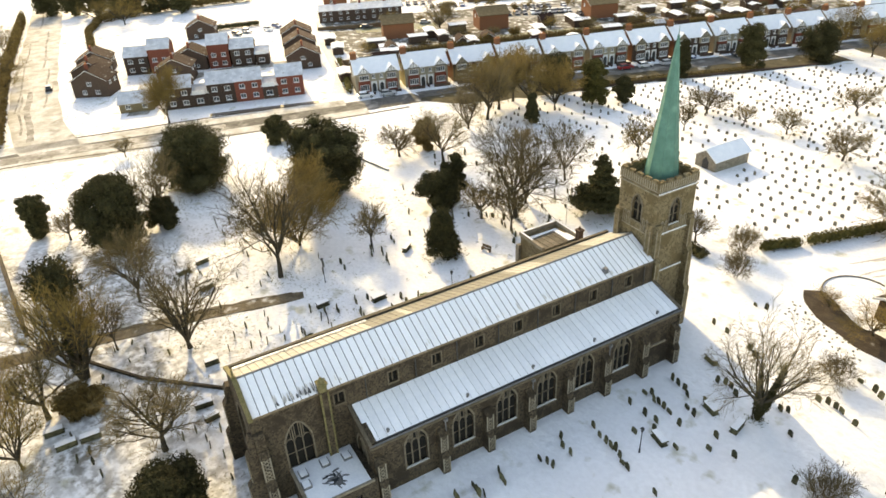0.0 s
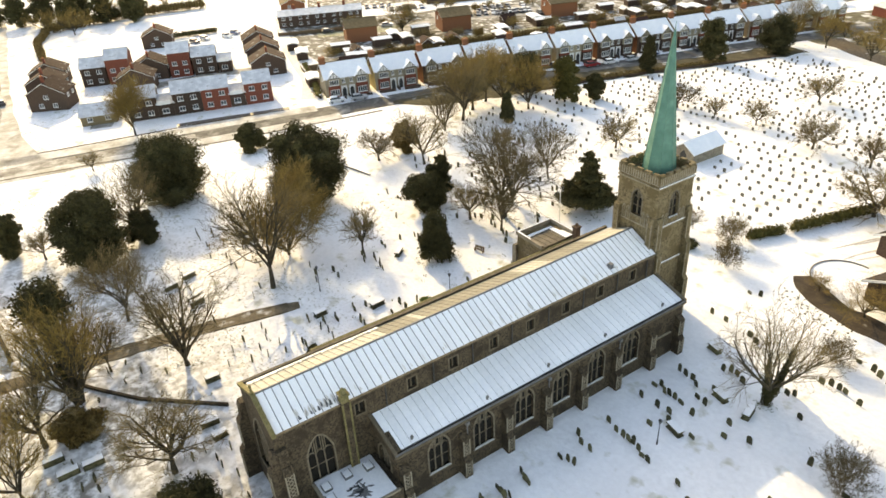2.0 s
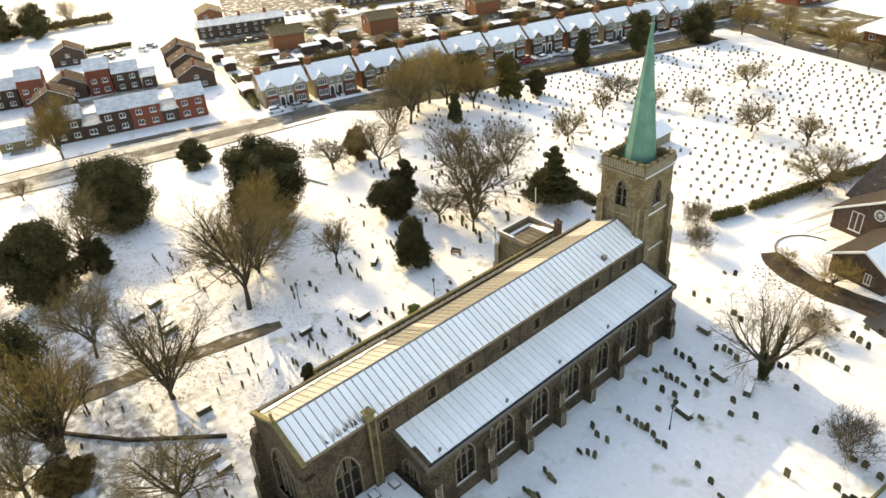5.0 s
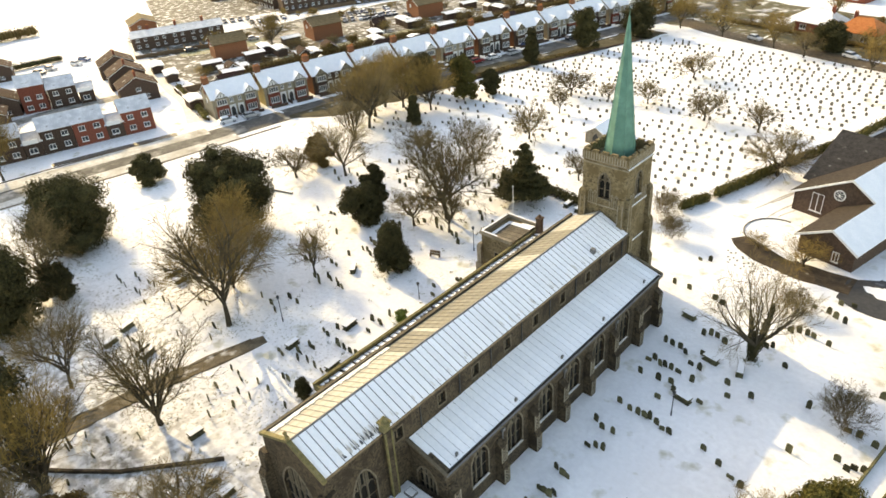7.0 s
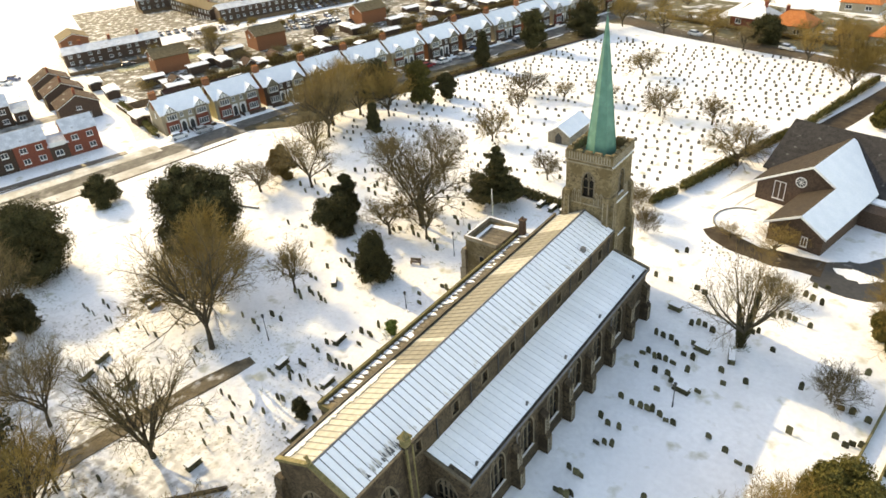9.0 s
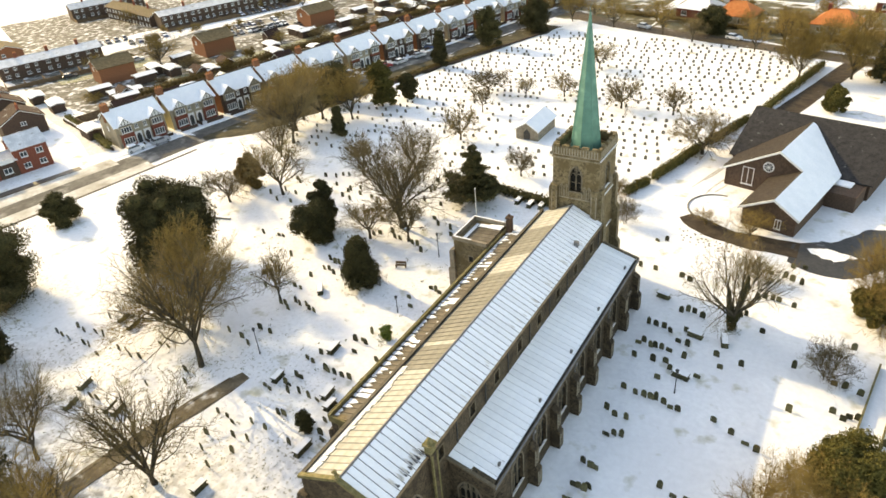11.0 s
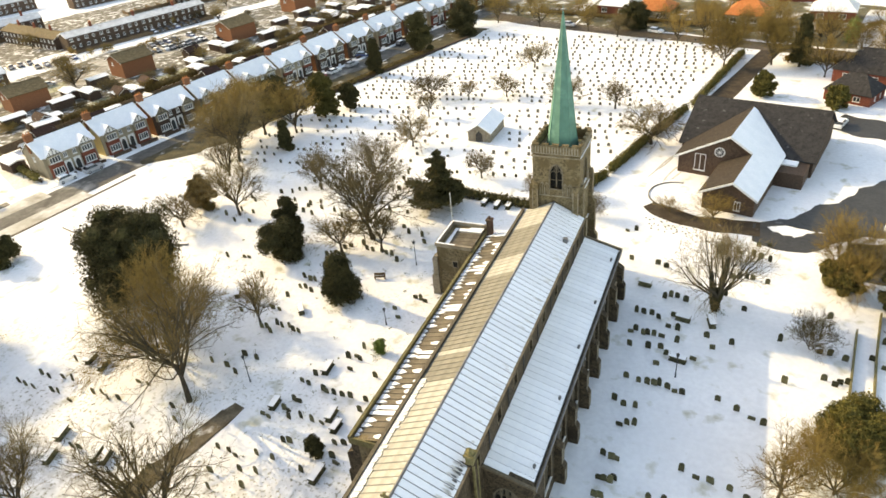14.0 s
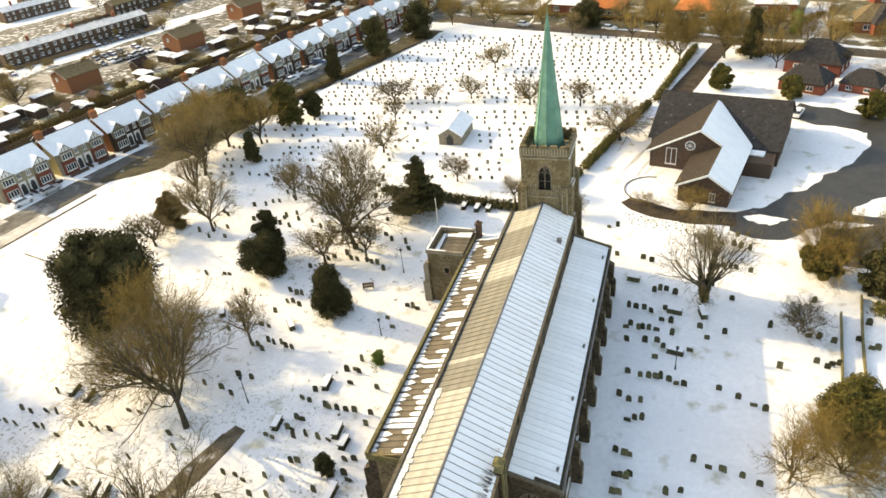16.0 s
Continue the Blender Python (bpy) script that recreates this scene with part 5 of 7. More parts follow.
ivy = thing("ivy_mass", "dark ivy smothering the upper stems of a bare tree", "ivy")
ivy.matrix_basis = at(-26.6, -13.8, 0)
part("foliage", leaf_mesh("foliage", [(-2.6, 0.6, 13.0, 2.3, 2.3, 2.0), (-1.4, 1.6, 12.0, 1.8, 1.8, 1.9), (-3.2, -0.8, 11.6, 1.7, 1.7, 1.7), (-1.6, 0.4, 9.6, 1.0, 1.0, 2.0), (-0.2, 0.1, 3.0, 0.8, 0.8, 3.2), (-0.6, 0.3, 6.6, 0.7, 0.7, 2.6)], 8000, 0.2, LEAF_DARK, 31, 0.5, 0.6), None, ivy)
# evergreens: place, height, width
evergreen("holm_oak", -75.4, 11.0, 11.2, 13.6, LEAF_DARK, "large round dark evergreen oak in the snow", 2, count=22000, size=0.2, lumps=26)
evergreen("holm_oak", -57.5, 30.0, 14.0, 14.6, LEAF_DARK, "broad dark evergreen oak behind a bare tree", 3, count=22000, size=0.2, lumps=26)
evergreen("yew_tree", -89.1, 30.8, 5.2, 6.2, LEAF_DARK, "small round dark yew near the road", 4, count=5000, size=0.22)
evergreen("holm_oak", -58.9, -4.6, 12.0, 10.4, LEAF_DARK, "tall dark evergreen beside bare trees", 5, count=18000, size=0.22, lumps=20)
evergreen("shrub", -61.5, 2.6, 5.4, 6.0, LEAF_DARK, "dark ivy-grown shrub below a leafless tree", 41, count=6000, size=0.2)
evergreen("clipped_yew", -70.1, -15.9, 7.4, 4.8, LEAF_DARK, "clipped flat-topped dark yew in the snow", 6, "clipped", 7000, 0.2, lumps=16)
evergreen("yew_tree", -41.3, 44.6, 6.2, 7.4, LEAF_DARK, "dark rounded yew beside a taller one", 7, count=7000, size=0.22)
evergreen("yew_tree", -42.2, 47.6, 8.0, 4.8, LEAF_DARK, "dark upright yew beside a rounded one", 17, count=6000, size=0.22)
evergreen("yew_tree", -26.8, 36.6, 7.0, 6.8, LEAF_DARK, "dense cone-shaped dark yew among the graves", 8, "cone", 9000, 0.2, lumps=16)
evergreen("cedar_tree", -23.8, 64.0, 10.6, 9.6, LEAF_DARK, "layered dark conifer beside the church", 9, "tiers", 9000, 0.26)
evergreen("ivy_tree", -65.8, 54.9, 6.4, 5.6, LEAF_BROWN, "round ivy-covered tree near the road", 10, count=4500)
for x, y, h, w, lf, sd, shp in ((-79.1, 98.3, 9.6, 9.4, LEAF_DARK, 11, "round"), (-67.3, 99.5, 10.0, 7.8, LEAF_OLIVE, 12, "round"), (-64.5, 106.0, 6.0, 4.6, LEAF_DARK, 13, "round"), (-65.5, 81.0, 6.2, 4.0, LEAF_DARK, 14, "cone"),
                                (-70.5, 131.0, 10.0, 5.9, LEAF_DARK, 15, "cone"), (-67.0, 152.2, 11.5, 8.4, LEAF_DARK, 16, "round"), (-62.2, 172.9, 9.0, 11.5, LEAF_DARK, 17, "round"), (-12.0, 180.0, 7.5, 9.5, LEAF_DARK, 18, "round"),
                                (31.0, 149.0, 12.5, 6.0, LEAF_DARK, 19, "cone"), (41.2, 52.4, 7.5, 6.0, LEAF_DARK, 20, "round"), (35.0, 56.0, 4.2, 5.5, LEAF_OLIVE, 21, "round"), (23.6, 127.5, 5.0, 5.2, LEAF_OLIVE, 22, "round"),
                                (37.0, 122.5, 4.0, 4.8, LEAF_OLIVE, 23, "round"), (50.5, 112.0, 5.0, 5.2, LEAF_OLIVE, 24, "round")):
    evergreen("conifer_tree", x, y, h, w, lf, "dark bushy evergreen by the cemetery edge" if lf is LEAF_DARK else "olive-green bushy evergreen beside the drive", sd, shp, 4500 if y > 70 else 9000, 0.28)
evergreen("holm_oak", 34.2, 27.6, 6.4, 7.6, LEAF_OLIVE, "round olive-green evergreen in the north yard", 25, count=17000, size=0.145, lumps=16)
evergreen("shrub", 0.0, -8.3, 4.9, 8.0, LEAF_DARK, "low dark evergreen shrub below the chancel", 27, count=12000, size=0.17, lumps=16)
evergreen("shrub", 3.2, -6.4, 4.0, 3.2, LEAF_DARK, "small dark evergreen shrub below the chancel", 37, count=4000, size=0.22)
evergreen("shrub", -15.9, 11.6, 2.3, 2.2, LEAF_DARK, "small dark shrub beside the south wall", 28, count=1800, size=0.13)
evergreen("shrub", -16.6, 28.1, 1.9, 1.7, LEAF_GREEN, "small bright green shrub among graves", 29, count=1300, size=0.11, trunk=False)
evergreen("shrub", -20.9, -14.3, 2.5, 5.4, LEAF_BROWN, "low brown leafy shrub among the tombs", 30, count=7000, size=0.16)


def hedge(points, w, h, leaf, label, seed, count=900):
    """A clipped hedge along a line."""
    rnd = random.Random(seed)
    lobes = []
    for (x0, y0), (x1, y1) in zip(points, points[1:]):
        L = math.hypot(x1 - x0, y1 - y0)
        n = max(2, int(L / 1.05))
        for i in range(n):
            f = (i + 0.5) / n
            x, y = x0 + (x1 - x0) * f, y0 + (y1 - y0) * f
            lobes.append((x, y, gz(x, y) + h * 0.5 * rnd.uniform(0.9, 1.05), w * 0.7, 1.2, h * 0.55))
    rz = [(l[0], l[1], l[2] + 50, *l[3:]) for l in lobes]
    t = thing("hedge", label, "hedge")
    for nm, me in (("foliage", leaf_mesh("foliage", rz, int(count * 2.2), 0.2 if w < 2.3 else 0.42, leaf, seed, 0.45, 0.5)), ("inner_foliage", core_mesh(rz, leaf, seed, 0.7))):
        ob = part(nm, me, None, t)
        ob.location.z = -50


hedge([(0.5, 83), (4.6, 99)], 1.3, 1.6, LEAF_OLIVE, "clipped olive-green hedge beside the cemetery", 61, 1600)
hedge([(-2.0, 76), (0, 81.5)], 1.3, 1.4, LEAF_OLIVE, "short clipped hedge beside the drive", 62, 700)
hedge([(5.2, 101), (9.6, 116)], 1.3, 1.6, LEAF_OLIVE, "clipped olive-green hedge beside the cemetery", 63, 1400)
hedge([(10.8, 118), (12.6, 128), (18.5, 158)], 1.4, 1.6, LEAF_OLIVE, "clipped olive-green hedge beside the cemetery", 64, 2000)
hedge([(-33.0, 70.4), (-20.6, 69.0), (-10.1, 67.6), (-4.6, 67.2)], 1.0, 1.3, LEAF_DARK, "dark hedge beside the chest tombs", 65, 2600)
hedge([(-78.5, 106), (-72.6, 127), (-64, 154)], 1.2, 1.2, LEAF_BROWN, "brown hedge along the cemetery road", 66, 2200)
hedge([(-212, 47), (-209.5, 63)], 2.2, 2.2, LEAF_DARK, "dark clipped hedge by the field", 67, 900)
hedge([(-111, 57.0), (-122, 61.0), (-141, 66.5)], 2.0, 1.7, LEAF_OLIVE, "snow-dusted garden hedge along the lane", 68, 900)
hedge([(-136, 84), (-132, 104), (-125, 134), (-116, 168), (-106, 205)], 2.2, 2.6, LEAF_BROWN, "overgrown brown hedge behind the gardens", 69, 7000)

for x, y, h, w, kind, rz in (
        (-143, 108, 5, 7, "shrub", 3), (-138, 118, 4, 6, "shrub", 40), (-136, 140, 5, 7, "copse", 70), (-128, 150, 4.5, 6, "shrub", 130), (-122, 168, 5, 7, "copse", 170), (-118, 185, 5, 7, "shrub", 210),
        (-176, 100, 6, 7, "copse", 20), (-184, 128, 5, 7, "shrub", 60), (-170, 190, 7, 8, "copse", 100), (-225, 150, 7, 9, "copse", 140), (-240, 235, 8, 9, "copse", 180), (-186, 215, 7, 9, "copse", 220),
        (-100, 215, 7, 9, "copse", 15), (-88, 222, 7, 8, "copse", 75), (-30, 190, 7, 8, "copse", 115)):
    bare_tree(x, y, h, w, kind, rz, "small leafless garden tree among the houses")
for x, y, h, w, kind, rz in (
        (-3, 185, 7, 8, "copse", 155), (18, 178, 8, 9, "copse", 195), (36, 172, 7, 9, "copse", 235), (52, 182, 8, 9, "copse", 275), (70, 160, 8, 9, "copse", 315), (48, 140, 5, 6, "shrub", 0), (-50, 205, 7, 9, "copse", 50),
        (76, 118, 7, 9, "copse", 90), (45, 62, 6, 9, "shrub", 140), (43, 47, 6, 7, "copse", 10), (56, 130, 6, 8, "copse", 100), (-22, 222, 7, 8, "copse", 55), (15, 212, 7, 9, "copse", 95)):
    bare_tree(x, y, h, w, kind, rz, "small leafless garden tree among the houses")
hedge([(28, 152), (38, 152), (50, 149)], 1.8, 2.2, LEAF_BROWN, "brown hedge round a snowy garden", 71, 1300)
hedge([(-45, 199), (-20, 191), (0, 186), (20, 180)], 1.6, 1.5, LEAF_BROWN, "brown garden hedge along the west road", 72, 2000)
hedge([(42.5, 169), (43.5, 176), (44.5, 184)], 2.2, 3.4, LEAF_GREEN, "tall bright green conifer hedge beside a drive", 78, 1400)
hedge([(40, 48), (46, 52), (60, 56)], 2.0, 1.6, LEAF_OLIVE, "olive hedge beyond the north yard", 74, 1500)
hedge([(-124, -22), (-140, -21.5), (-170, -20.5), (-200, -19), (-240, -16), (-290, -12)], 4.0, 4.0, LEAF_BROWN, "overgrown brown hedge beside the side road", 75, 6000)
hedge([(-205, 6), (-240, 8), (-262, 14)], 2.5, 2.6, LEAF_BROWN, "overgrown brown hedge of the field", 76, 1500)
hedge([(-262, 14), (-268, 45), (-262, 75)], 3.5, 4.0, LEAF_BROWN, "dark thicket along the field", 77, 2000)

for x, y, h, w, sd in ((-288, 8, 12, 11, 81), (-279, 16, 13, 12, 82), (-270, 24, 11, 11, 83), (-266, 36, 13, 12, 84), (-258, 46, 12, 12, 85), (-296, -2, 12, 12, 86), (-284, 30, 13, 12, 87)):
    evergreen("conifer_tree", x, y, h, w, LEAF_DARK, "dark evergreen in the wood beyond the field", sd, "round", 2200, 0.45)


# thawed grass: blades standing out of the snow under the evergreens and here and there between the graves
rg2 = random.Random(91)
V, F = [], []


def tuft(x, y, n, reach, tall):
    for _ in range(n):
        a, r = rg2.uniform(0, 6.28), reach * math.sqrt(rg2.random())
        px, py = x + r * math.cos(a), y + r * math.sin(a)
        z, b, h = gz(px, py), rg2.uniform(0, 6.28), tall * rg2.uniform(0.5, 1.3)
        w = 0.05 + 0.04 * rg2.random()
        o = len(V)
        V.extend([(px - w * math.cos(b), py - w * math.sin(b), z - 0.03), (px + w * math.cos(b), py + w * math.sin(b), z - 0.03),
                  (px + rg2.gauss(0, 0.12), py + rg2.gauss(0, 0.12), z + h)])
        F.append((o, o + 1, o + 2))


for x, y, w in ((-75.6, 10.5, 14.6), (-57.5, 30.0, 14.6), (-89.1, 30.8, 6.2), (-58.9, -4.9, 10.2), (-41.5, 45.5, 8.0), (-26.8, 36.6, 6.8), (-23.8, 64.0, 8.0), (-65.8, 54.9, 5.6),
                (-34.8, 13.8, 4.0), (-25.0, -1.2, 2.6), (33.6, 26.8, 8.0), (-16.6, 28.1, 2.2), (20.4, 47.6, 2.2), (-30.2, 52.1, 3.0), (-57.5, 54.2, 2.5)):
    for k in range(int(w * 5)):
        a, r = rg2.uniform(0, 6.28), w * rg2.uniform(0.2, 0.56)
        tuft(x + r * math.cos(a), y + r * math.sin(a), 9, 0.45, 0.12)
for k in range(330):
    tuft(rg2.uniform(-52, -12), rg2.uniform(-20, 62), rg2.randint(4, 12), rg2.uniform(0.15, 0.4), 0.14)
me = bpy.data.meshes.new("grass_tufts")
me.from_pydata(V, [], F)
me.materials.append(TUFT)
tagged(new("grass_tufts", me), "tufts of yellow-green grass poking through the snow", "grass", kind="stuff")

# ---- houses ----
def window_part(parent, m, u, w, z0, z1, mullions=1, bars=1, proud=0.03):
    """A white casement in an opening: frame, with its glass behind."""
    bm = bmesh.new()
    f = 0.09
    box(bm, (u - w / 2, -0.14, z0), (u - w / 2 + f, proud, z1), m)
    box(bm, (u + w / 2 - f, -0.14, z0), (u + w / 2, proud, z1), m)
    box(bm, (u - w / 2 + f, -0.14, z0), (u + w / 2 - f, proud, z0 + f), m)
    box(bm, (u - w / 2 + f, -0.14, z1 - f), (u + w / 2 - f, proud, z1), m)
    for k in range(1, mullions + 1):
        c = u - w / 2 + w * k / (mullions + 1)
        box(bm, (c - 0.05, -0.13, z0 + f), (c + 0.05, proud - 0.01, z1 - f), m)
    box(bm, (u - w / 2 - 0.08, -0.02, z0 - 0.09), (u + w / 2 + 0.08, 0.12, z0 - 0.005), m)
    win = part("window", bm, WHITE, parent, "white-framed casement window")
    bm = bmesh.new()
    box(bm, (u - w / 2 + f, -0.12, z0 + f), (u + w / 2 - f, -0.09, z1 - f), m)
    part("pane", bm, PANE, win, "dark window glass")


def side_frames(L, D):
    """Wall frames of a house whose front (towards +x) runs along y from 0 to L."""
    return dict(front=Matrix(((0, 1, 0, 0), (1, 0, 0, 0), (0, 0, 1, 0), (0, 0, 0, 1))),
                rear=Matrix(((0, -1, 0, -D), (1, 0, 0, 0), (0, 0, 1, 0), (0, 0, 0, 1))),
                south=Matrix(((1, 0, 0, -D), (0, -1, 0, 0), (0, 0, 1, 0), (0, 0, 0, 1))),
                north=Matrix(((1, 0, 0, -D), (0, 1, 0, L), (0, 0, 1, 0), (0, 0, 0, 1))))


def chimney(parent, x, y, z0, z1, mat=None, pots=2, w=0.55):
    bm = bmesh.new()
    box(bm, (x - w / 2, y - w * 0.8, z0), (x + w / 2, y + w * 0.8, z1))
    box(bm, (x - w / 2 - 0.07, y - w * 0.8 - 0.07, z1), (x + w / 2 + 0.07, y + w * 0.8 + 0.07, z1 + 0.16))
    st = part("chimney", bm, mat or BRICK_ORANGE, parent, "brick chimney stack")
    for k in range(pots):
        bm = bmesh.new()
        c = y + (k - (pots - 1) / 2) * 0.5
        tube(bm, (x, c, z1 + 0.16), (x, c, z1 + 0.62), 0.14, 0.11, 7)
        part("chimney_pot", bm, TILE_ORANGE, st, "clay chimney pot")


def house(label, L, D, eave, ridge, walls, front_roof, rear_roof, fronts=(), ends=(), hip=0.0, stacks=(), side_wall=None, door=None, over=0.35, name="house", rears=()):
    """A house: front towards +x along y from 0 to L, ridge along y. fronts, ends: windows (u, width, sill, top)."""
    t = thing(name, label, "house", "houses")
    fr = side_frames(L, D)
    th = 0.3
    def opening(w):
        return (w[0], w[1], w[2], w[3], w[3])
    drs = [(door, 1.0, -0.3, 2.1, 2.1)] if door is not None else []
    for nm, wins, ln in (("front", fronts, L), ("rear", rears, L), ("south", ends, D), ("north", ends, D)):
        bm = bmesh.new()
        m = fr[nm]
        if nm in ("front", "rear"):
            wall_with(bm, m, ln, -0.6, eave, th, [opening(w) for w in wins] + (drs if nm == "front" else []))
        else:
            wall_with(bm, m @ Matrix.Translation((th, 0, 0)), ln - 2 * th, -0.6, eave, th, [opening((w[0] - th, *w[1:])) for w in wins])
            if hip == 0:
                prism(bm, [(0, -th, eave), (D, -th, eave), (D / 2, -th, ridge)], (0, th - 0.002, 0), m)
        part(nm + "_wall", bm, side_wall if side_wall and nm in ("south", "north") else walls, t)
        for w in wins:
            window_part(t, m, *w)
    if door is not None:
        bm = bmesh.new()
        box(bm, (door - 0.5, -0.16, -0.3), (door + 0.5, -0.08, 2.1), fr["front"])
        part("door", bm, TIMBER, t, "dark front door")
    k = (ridge - eave) / (D / 2)
    lo = eave - over * k
    h = hip
    e = 0.0 if hip else over
    for nm, mt, sgn in (("front_roof", front_roof, 1), ("rear_roof", rear_roof, -1)):
        bm = bmesh.new()
        x0 = over if sgn > 0 else -D - over
        prism(bm, [(x0, -over, lo), (x0, L + over, lo), (-D / 2, L + (e if not h else -h), ridge), (-D / 2, -e if not h else h, ridge)], (0, 0, 0.16))
        part(nm, bm, mt, t)
    if h:
        for nm, y0, y1 in (("south_hip", -over, h), ("north_hip", L + over, L - h)):
            bm = bmesh.new()
            prism(bm, [(over, y0, lo), (-D - over, y0, lo), (-D / 2, y1, ridge)], (0, 0, 0.16))
            part(nm, bm, rear_roof, t)
    else:
        for y0 in (-e, L + e - 0.06):
            bm = bmesh.new()
            for sgn, x0 in ((1, over), (-1, -D - over)):
                prism(bm, [(x0, y0, lo - 0.16), (-D / 2, y0, ridge - 0.16), (-D / 2, y0, ridge), (x0, y0, lo)], (0, 0.06, 0))
            part("barge_board", bm, WHITE, t, "pale barge board")
    bm = bmesh.new()
    tube(bm, (-D / 2, h - e if h else -e, ridge + 0.16), (-D / 2, L - h if h else L + e, ridge + 0.16), 0.10, 0.10, 6)
    part("ridge_tiles", bm, rear_roof, t)
    for x, y, top in stacks:
        chimney(t, x, y, eave + 0.3, top, BRICK_ORANGE if name == "terrace_house" else BRICK_RED, 3 if name == "terrace_house" else 2, 0.95 if name == "terrace_house" else 0.55)
    return t


def semi_pair(variant):
    """A pair of bay-fronted houses under one snowy roof, with half-timbered gables over the bays."""
    L, D, eave, ridge = 11.2, 8.2, 5.0, 7.7
    walls, side, lower, lab = ((RENDER, RENDER, BRICK_RED, "cream and red brick bay-fronted pair with snowy roof"),
                               (RENDER, RENDER_YELLOW, BRICK_RED, "bay-fronted pair with yellow side wall and snowy roof"),
                               (BRICK_BROWN, BRICK_ORANGE, BRICK_BROWN, "brown brick bay-fronted pair with snowy roof"),
                               (RENDER, RENDER, BRICK_BROWN, "cream rendered bay-fronted pair with snowy roof"))[variant]
    mid = [(4.6, 0.8, 3.4, 4.5), (6.6, 0.8, 3.4, 4.5)]
    t = house(lab, L, D, eave, ridge, walls, SNOW, TILE_BROWN, mid, [(D * 0.5, 0.8, 3.3, 4.4)], stacks=((-D / 2, 0.5, ridge + 1.25),), side_wall=side, name="terrace_house")
    t["group"] = "bay-fronted terrace"
    fr = side_frames(L, D)["front"]
    for c in (2.1, L - 2.1):
        bm = bmesh.new()
        w, d = 2.9, 0.75
        m = fr @ Matrix.Translation((c - w / 2, d, 0))
        wall_with(bm, m, w, -0.6, 2.55, 0.25, [(w / 2, 2.3, 0.75, 2.2, 2.2)])
        box(bm, (0, -d, -0.6), (0.25, -0.25, 2.55), m)
        box(bm, (w - 0.25, -d, -0.6), (w, -0.25, 2.55), m)
        bay = part("bay", bm, lower, t, "projecting bay")
        bm = bmesh.new()
        box(bm, (0, -d, 2.55), (w, 0.02, 3.15), m)
        part("bay_apron", bm, lower if variant != 3 else BRICK_RED, bay, "tile-hung band between the bay windows")
        bm = bmesh.new()
        wall_with(bm, m, w, 3.15, 4.9, 0.25, [(w / 2, 2.3, 3.3, 4.6, 4.6)])
        box(bm, (0, -d, 3.15), (0.25, -0.25, 4.9), m)
        box(bm, (w - 0.25, -d, 3.15), (w, -0.25, 4.9), m)
        part("upper_bay", bm, RENDER, bay, "rendered upper bay")
        for z0, z1 in ((0.75, 2.2), (3.3, 4.6)):
            window_part(t, m, w / 2, 2.3, z0, z1, 3)
        # gable
        bm = bmesh.new()
        prism(bm, [(-0.1, -0.1, 4.9), (w + 0.1, -0.1, 4.9), (w / 2, -0.1, 6.35)], (0, 0.12, 0), m)
        g = part("gable", bm, WHITE if variant != 2 else RENDER, t, "white rendered gable")
        bm = bmesh.new()
        for u in (0.75, 1.45, 2.15):
            hh = 4.9 + 1.45 * (1 - abs(u - w / 2) / (w / 2 + 0.1))
            box(bm, (u - 0.06, 0.02, 4.95), (u + 0.06, 0.06, hh - 0.05), m)
        box(bm, (-0.1, 0.02, 4.9), (w + 0.1, 0.06, 5.05), m)
        for s in (-1, 1):
            a, b = w / 2 + s * (w / 2 + 0.35), w / 2
            prism(bm, [(a, 0.02, 4.68), (b, 0.02, 6.35), (b, 0.02, 6.55), (a, 0.02, 4.88)], (0, 0.1, 0), m)
        part("timbering", bm, TIMBER, g, "black half-timbering")
        bm = bmesh.new()
        for s in (-1, 1):
            a, b = w / 2 + s * (w / 2 + 0.35), w / 2
            prism(bm, [(a, 0.15, 4.72), (b, 0.15, 6.5), (b, -3.0, 6.5), (a, -0.9, 4.72)], (0, 0, 0.15), m)
        part("gable_roof", bm, SNOW, t, "snow-covered gable roof")
    for c in (4.6, 6.6):
        bm = bmesh.new()
        wall_with(bm, fr @ Matrix.Translation((c - 0.75, 0.09, 0)), 1.5, -0.4, 2.7, 0.08, [(0.75, 1.0, -0.3, 1.7, 2.3)])
        part("door_arch", bm, WHITE, t, "white arched porch surround")
        bm = bmesh.new()
        box(bm, (c - 0.5, 0.005, -0.3), (c + 0.5, 0.012, 2.25), fr)
        part("door", bm, TIMBER, t, "dark front door")
    # front garden wall and snowy patch
    return t


protos = {}
for k in range(13):
    y = 58.3 + 12.75 * k * 0.97
    v = (0, 1, 2, 3, 0, 3, 2, 2, 3, 2, 0, 2, 3)[k]
    x = house_line(y)
    m = at(x, y, -14.4)
    if v not in protos:
        protos[v] = semi_pair(v)
        protos[v].matrix_basis = m
    else:
        copy_thing(protos[v], m)

# front garden walls, one before each pair
bm = bmesh.new()
box(bm, (2.6, 0.2, -0.3), (2.85, 4.4, 0.8))
box(bm, (2.6, 6.8, -0.3), (2.85, 11.0, 0.8))
box(bm, (0, 5.5, -0.3), (2.6, 5.7, 0.7))
garden_wall = single("garden_wall", bm, BRICK_BROWN, "low brown brick front garden wall", "wall", "front garden walls", m=at(house_line(58.3), 58.3, -14.4))
for k in range(1, 13):
    y = 58.3 + 12.75 * k * 0.97
    copy_thing(garden_wall, at(house_line(y), y, -14.4))

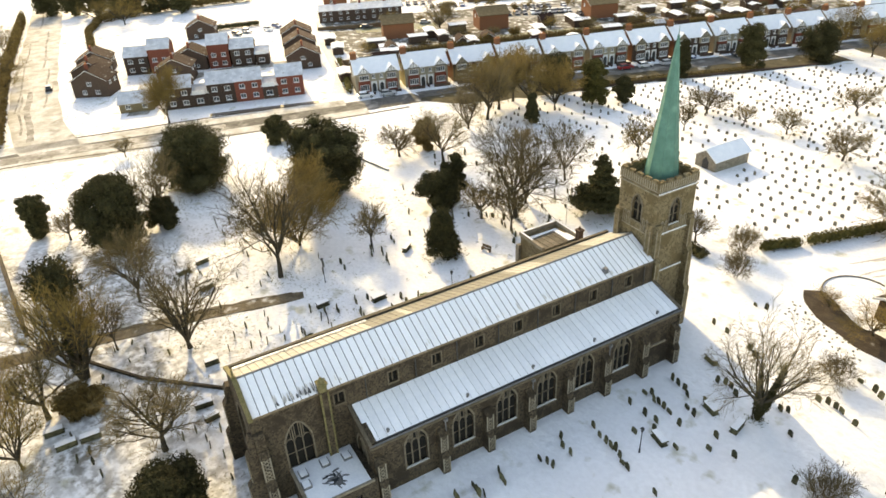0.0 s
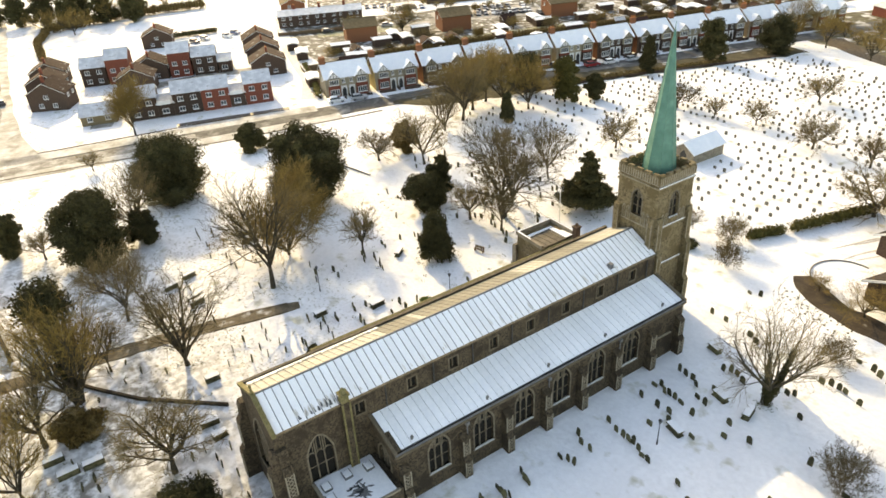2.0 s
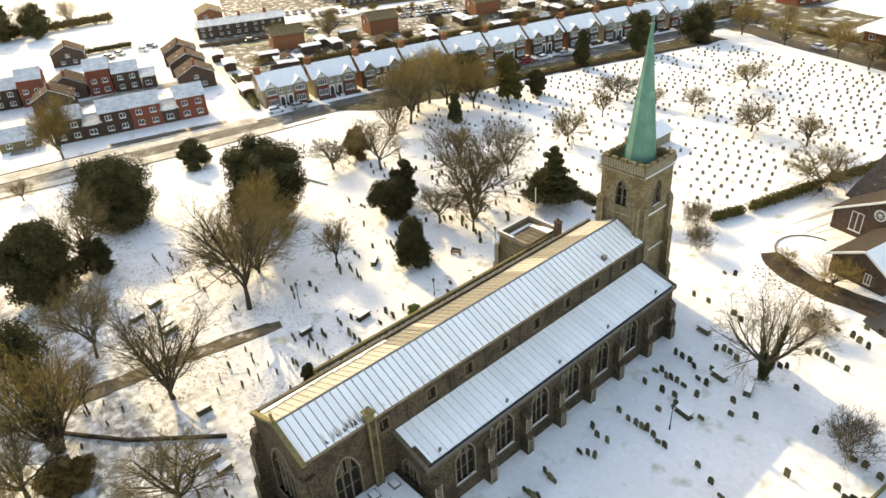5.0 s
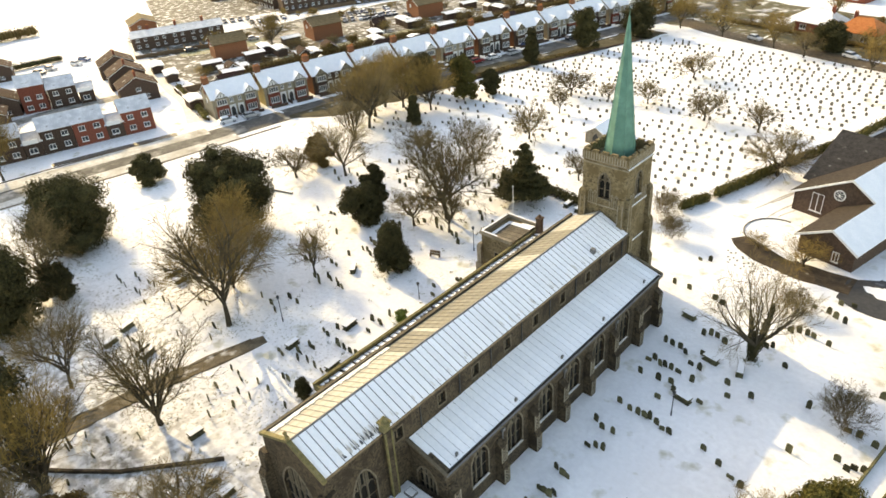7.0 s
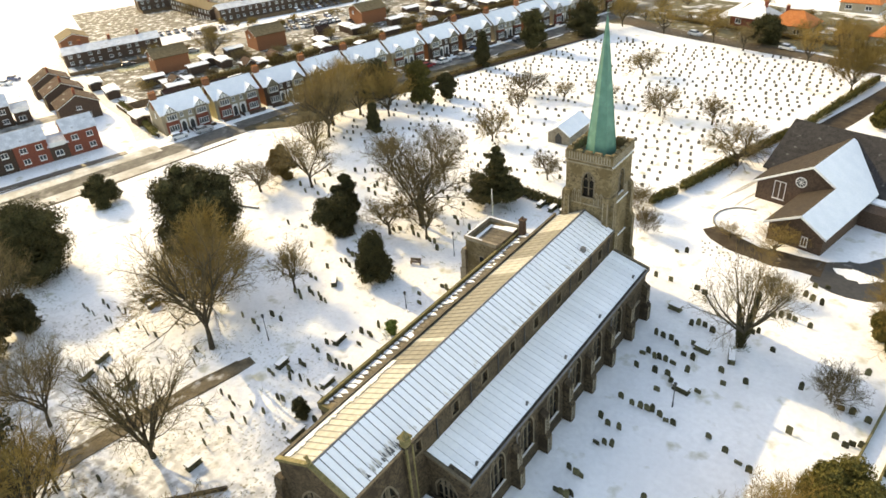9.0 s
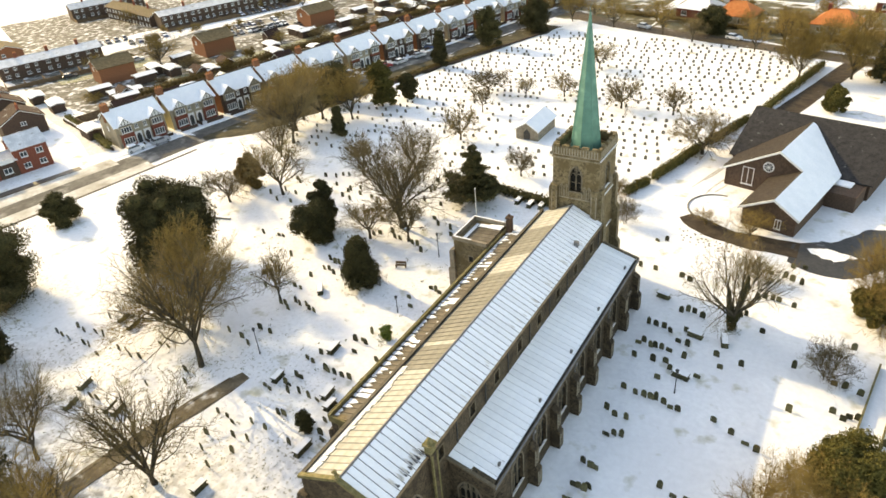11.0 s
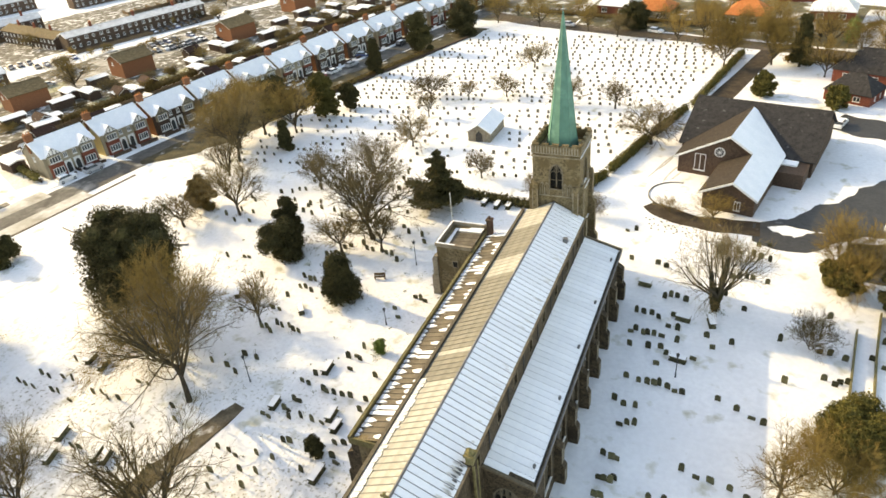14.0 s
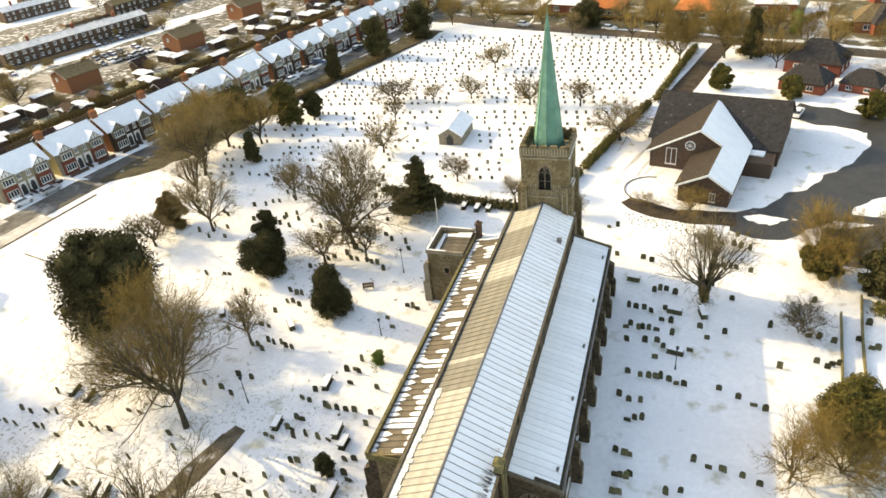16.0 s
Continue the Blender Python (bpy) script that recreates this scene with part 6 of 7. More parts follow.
# garages and sheds in the back gardens
shed_protos = []
for lab, L, D, e, rdg, wl, rf in (("flat snowy garden garage", 5.5, 3.2, 2.3, 2.6, BRICK_BROWN, SNOW), ("small cream garden shed with thin snow", 3.0, 2.4, 2.0, 2.6, FENCE, SNOW_THIN), ("brown brick outhouse behind the terrace", 4.5, 3.5, 2.5, 3.6, BRICK_BROWN, TILE_RED)):
    h_ = house(lab, L, D, e, rdg, wl, rf, rf, name="garden_shed")
    tagged(h_, category="shed", group="garden sheds")
    shed_protos.append(h_)
rs = random.Random(77)
used = [False] * 3
for k in range(30):
    y = 62 + k * 5.2
    dx = (-13, -19, -24)[k % 3] + rs.uniform(-1.5, 1.5)
    p = shed_protos[(k * 7 + k // 3) % 3]
    m = at(house_line(y) + dx, y, -14.4 + rs.choice((0, 90)))
    i = (k * 7 + k // 3) % 3
    if not used[i]:
        p.matrix_basis, used[i] = m, True
    else:
        copy_thing(p, m)

for x, y, rz in ((-161.0, 73.5, 70), (-148.0, 71.0, 70), (-150, 80, -20), (-141, 80, -20), (-150, 104, 70)):
    copy_thing(shed_protos[0], at(x, y, rz))

# fences between and behind the back gardens
bm = bmesh.new()
box(bm, (-26.0, 0, -0.3), (-9.0, 0.1, 1.6))
box(bm, (-26.1, 0.1, -0.3), (-26.0, 12.3, 1.7))
for k in range(6):
    box(bm, (-25.9 + 3.2 * k, -0.06, -0.3), (-25.78 + 3.2 * k, 0.16, 1.75))
back_fence = single("garden_fence", bm, FENCE, "brown board fence round a back garden", "fence", "garden fences", m=at(house_line(58.3), 58.3, -14.4))
for k in range(1, 13):
    y = 58.3 + 12.75 * k * 0.97
    copy_thing(back_fence, at(house_line(y), y, -14.4))

# red and brown brick town houses beside the junction
two = [(1.3, 1.3, 0.9, 2.0), (3.7, 1.3, 0.9, 2.0), (1.3, 1.3, 3.4, 4.5), (3.7, 1.3, 3.4, 4.5)]
def town(label, wall, L=6.6, eave=5.3, ridge=7.2, roof=None):
    wins = [(L * 0.27, 1.35, 0.9, 2.05), (L * 0.74, 1.35, 0.9, 2.05), (L * 0.27, 1.35, 3.35, 4.5), (L * 0.74, 1.35, 3.35, 4.5)]
    h_ = house(label, L, 7.5, eave, ridge, wall, roof or SNOW_OLD, roof or SNOW_OLD, wins, [(3.7, 1.0, 3.4, 4.5)], over=0.25, name="town_house")
    tagged(h_, group="brick town houses")
    return h_
red = town("red brick town house with snowy roof", BRICK_RED)
brown = town("brown brick town house with snowy roof", BRICK_BROWN)
tall = town("tall red brick town house with snowy roof", BRICK_RED, 6.0, 7.0, 9.0)
gabled = house("brown gabled house with thinly snowed tiles", 7.0, 9.5, 5.0, 8.0, BRICK_BROWN, TILE_RED, TILE_RED, [(2, 1.2, 3.3, 4.4), (5, 1.2, 3.3, 4.4)], [(3.0, 1.2, 0.9, 2.1), (6.5, 1.2, 0.9, 2.1), (4.7, 1.2, 3.4, 4.5)], stacks=((-4.7, 1.0, 9.4),), name="gabled_house")
tagged(gabled, group="brick town houses")
link = house("low white-balconied link between town houses", 3.6, 6.5, 3.4, 4.6, BRICK_BROWN, SNOW_OLD, SNOW_OLD, [(1.6, 1.6, 0.9, 2.1)], name="link_building")
tagged(link, category="building", group="brick town houses")
bm = bmesh.new()
box(bm, (0.1, 0.1, 3.3), (0.9, 3.1, 3.42))
box(bm, (0.84, 0.1, 3.42), (0.9, 3.1, 4.3))
part("balcony", bm, WHITE, link, "white balcony front")
garage = house("single-storey buff brick garage with snowy roof", 8.0, 7.0, 2.4, 4.2, BRICK_BUFF, SNOW_OLD, SNOW_OLD, [(2, 1.2, 0.9, 1.9), (6, 1.2, 0.9, 1.9)], name="garage_block")
tagged(garage, category="garage", group="brick town houses")
row_a = ((garage, 3.0, -2.0), (brown, 13.2, 0), (link, 19.6, 0), (brown, 23.1, 0), (red, 29.5, 0), (link, 35.9, 0), (red, 39.4, 0))
first = set()


def lay(p, m):
    if p.name in first:
        return copy_thing(p, m)
    first.add(p.name)
    p.matrix_basis = m
    return p


for p, y, dx in row_a:
    lay(p, at(-128.6 + 0.30 * (y - 10) + dx + 0.5, y + 1.8, -16.7))
for p, y in ((brown, 11.5), (tall, 18.0), (link, 23.8), (tall, 33.5), (brown, 39.5), (link, 46.0)):
    lay(p, at(-167.5 + 0.42 * (y - 15), y, -20))
for x, y, rz in ((-150, 4.5, 60), (-164, 6.0, 68), (-177, 8.5, 72), (-150, 26.5, 68), (-139, 60.3, 72), (-154, 64.6, 72), (-168, 68.4, 72), (-160, 33.0, 68), (-200, 45.0, 70)):
    lay(gabled, at(x, y, rz) @ Matrix.Diagonal((1, 1, 0.9, 1)))

# estate behind the terrace: flats, orange-brick houses, long rows
def long_row(label, L, wall, roof, floors=2, ridge=7.0):
    wins = []
    n = int(L / 5.2)
    for i in range(n):
        u = (i + 0.5) * L / n
        wins += [(u - 1.2, 1.2, 0.9, 2.0), (u + 1.3, 0.9, 0.9, 2.0), (u - 1.2, 1.2, 3.2, 4.3), (u + 1.3, 0.9, 3.2, 4.3)]
    h_ = house(label, L, 8.0, 4.8, ridge - 0.7, wall, roof, roof, wins, [], over=0.3, name="terrace_row", stacks=tuple((-4, L * f, ridge + 0.9) for f in (0.2, 0.5, 0.8)))
    tagged(h_, category="terrace", group="estate rows")
    return h_
row_snow = long_row("long dark brick terrace under a snowy roof", 30, BRICK_BROWN, SNOW_OLD)
row_moss = long_row("long brown terrace with ochre tiled roof", 40, BRICK_BROWN, TILE_MOSS)
row_pale = long_row("long brown terrace under thin snow", 54, BRICK_BROWN, SNOW_OLD, ridge=6.6)
orange_house = house("orange brick house with ochre tiled roof", 10.0, 9.0, 4.8, 6.6, BRICK_ORANGE, TILE_MOSS, TILE_MOSS, [], [(3, 1.1, 3.2, 4.2)], name="estate_house", over=0.5)
tagged(orange_house, group="estate houses")
hip_orange = house("house with a bright orange hipped roof", 11.0, 9.0, 3.0, 6.0, RENDER, TILE_ORANGE, TILE_ORANGE, [(2.5, 1.8, 0.9, 2.2), (8, 1.8, 0.9, 2.2)], hip=3.5, stacks=((-4.5, 3.0, 7.0),), name="bungalow")
hip_snow = house("bungalow with a snow-covered hipped roof", 11.0, 9.0, 3.0, 5.8, BRICK_RED, SNOW, SNOW_THIN, [(2.5, 1.8, 0.9, 2.2), (8, 1.8, 0.9, 2.2)], hip=3.5, stacks=((-4.5, 8.0, 6.8),), name="bungalow")
hip_dark = house("red brick bungalow with a dark hipped roof", 12.0, 9.5, 3.0, 6.6, BRICK_RED, SLATE, SLATE, [(3, 1.8, 0.9, 2.2), (8.5, 1.8, 0.9, 2.2)], [(3, 0.8, 0.9, 2.2), (6.5, 0.8, 0.9, 2.2)], hip=3.8, name="bungalow")
hip_moss = house("bungalow with a brown tiled hipped roof", 13.0, 10.0, 3.0, 6.2, BRICK_ORANGE, TILE_MOSS, TILE_MOSS, [(3, 1.8, 0.9, 2.2), (9, 1.8, 0.9, 2.2)], hip=3.5, stacks=((-5, 4.0, 7.4),), name="bungalow")
for p in (hip_orange, hip_snow, hip_dark, hip_moss):
    tagged(p, category="bungalow", group="bungalows")
for p, x, y, rz in ((row_pale, -202, 147, -22), (row_moss, -250, 158, 257), (row_snow, -262, 150, -22), (row_moss, -216, 218, -22),
                    (row_snow, -275, 215, -22), (row_moss, -205, 262, -22), (row_snow, -170, 240, -22), (row_pale, -262, 265, -22), (row_snow, -315, 190, -22), (row_moss, -300, 250, -22),
                    (orange_house, -158.5, 89.5, -20), (orange_house, -150.0, 121.0, -18), (orange_house, -141.0, 161.0, -18), (orange_house, -143, 203, -18), (orange_house, -214, 100, 70),
                    (orange_house, -120, 222, -18), (orange_house, -132, 252, -18), (row_snow, -112, 262, -16), (row_snow, -150, 292, -20),
                    (hip_orange, -14, 191, -100), (hip_orange, 12, 186.5, -100), (hip_orange, -2, 226, -95), (hip_snow, 26, 216, -95), (hip_snow, -26, 197, -105), (hip_snow, 34, 192, -98), (hip_orange, 33, 243, -95),
                    (hip_snow, -30, 243, -100), (hip_snow, -60, 232, -20), (hip_orange, 62, 228, -95), (hip_dark, 60, 168, -80), (hip_snow, 66, 200, -80), (hip_dark, 84, 176, -80), (hip_snow, -88, 236, -16), (hip_snow, -72, 262, -16),
                    (hip_moss, 56.0, 171.0, 262), (hip_dark, 70.0, 128.0, -20), (hip_orange, -55, 268, -100), (hip_orange, 5, 262, -95)):
    lay(p, at(x, y, rz))

lay(row_snow, at(-197, 82, -22) @ Matrix.Diagonal((1, 1, 0.86, 1)))
for x, y, rz, k in ((35.2, 127.6, 244.0, 0.74), (37.2, 139.5, 248.0, 0.95), (46.6, 127.0, 244.0, 0.62)):
    lay(hip_dark, at(x, y, rz) @ Matrix.Diagonal((k, k, k * 1.05, 1)))

# bushes of the estate's gardens and of the gardens beyond the cemetery
rb = random.Random(58)
BUILT = ((-158.5, 94), (-150, 126), (-141, 166), (-143, 208), (-188, 90), (-192, 96), (-184, 172), (-196, 158), (-172, 186), (-230, 153))
n = 0
while n < 46:
    y = rb.uniform(78, 235)
    x = house_line(y) - rb.uniform(30, 112)
    if any(abs(x - a) < 9 and abs(y - b) < 9 for a, b in BUILT):
        continue
    bare_tree(x, y, rb.uniform(2.2, 4.6), rb.uniform(3.0, 6.0), rb.choice(("shrub", "copse", "bushy")), rb.uniform(0, 360), "leafless brown garden bush on the housing estate")
    n += 1
for k in range(26):
    x = -62 + 5.6 * k + rb.uniform(-2, 2)
    y = 200 - 0.28 * (x + 20) + rb.uniform(-14, 14)
    bare_tree(x, y, rb.uniform(2.5, 6.5), rb.uniform(4.0, 7.5), rb.choice(("copse", "bushy", "copse")), rb.uniform(0, 360), "leafless ginger-brown garden tree beyond the cemetery")

# estate clutter: garages, sheds and front fences of the rows
rf = random.Random(31)
for k in range(58):
    y = 80 + k * 2.9 + rf.uniform(-2, 2)
    x = house_line(y) + rf.choice((-33, -36, -40, -47, -54, -60)) + rf.uniform(-2, 2)
    if any(abs(x - a) < 11 and abs(y - b) < 13 for a, b in ((-158.5, 94), (-150, 126), (-141, 166), (-143, 208), (-163, 92))):
        continue
    copy_thing(shed_protos[rf.choice((0, 0, 0, 1, 2))], at(x, y, -18 + rf.choice((0, 90)) + rf.uniform(-4, 4)))
bm = bmesh.new()
box(bm, (6.0, 0, -0.3), (6.12, 27, 1.3))
for k in range(6):
    box(bm, (0.3, 5.2 * k, -0.3), (6.0, 5.2 * k + 0.1, 1.4))
yard_fence = single("yard_fence", bm, FENCE, "brown board fences before an estate row", "fence", "estate fences", m=at(-191, 79, -22))
for x, y in ((-202, 147), (-192, 172), (-262, 150), (-216, 218), (-205, 262), (-170, 240), (-235, 205)):
    copy_thing(yard_fence, at(x, y, -22))

# mortuary chapel in the cemetery
chapel = house("small brown stone cemetery chapel with snowy roof", 8.6, 4.6, 2.2, 3.7, STONE, SNOW, SNOW, [], [], name="cemetery_chapel")
tagged(chapel, category="chapel", group="chapel")
bm = bmesh.new()
prism(bm, [(-3.0, -0.03, -0.3), (-1.6, -0.03, -0.3), (-1.6, -0.03, 1.5), (-2.3, -0.03, 2.3), (-3.0, -0.03, 1.5)], (0, 0.04, 0))
part("door", bm, TIMBER, chapel, "dark pointed chapel door")
chapel.matrix_basis = at(-24.6, 91.6, 0)

# ---- the parish hall ----
hall = thing("parish_hall", "brown brick hall with dark slate and snowy roofs", "hall")
hall.matrix_basis = at(20.3, 71.7, -12, 0.0)
ze, k = 2.9, 0.62


def slope_right(u):
    return ze + (3.6 - u) * k


bm = bmesh.new()
box(bm, (-11.8, 12.6, -0.6), (-11.5, 19, 2.7))
prism(bm, [(-11.8, 12.6, -0.6), (3.3, 12.6, -0.6), (3.3, 12.6, 3.0), (-3.7, 12.6, 7.3), (-11.8, 12.6, 2.8)], (0, 0.3, 0))
prism(bm, [(-4.3, 1.4, -0.6), (3.3, 1.4, -0.6), (3.3, 1.4, 3.0), (0, 1.4, 5.0), (-4.3, 1.4, 2.9)], (0, 0.3, 0))
box(bm, (3.0, 1.7, -0.6), (3.3, 22, 2.9))
box(bm, (-4.3, 1.7, -0.6), (-4.0, 12.6, 2.8))
part("wing_wall", bm, BRICK_BROWN, hall, "brown brick wing walls")
bm = bmesh.new()
prism(bm, [(3.8, 0.9, slope_right(3.8)), (3.8, 26, slope_right(3.8)), (-3.7, 26, slope_right(-3.7)), (-3.7, 12.0, slope_right(-3.7)), (0, 12.0, slope_right(0)), (0, 0.9, slope_right(0))], (0, 0, 0.2))
part("snow_roof", bm, SNOW, hall, "smooth snow on the shaded slope")
bm = bmesh.new()
prism(bm, [(-3.72, 12.0, 7.42), (-3.72, 27, 7.42), (-12.5, 27, 2.5), (-12.5, 12.0, 2.5)], (0, 0, 0.18))
part("wing_roof", bm, TILE_BROWN, hall, "brown tiled wing roof")
bm = bmesh.new()
prism(bm, [(-0.02, 0.9, 5.13), (-0.02, 12.3, 5.13), (-4.9, 12.3, 2.6), (-4.9, 0.9, 2.6)], (0, 0, 0.18))
part("porch_roof", bm, TILE_BROWN, hall, "brown tiled lower roof")
for a, b, v in (((-12.5, 2.5), (-3.72, 7.42), 11.9), ((-4.9, 2.6), (0, 5.13), 0.8), ((0.0, 5.13), (3.8, slope_right(3.8)), 0.8), ((-3.7, 7.42), (0, slope_right(0)), 11.9)):
    bm = bmesh.new()
    prism(bm, [(a[0], v, a[1] - 0.1), (b[0], v, b[1] - 0.1), (b[0], v, b[1] + 0.24), (a[0], v, a[1] + 0.24)], (0, 0.12, 0))
    part("barge_board", bm, WHITE, hall, "white barge board")
HW = Matrix(((1, 0, 0, -11.8), (0, -1, 0, 12.6), (0, 0, 1, 0), (0, 0, 0, 1)))
window_part(hall, HW, 3.6, 1.8, 0.6, 3.6, 1, proud=0.08)
bm = bmesh.new()
tube(bm, (-5.2, 12.62, 4.4), (-5.2, 12.50, 4.4), 0.85, 0.85, 18)
rw = part("round_window", bm, WHITE, hall, "round white-framed window")
bm = bmesh.new()
tube(bm, (-5.2, 12.495, 4.4), (-5.2, 12.485, 4.4), 0.7, 0.7, 18)
part("pane", bm, PANE, rw, "dark round glass")
bm = bmesh.new()
for i in range(4):
    a = math.pi * i / 4
    d = Vector((math.cos(a), 0, math.sin(a))) * 0.72
    tube(bm, Vector((-5.2, 12.47, 4.4)) - d, Vector((-5.2, 12.47, 4.4)) + d, 0.04, 0.04, 5)
part("glazing_bar", bm, WHITE, rw, "white radial glazing bars")
window_part(hall, Matrix(((1, 0, 0, -4.3), (0, -1, 0, 1.4), (0, 0, 1, 0), (0, 0, 0, 1))), 5.2, 0.9, 0.6, 2.1, 1, proud=0.08)
bm = bmesh.new()
box(bm, (-13.2, 18.6, -0.6), (8.0, 18.9, 2.8))
box(bm, (-13.2, 36.2, -0.6), (8.0, 36.5, 2.8))
prism(bm, [(-13.2, 18.9, -0.6), (-13.2, 36.2, -0.6), (-13.2, 36.2, 2.8), (-13.2, 27.5, 7.8), (-13.2, 18.9, 2.8)], (0.3, 0, 0))
prism(bm, [(7.7, 18.9, -0.6), (7.7, 36.2, -0.6), (7.7, 36.2, 2.8), (7.7, 27.5, 7.8), (7.7, 18.9, 2.8)], (0.3, 0, 0))
part("main_wall", bm, BRICK_BROWN, hall, "brown brick walls of the main block")
for nm, pts in (("front_roof", [(-13.7, 18.0, 2.45), (8.5, 18.0, 2.45), (8.5, 27.5, 7.9), (-13.7, 27.5, 7.9)]), ("rear_roof", [(-13.7, 37.0, 2.45), (-13.7, 27.5, 7.9), (8.5, 27.5, 7.9), (8.5, 37.0, 2.45)])):
    bm = bmesh.new()
    prism(bm, pts, (0, 0, 0.18))
    part(nm, bm, SLATE, hall, "dark slate roof dusted with rime")
bm = bmesh.new()
box(bm, (3.35, 13.5, -0.6), (7.6, 18.5, 2.3))
lt = part("lean_to", bm, BRICK_BROWN, hall, "low flat-roofed extension")
bm = bmesh.new()
prism(bm, [(3.4, 16.2, 2.3), (6.0, 16.2, 2.3), (6.0, 18.4, 2.3), (3.4, 18.4, 2.3)], (0, 0, 0.25))
part("roof_snow", bm, SNOW, lt, "snow on the flat roof")


# ---- graves, tombs and small things of the churchyard ----
def stone_mesh(kind):
    """A headstone facing east, standing on the ground."""
    bm = bmesh.new()
    w, h, t = {"round": (0.56, 0.88, 0.10), "square": (0.6, 0.8, 0.11), "gothic": (0.5, 1.0, 0.10), "low": (0.6, 0.5, 0.14)}[kind]
    if kind == "round":
        prof = [(-w / 2, -0.3), (w / 2, -0.3), (w / 2, h - w / 2)] + [(w / 2 * math.cos(a), h - w / 2 + w / 2 * math.sin(a)) for a in [math.pi * i / 8 for i in range(1, 8)]] + [(-w / 2, h - w / 2)]
    elif kind == "gothic":
        prof = [(-w / 2, -0.3), (w / 2, -0.3), (w / 2, h * 0.68), (w * 0.36, h * 0.86), (0, h), (-w * 0.36, h * 0.86), (-w / 2, h * 0.68)]
    else:
        prof = [(-w / 2, -0.3), (w / 2, -0.3), (w / 2, h * 0.9), (w * 0.34, h), (-w * 0.34, h), (-w / 2, h * 0.9)]
    prism(bm, [(x, -t / 2, z) for x, z in prof], (0, t, 0))
    return mesh_of("headstone", bm, GRAVE)


STONES = {k: stone_mesh(k) for k in ("round", "square", "gothic", "low")}
SAY = {"round": "round-topped weathered gravestone standing in snow", "square": "square-shouldered grey gravestone standing in snow", "gothic": "pointed dark gravestone standing in snow", "low": "low broad gravestone half sunk in snow"}
rg = random.Random(9)


def grave(x, y, kind, scale=1.0):
    ob = single("headstone", STONES[kind], None, SAY[kind], "gravestone", "gravestones")
    ob.matrix_basis = at(x, y, rg.uniform(-18, 4)) @ pose(0, 0, 0, rg.uniform(-7, 7), rg.uniform(-4, 4)) @ Matrix.Diagonal((scale * rg.uniform(0.9, 1.2), 1, scale * rg.uniform(0.85, 1.15), 1))
    return ob


def grave_row(y, *xs):
    for x in xs:
        grave(x, y + rg.uniform(-0.15, 0.15), rg.choice(("round", "round", "square", "gothic", "low")), 1.05)


grave_row(15.5, 12.3, 12.9)
grave_row(16.5, 17.1)
grave_row(17, 18.4)
grave_row(17.5, 12.3, 12.8, 13.4)
grave_row(18, 13.7)
grave_row(19.5, 25.4)
grave_row(20, 23.9)
grave_row(20.5, 12.1, 13, 13.4, 20.9, 22.2)
grave_row(21, 19.5)
grave_row(25, 12.9)
grave_row(25.5, 13.6, 14.3)
grave_row(28, 12.8, 14)
grave_row(28.5, 11.7)
grave_row(29.5, 26.5)
grave_row(30, 25.4)
grave_row(30.5, 23.9)
grave_row(31.5, 17.6, 18.4, 22)
grave_row(32, 13.7, 14.6, 15.4, 15.9, 16.8)
grave_row(32.5, 12.3)
grave_row(35.5, 15.1, 37)
grave_row(36.5, 28.4)
grave_row(37.5, 15.9, 18.9, 33.3)
grave_row(38, 11.7, 13.8, 32.3, 33.8, 34.5)
grave_row(38.5, 15.2)
grave_row(40, 16.8, 20.8)
grave_row(40.5, 11.4, 12.9, 13.4, 14.1, 15)
grave_row(41, 11.9)
grave_row(41.5, 22.8, 38.3, 38.9)
grave_row(42, 20, 34.5)
grave_row(42.5, 15.5, 16.6, 32, 33)
grave_row(43, 37.2)
grave_row(43.5, 27.9)
grave_row(44, 14.2)
grave_row(44.5, 11.4, 12.3, 13.3)
grave_row(45, 15.9)
grave_row(46, 38.8)
grave_row(48.5, 14.3, 16.9, 23.8)
grave_row(49, 15, 15.8)
grave_row(49.5, 33.3)
grave_row(50, 40.4)
grave_row(50.5, 20.9)
grave_row(51, 21.5)
grave_row(52, 39.9)
grave_row(55, 22.1, 26.3)
grave_row(55.5, 13.6, 22.9, 23.8, 24.5)
grave_row(56, 12.4)
grave_row(56.5, 6.7, 8.8)
grave_row(60, 39.9)
grave_row(60.5, 26.5)
grave_row(61, 25.3)
grave_row(61.5, 22.7, 24.4)
grave_row(64, 6.9, 25)
grave_row(64.5, 8.1, 26.4)
grave_row(1.5, -47.2)
grave_row(4, -42.7, -41.7)
grave_row(7, -22.3)
grave_row(7.5, -20.5)
grave_row(8.5, -23.9)
grave_row(9, -26.5, -25.1, -16.1)
grave_row(9.5, -49.3, -21.9, -19.9)
grave_row(10, -58.9, -57.5, -55.9, -52.9, -52)
grave_row(11, -44.8, -13.2)
grave_row(11.5, -47.4, -46.1, -43.3, -13.9)
grave_row(12, -57.2, -55.6, -20.1, -19.4)
grave_row(12.5, -53.6, -52.1)
grave_row(-15.6, -16.1, -12.1)
grave_row(-14.1, -12.7, -11)
grave_row(-13.6, -8.7)
grave_row(-11.5, -24.8)
grave_row(-9.7, -29.5)
grave_row(-8.2, -26.3)
grave_row(-7.3, -30)
grave_row(-6.2, -27)
grave_row(-5.3, -9.4, -6.9)
grave_row(-3.8, -25, -9.7)
grave_row(-3.1, -7.9, -6.7)
grave_row(-2.3, -4.5, -1.4)
grave_row(-1.6, -8.5)
grave_row(3, -21.7)
grave_row(4.2, -31.8, -24)
grave_row(5.3, -20.8)
grave_row(6.1, -25.2)
grave_row(8.3, -38.2)
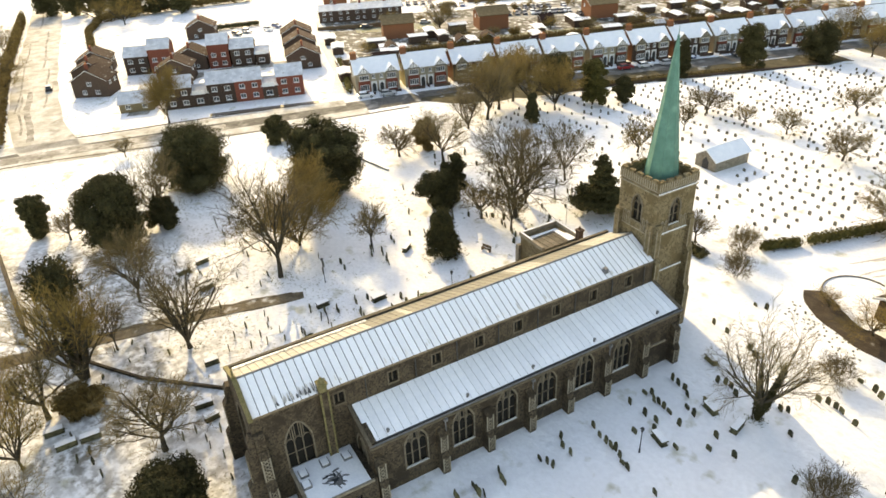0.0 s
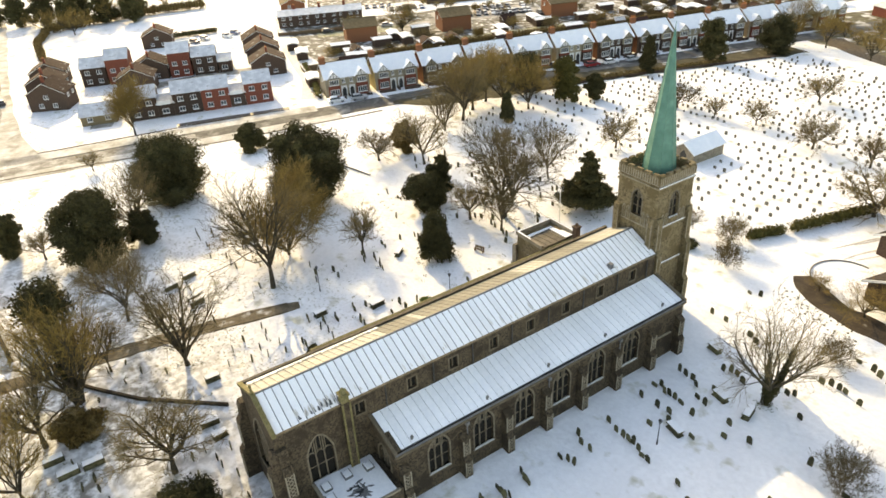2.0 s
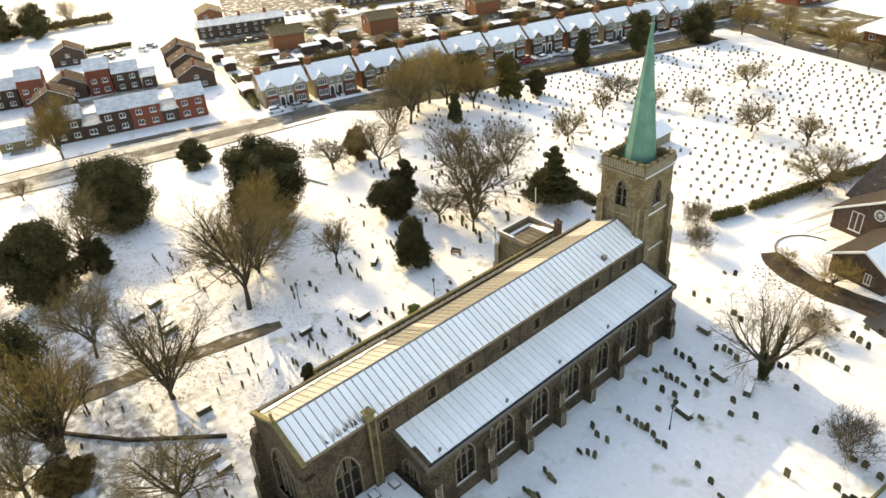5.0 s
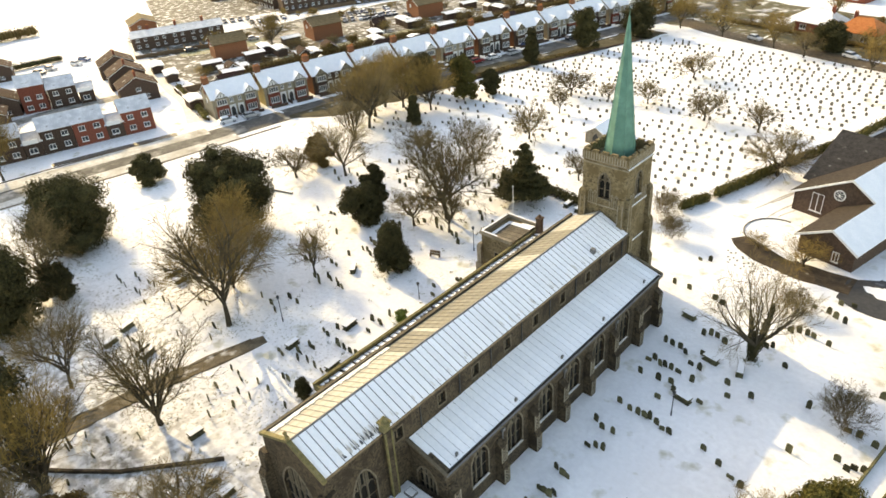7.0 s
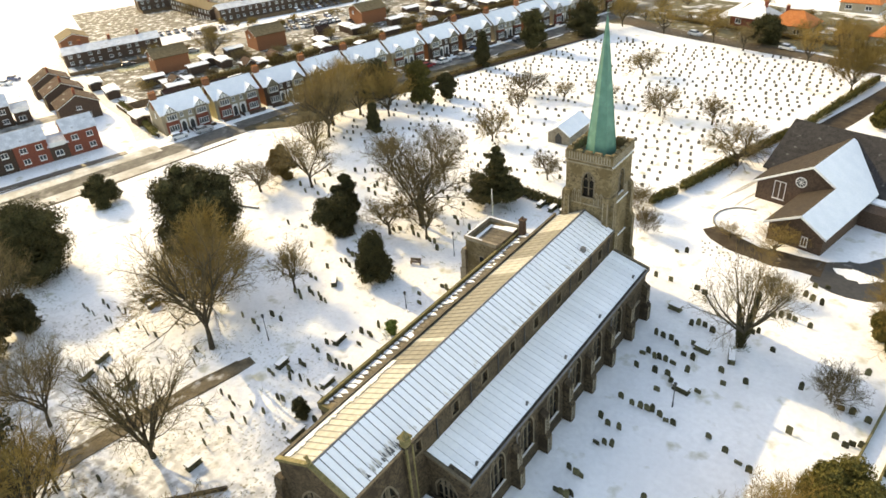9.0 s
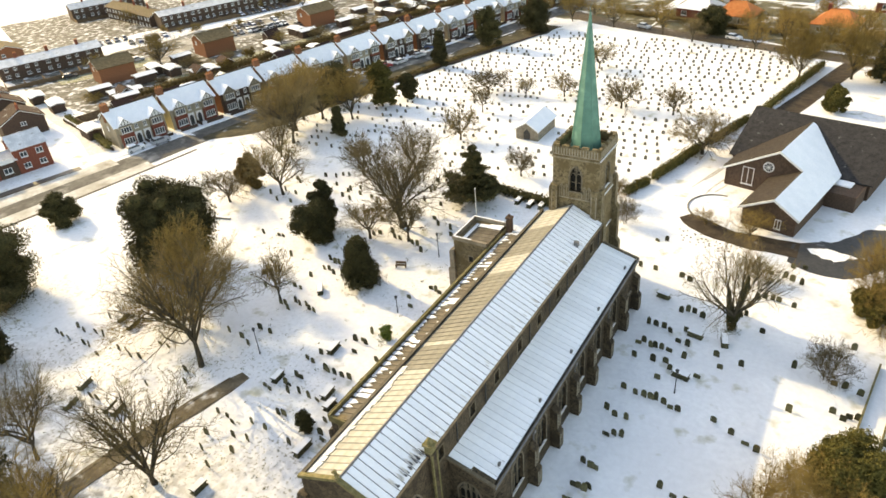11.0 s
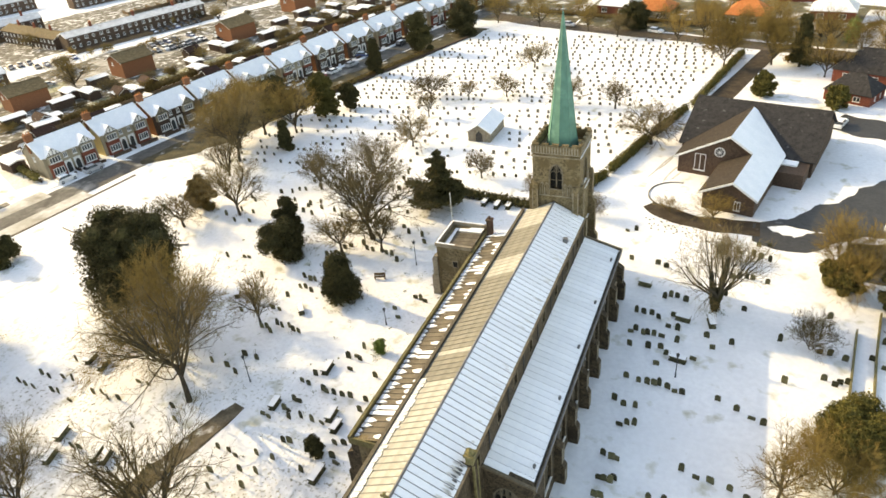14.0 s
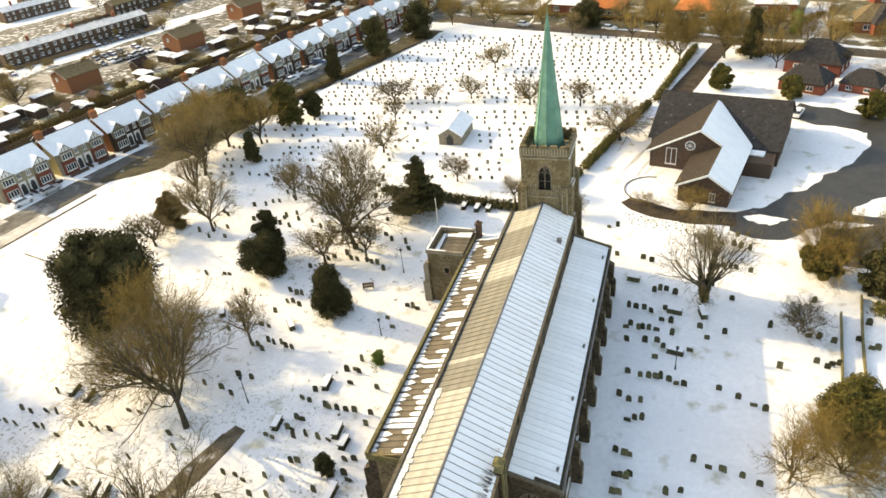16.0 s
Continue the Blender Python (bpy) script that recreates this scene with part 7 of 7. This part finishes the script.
grave_row(10.6, -33.9)
grave_row(12.4, -35.7)
grave_row(13.5, -14.6, -13.6)
grave_row(14.5, -43.2, -41.6, -24.7, -23.8)
grave_row(15, -21.5)
grave_row(15.5, -54.8, -20.2, -18.7, -17.5)
grave_row(16, -22.7, -22.2)
grave_row(17.5, -22.4, -21.7)
grave_row(18.5, -14.3)
grave_row(19.5, -32.1)
grave_row(20, -33.9, -20, -19.5, -18.5, -17.4, -16.4, -14.4)
grave_row(20.5, -36.5, -23.3, -22.2)
grave_row(22, -22.3)
grave_row(22.5, -33, -31.1)
grave_row(24, -18.7, -15.2)
grave_row(26, -20, -18.4)
grave_row(26.5, -19)
grave_row(27.5, -32.5)
grave_row(28, -34.3, -33.5, -18.9)
grave_row(28.5, -29.7, -28.8)
grave_row(29, -32.6, -31.6, -30.6)
grave_row(30.5, -39.4)
grave_row(32, -35.3, -34.2)
grave_row(35, -34.9, -17.5)
grave_row(36.5, -18.8)
grave_row(37, -32.1)
grave_row(37.5, -34.2, -33.4)
grave_row(38.5, -41.6)
grave_row(39, -15.5)
grave_row(39.5, -33.8, -33, -17.1, -16.2)
grave_row(40, -35)
grave_row(42, -50.7)
grave_row(42.5, -47.8, -47)
grave_row(46, -35)
grave_row(47, -23.6)
grave_row(48.5, -33.1, -26, -25.1)
grave_row(49, -32.4, -29.5, -28.5, -27)
grave_row(50, -30.7)
grave_row(53, -21.7)
grave_row(54.5, -22.8)
grave_row(55, -25.3)


# the cemetery: the nearer rows stone by stone, the far ones as one field
def inside(x, y):
    """Within the cemetery's bounds."""
    if y < 76 or y > 170 - 0.12 * (x + 20):
        return False
    right = -2.5 + 0.245 * (y - 78) - 1.6
    left = -75.5 + 0.30 * max(0.0, y - 104)
    return left < x < right and not (-31 < x < -22.5 and 89 < y < 102)


near, far = [], []
y = 77.5
while y < 176:
    x = -75.0 + rg.uniform(0, 1)
    while x < 16:
        keep = 0.90 if x > -24 else (0.72 if y < 108 else 0.75)
        if inside(x, y) and rg.random() < keep and not (-33.5 < x < -31 or (110 < y < 113)):
            (near if (x > -28 and y < 112) or (y < 92 and x > -45) else far).append((x + rg.uniform(-0.2, 0.2), y + 0.06 * (x + 20) + rg.uniform(-0.25, 0.25)))
        x += 2.15 if x > -24 else rg.choice((1.5, 2.0, 2.6))
    y += 3.2 if y < 112 else 3.0
for x, y in near[:20]:
    grave(x, y, rg.choice(("round", "square", "square", "low")), 0.75)
V, F = [], []
for x, y in near[20:] + far:
    c, s = math.cos(rg.uniform(-0.15, 0.15)), math.sin(rg.uniform(-0.15, 0.15))
    w, h, t, z = rg.uniform(0.21, 0.31), rg.uniform(0.42, 0.78), 0.07, gz(x, y)
    o = len(V)
    for zz, k in ((-0.2, 1), (h * 0.8, 1), (h, 0.6)):
        for u, v in ((-w * k, -t), (w * k, -t), (w * k, t), (-w * k, t)):
            V.append((x + u * c - v * s, y + u * s + v * c, z + zz))
    for b in (0, 4):
        for i in range(4):
            j = (i + 1) % 4
            F.append((o + b + i, o + b + j, o + b + 4 + j, o + b + 4 + i))
    F.append((o + 8, o + 9, o + 10, o + 11))
me = bpy.data.meshes.new("headstones")
me.from_pydata(V, [], F)
me.materials.append(TOMB)
tagged(new("headstones", me), "rows of small gravestones across the snowy cemetery", "gravestones", kind="stuff")
# scattered stones under the trees towards the road
for _ in range(64):
    x, y = rg.uniform(-60, -26), rg.uniform(50, 75)
    if abs(x + 41) > 4 or y > 52:
        grave(x, y, rg.choice(("round", "square", "gothic")), 1.0)


def chest_tomb(x, y, L=1.9, w=0.8, h=0.7, rz=0, snow=True, label="grey stone chest tomb topped with snow"):
    t = thing("chest_tomb", label, "tomb", "chest tombs")
    t.matrix_basis = at(x, y, rz)
    bm = bmesh.new()
    box(bm, (-w / 2, -L / 2, -0.2), (w / 2, L / 2, 0.12))
    box(bm, (-w / 2 + 0.12, -L / 2 + 0.12, 0.12), (w / 2 - 0.12, L / 2 - 0.12, h - 0.12))
    part("chest", bm, GRAVE, t)
    bm = bmesh.new()
    box(bm, (-w / 2, -L / 2, h - 0.12), (w / 2, L / 2, h))
    part("slab", bm, GRAVE, t, "overhanging stone slab")
    if snow:
        bm = bmesh.new()
        prism(bm, [(-w / 2 + 0.03, -L / 2 + 0.04, h), (w / 2 - 0.04, -L / 2 + 0.03, h), (w / 2 - 0.03, L / 2 - 0.04, h), (-w / 2 + 0.04, L / 2 - 0.03, h)], (0, 0, 0.07))
        part("snow_cap", bm, SNOW, t, "cap of snow")


for x, y, rz, L in ((17.3, 36.8, 80, 1.9), (20.3, 44.7, 15, 2.0), (17.0, 44.5, 80, 1.8), (11.5, 50.7, 80, 1.7), (-21.4, 23.4, 5, 2.1), (-17.0, 16.8, 5, 2.0), (-15.6, 15.4, 0, 1.7), (-14.2, 9.1, 0, 2.3),
                    (-52.8, 16.2, 10, 2.0), (-50.1, 15.7, 10, 2.0), (-31.1, 32.6, 40, 2.0), (-39.0, 3.9, 15, 2.1), (-37.7, 3.9, 15, 2.0), (-42.5, 33.6, 35, 2.0), (-24.2, 16.3, 5, 1.8),
                    (-16.9, 66.9, 0, 2.0), (-14.6, 66.5, 0, 2.0), (-12.7, 66.8, 0, 2.0), (-20.3, 0.4, 0, 1.7), (-13.3, -2.2, -4, 2.0), (-10.8, -1.9, 8, 1.6),
                    (-17.8, -17.3, 0, 2.0), (-15.0, -16.3, 2, 2.1), (-14.9, -13.9, 0, 2.1), (-44.0, 2.0, 15, 2.0), (-45.5, 5.0, 15, 2.0)):
    chest_tomb(x, y, L, rz=rz)

# bench on the south lawn
bench = thing("bench", "dark wooden bench standing in the snow", "bench")
bench.matrix_basis = at(-24.0, 42.4, 20)
for nm, a, b in (("seat", (-0.8, -0.22, 0.42), (0.8, 0.22, 0.48)), ("backrest", (-0.8, 0.2, 0.55), (0.8, 0.26, 0.95)), ("leg", (-0.75, -0.2, -0.1), (-0.66, 0.25, 0.6)), ("leg", (0.66, -0.2, -0.1), (0.75, 0.25, 0.6))):
    bm = bmesh.new()
    box(bm, a, b)
    part(nm, bm, FENCE, bench)


def lamp_post(x, y, h):
    t = thing("lamp_post", "slim black lamp post beside the churchyard path", "lamp post", "lamp posts")
    t.matrix_basis = at(x, y)
    bm = bmesh.new()
    tube(bm, (0, 0, -0.2), (0, 0, 0.6), 0.1, 0.08, 8)
    tube(bm, (0, 0, 0.6), (0, 0, h), 0.055, 0.045, 8)
    part("pole", bm, IRON, t)
    bm = bmesh.new()
    tube(bm, (0, 0, h), (0, 0, h + 0.38), 0.11, 0.2, 6)
    tube(bm, (0, 0, h + 0.38), (0, 0, h + 0.6), 0.23, 0.03, 6)
    part("lantern", bm, IRON, t, "black lantern head")


for x, y, h in ((-29.4, 18.7, 3.6), (-20.4, 47.1, 3.6), (17.4, 34.0, 2.9), (-18.4, 33.2, 2.2)):
    lamp_post(x, y, h)
pole = thing("flagpole", "tall white flagpole beside the porch", "flagpole")
pole.matrix_basis = at(-15.6, 50.5)
bm = bmesh.new()
tube(bm, (0, 0, -0.2), (0, 0, 10.5), 0.09, 0.05, 8)
part("pole", bm, WHITE, pole)
bm = bmesh.new()
tube(bm, (0, 0, 10.5), (0, 0, 10.7), 0.1, 0.06, 8)
part("finial", bm, WHITE, pole)


rk = random.Random(77)
V, F = [], []
for i in range(6):
    for j in range(12):
        if rk.random() < 0.3:
            continue
        x = 9.0 + 1.0 * j + 0.25 * i + rk.uniform(-0.25, 0.25)
        y = 68.6 - 0.22 * j - 0.62 * i + rk.uniform(-0.2, 0.2)
        o, w, h = len(V), rk.uniform(0.10, 0.20), rk.uniform(0.05, 0.14)
        for zz, k in ((-0.1, 1.0), (h, 0.6)):
            V += [(x - w * k, y - 0.12 * k, zz), (x + w * k, y - 0.12 * k, zz), (x + w * k, y + 0.12 * k, zz), (x - w * k, y + 0.12 * k, zz)]
        F += [(o, o + 1, o + 5, o + 4), (o + 1, o + 2, o + 6, o + 5), (o + 2, o + 3, o + 7, o + 6), (o + 3, o, o + 4, o + 7), (o + 4, o + 5, o + 6, o + 7)]
me = bpy.data.meshes.new("marker_stones")
me.from_pydata(V, [], F)
me.materials.append(GRAVE)
tagged(new("marker_stones", me), "rows of small marker stones poking through the snow", "stones", kind="stuff")


def low_wall(name, pts, w, h, mat, label, cap=None):
    t = thing(name, label, "wall", kind="structure")
    for (x0, y0), (x1, y1) in zip(pts, pts[1:]):
        L = math.hypot(x1 - x0, y1 - y0)
        n = max(1, int(L / 4))
        for i in range(n):
            xa, ya, xb, yb = (x0 + (x1 - x0) * i / n, y0 + (y1 - y0) * i / n, x0 + (x1 - x0) * (i + 1) / n, y0 + (y1 - y0) * (i + 1) / n)
            m = pose(xa, ya, gz((xa + xb) / 2, (ya + yb) / 2), 0, 0, math.degrees(math.atan2(yb - ya, xb - xa)))
            bm = bmesh.new()
            box(bm, (0, -w / 2, -0.4), (L / n - 0.01, w / 2, h), m)
            part("wall_length", bm, mat, t)
            if cap:
                bm = bmesh.new()
                box(bm, (0, -w / 2 - 0.03, h), (L / n - 0.01, w / 2 + 0.03, h + 0.08), m)
                part("coping", bm, cap, t, "snow along the wall top")


low_wall("churchyard_wall", [(-31.5, -14.6), (-26.5, -11.0), (-22, -7.5), (-14.9, 0.4)], 0.3, 0.4, FLINT, "low dark flint kerb wall in the churchyard")
low_wall("boundary_wall", [(-39.5, -19.2), (-66, -22.2), (-90, -25)], 0.5, 1.9, FLINT, "dark flint boundary wall along the churchyard")
low_wall("north_wall", [(36.0, 47.5), (35.2, 41), (34.2, 33), (33.5, 24)], 0.2, 0.6, MOSSY, "mossy low flint wall in the north yard")
low_wall("north_wall_outer", [(38.8, 51.5), (37.6, 43), (36.6, 34), (36.0, 26)], 0.2, 0.6, MOSSY, "mossy low flint wall beyond the north yard")
ring = [(12.2 + 4.2 * math.cos(a), 77.2 + 4.6 * math.sin(a)) for a in [math.radians(80 + 11 * k) for k in range(19)]]
low_wall("ring_kerb", ring, 0.16, 0.14, TOMB, "curved stone kerb round the snowy hall lawn")
low_wall("cemetery_wall", [(-79.0, 99), (-73.3, 123), (-66.6, 142), (-58.5, 168)], 0.35, 0.5, BRICK_BROWN, "low brick wall along the cemetery")
low_wall("road_wall", [(-60, 43.5), (-75, 40), (-88, 43.0)], 0.35, 0.35, STONE, "low snow-topped kerb wall", SNOW)
low_wall("lane_wall", [(-110, 57.0), (-122, 60.5), (-141, 65.5)], 0.3, 1.0, BRICK_BROWN, "brick wall along the lane", SNOW)

# small gatehouse by the east path
gate = house("small brown brick gatehouse with snowy roof", 4.2, 3.4, 2.3, 3.6, BRICK_BROWN, SNOW_THIN, SNOW_THIN, [(2.1, 1.2, -0.3, 2.0)], name="gatehouse")
tagged(gate, category="gatehouse", group="gatehouse")
gate.matrix_basis = at(-34.4, -17.4, -32) @ Matrix.Diagonal((1.25, 1.0, 1.15, 1))


# ---- vehicles ----
def car(paint, snowy):
    t = thing("car", "parked car with snow on its roof" if snowy else "parked car clear of snow", "car", "parked cars")
    bm = bmesh.new()
    prof = [(-2.1, 0.3), (2.1, 0.3), (2.15, 0.6), (2.05, 0.85), (0.95, 0.98), (-1.75, 1.0), (-2.1, 0.9)]
    for s in (1,):
        prism(bm, [(x, -0.85, z) for x, z in prof], (0, 1.7, 0))
    bmesh.ops.bevel(bm, geom=bm.edges[:], offset=0.06, segments=2, affect="EDGES")
    body = part("body", bm, paint, t)
    bm = bmesh.new()
    hexa(bm, [(-1.85, -0.78, 0.97), (0.95, -0.78, 0.97), (0.95, 0.78, 0.97), (-1.85, 0.78, 0.97), (-1.45, -0.62, 1.42), (0.25, -0.62, 1.42), (0.25, 0.62, 1.42), (-1.45, 0.62, 1.42)])
    part("window", bm, PANE, t, "dark car windows")
    bm = bmesh.new()
    box(bm, (-1.45, -0.63, 1.42), (0.25, 0.63, 1.47))
    part("roof", bm, SNOW if snowy else paint, t)
    if snowy:
        bm = bmesh.new()
        hexa(bm, [(0.95, -0.7, 0.99), (2.0, -0.7, 0.88), (2.0, 0.7, 0.88), (0.95, 0.7, 0.99), (1.0, -0.66, 1.05), (1.95, -0.66, 0.94), (1.95, 0.66, 0.94), (1.0, 0.66, 1.05)])
        part("bonnet_snow", bm, SNOW, t, "snow on the bonnet")
    for x in (-1.3, 1.3):
        for y in (-0.86, 0.66):
            bm = bmesh.new()
            tube(bm, (x, y, 0.31), (x, y + 0.2, 0.31), 0.32, 0.32, 12)
            w = part("wheel", bm, TYRE, t)
            bm = bmesh.new()
            tube(bm, (x, y - 0.01, 0.31), (x, y + 0.21, 0.31), 0.18, 0.18, 8)
            part("rim", bm, PAINTS[0], w, "grey wheel rim")
    for y in (-0.6, 0.6):
        bm = bmesh.new()
        box(bm, (2.1, y - 0.16, 0.62), (2.17, y + 0.16, 0.76))
        part("headlight", bm, WHITE, t, "pale headlight")
    return t


cars = [car(PAINTS[0], False), car(PAINTS[1], True), car(PAINTS[2], True), car(PAINTS[3], False), car(PAINTS[4], True), car(PAINTS[1], False)]
spots = [(4, -104.6, 58.8, 76), (0, -102.6, 64.0, 76), (1, house_line(96) + 3.5, 96, 10), (5, house_line(110) + 3.0, 110, 0), (3, house_line(125) + 6.5, 126, 76), (4, house_line(131) + 6.5, 131.5, 76),
         (1, house_line(118) + 3.0, 118, 5), (0, house_line(138) + 6.6, 138, 76), (2, house_line(147) + 3.0, 147, 5), (1, house_line(160) + 6.0, 160, 76), (4, house_line(170) + 3.0, 170, 5), (0, house_line(182) + 6.4, 182, 76),
         (1, -168.5, -9.3, 175), (0, -31.0, 181.5, -20), (4, -5.0, 176.0, -20), (5, -199, 52, 20), (0, -200.5, 56, 20), (4, -198, 63, 20), (2, -201, 67, 20), (5, -178, 92, 70), (0, -172, 112, 70), (4, 37.5, 112.5, 70)]
rc = random.Random(4)
for r_, (x0, y0, n) in enumerate(((-166, 140, 9), (-174, 146, 9), (-160, 152, 8), (-186, 172, 7), (-150, 160, 5), (-210, 118, 6), (-196, 128, 6))):
    for i in range(n):
        if rc.random() < 0.85:
            spots.append((rc.choice((5, 5, 5, 0, 2, 1, 4)), x0 + 1.1 * i, y0 + 2.75 * i, -22 + rc.uniform(-4, 4)))
placed = set()
for c, x, y, rz in spots:
    m = at(x, y, rz, 0.05)
    if c not in placed:
        cars[c].matrix_basis = m
        placed.add(c)
    else:
        copy_thing(cars[c], m)
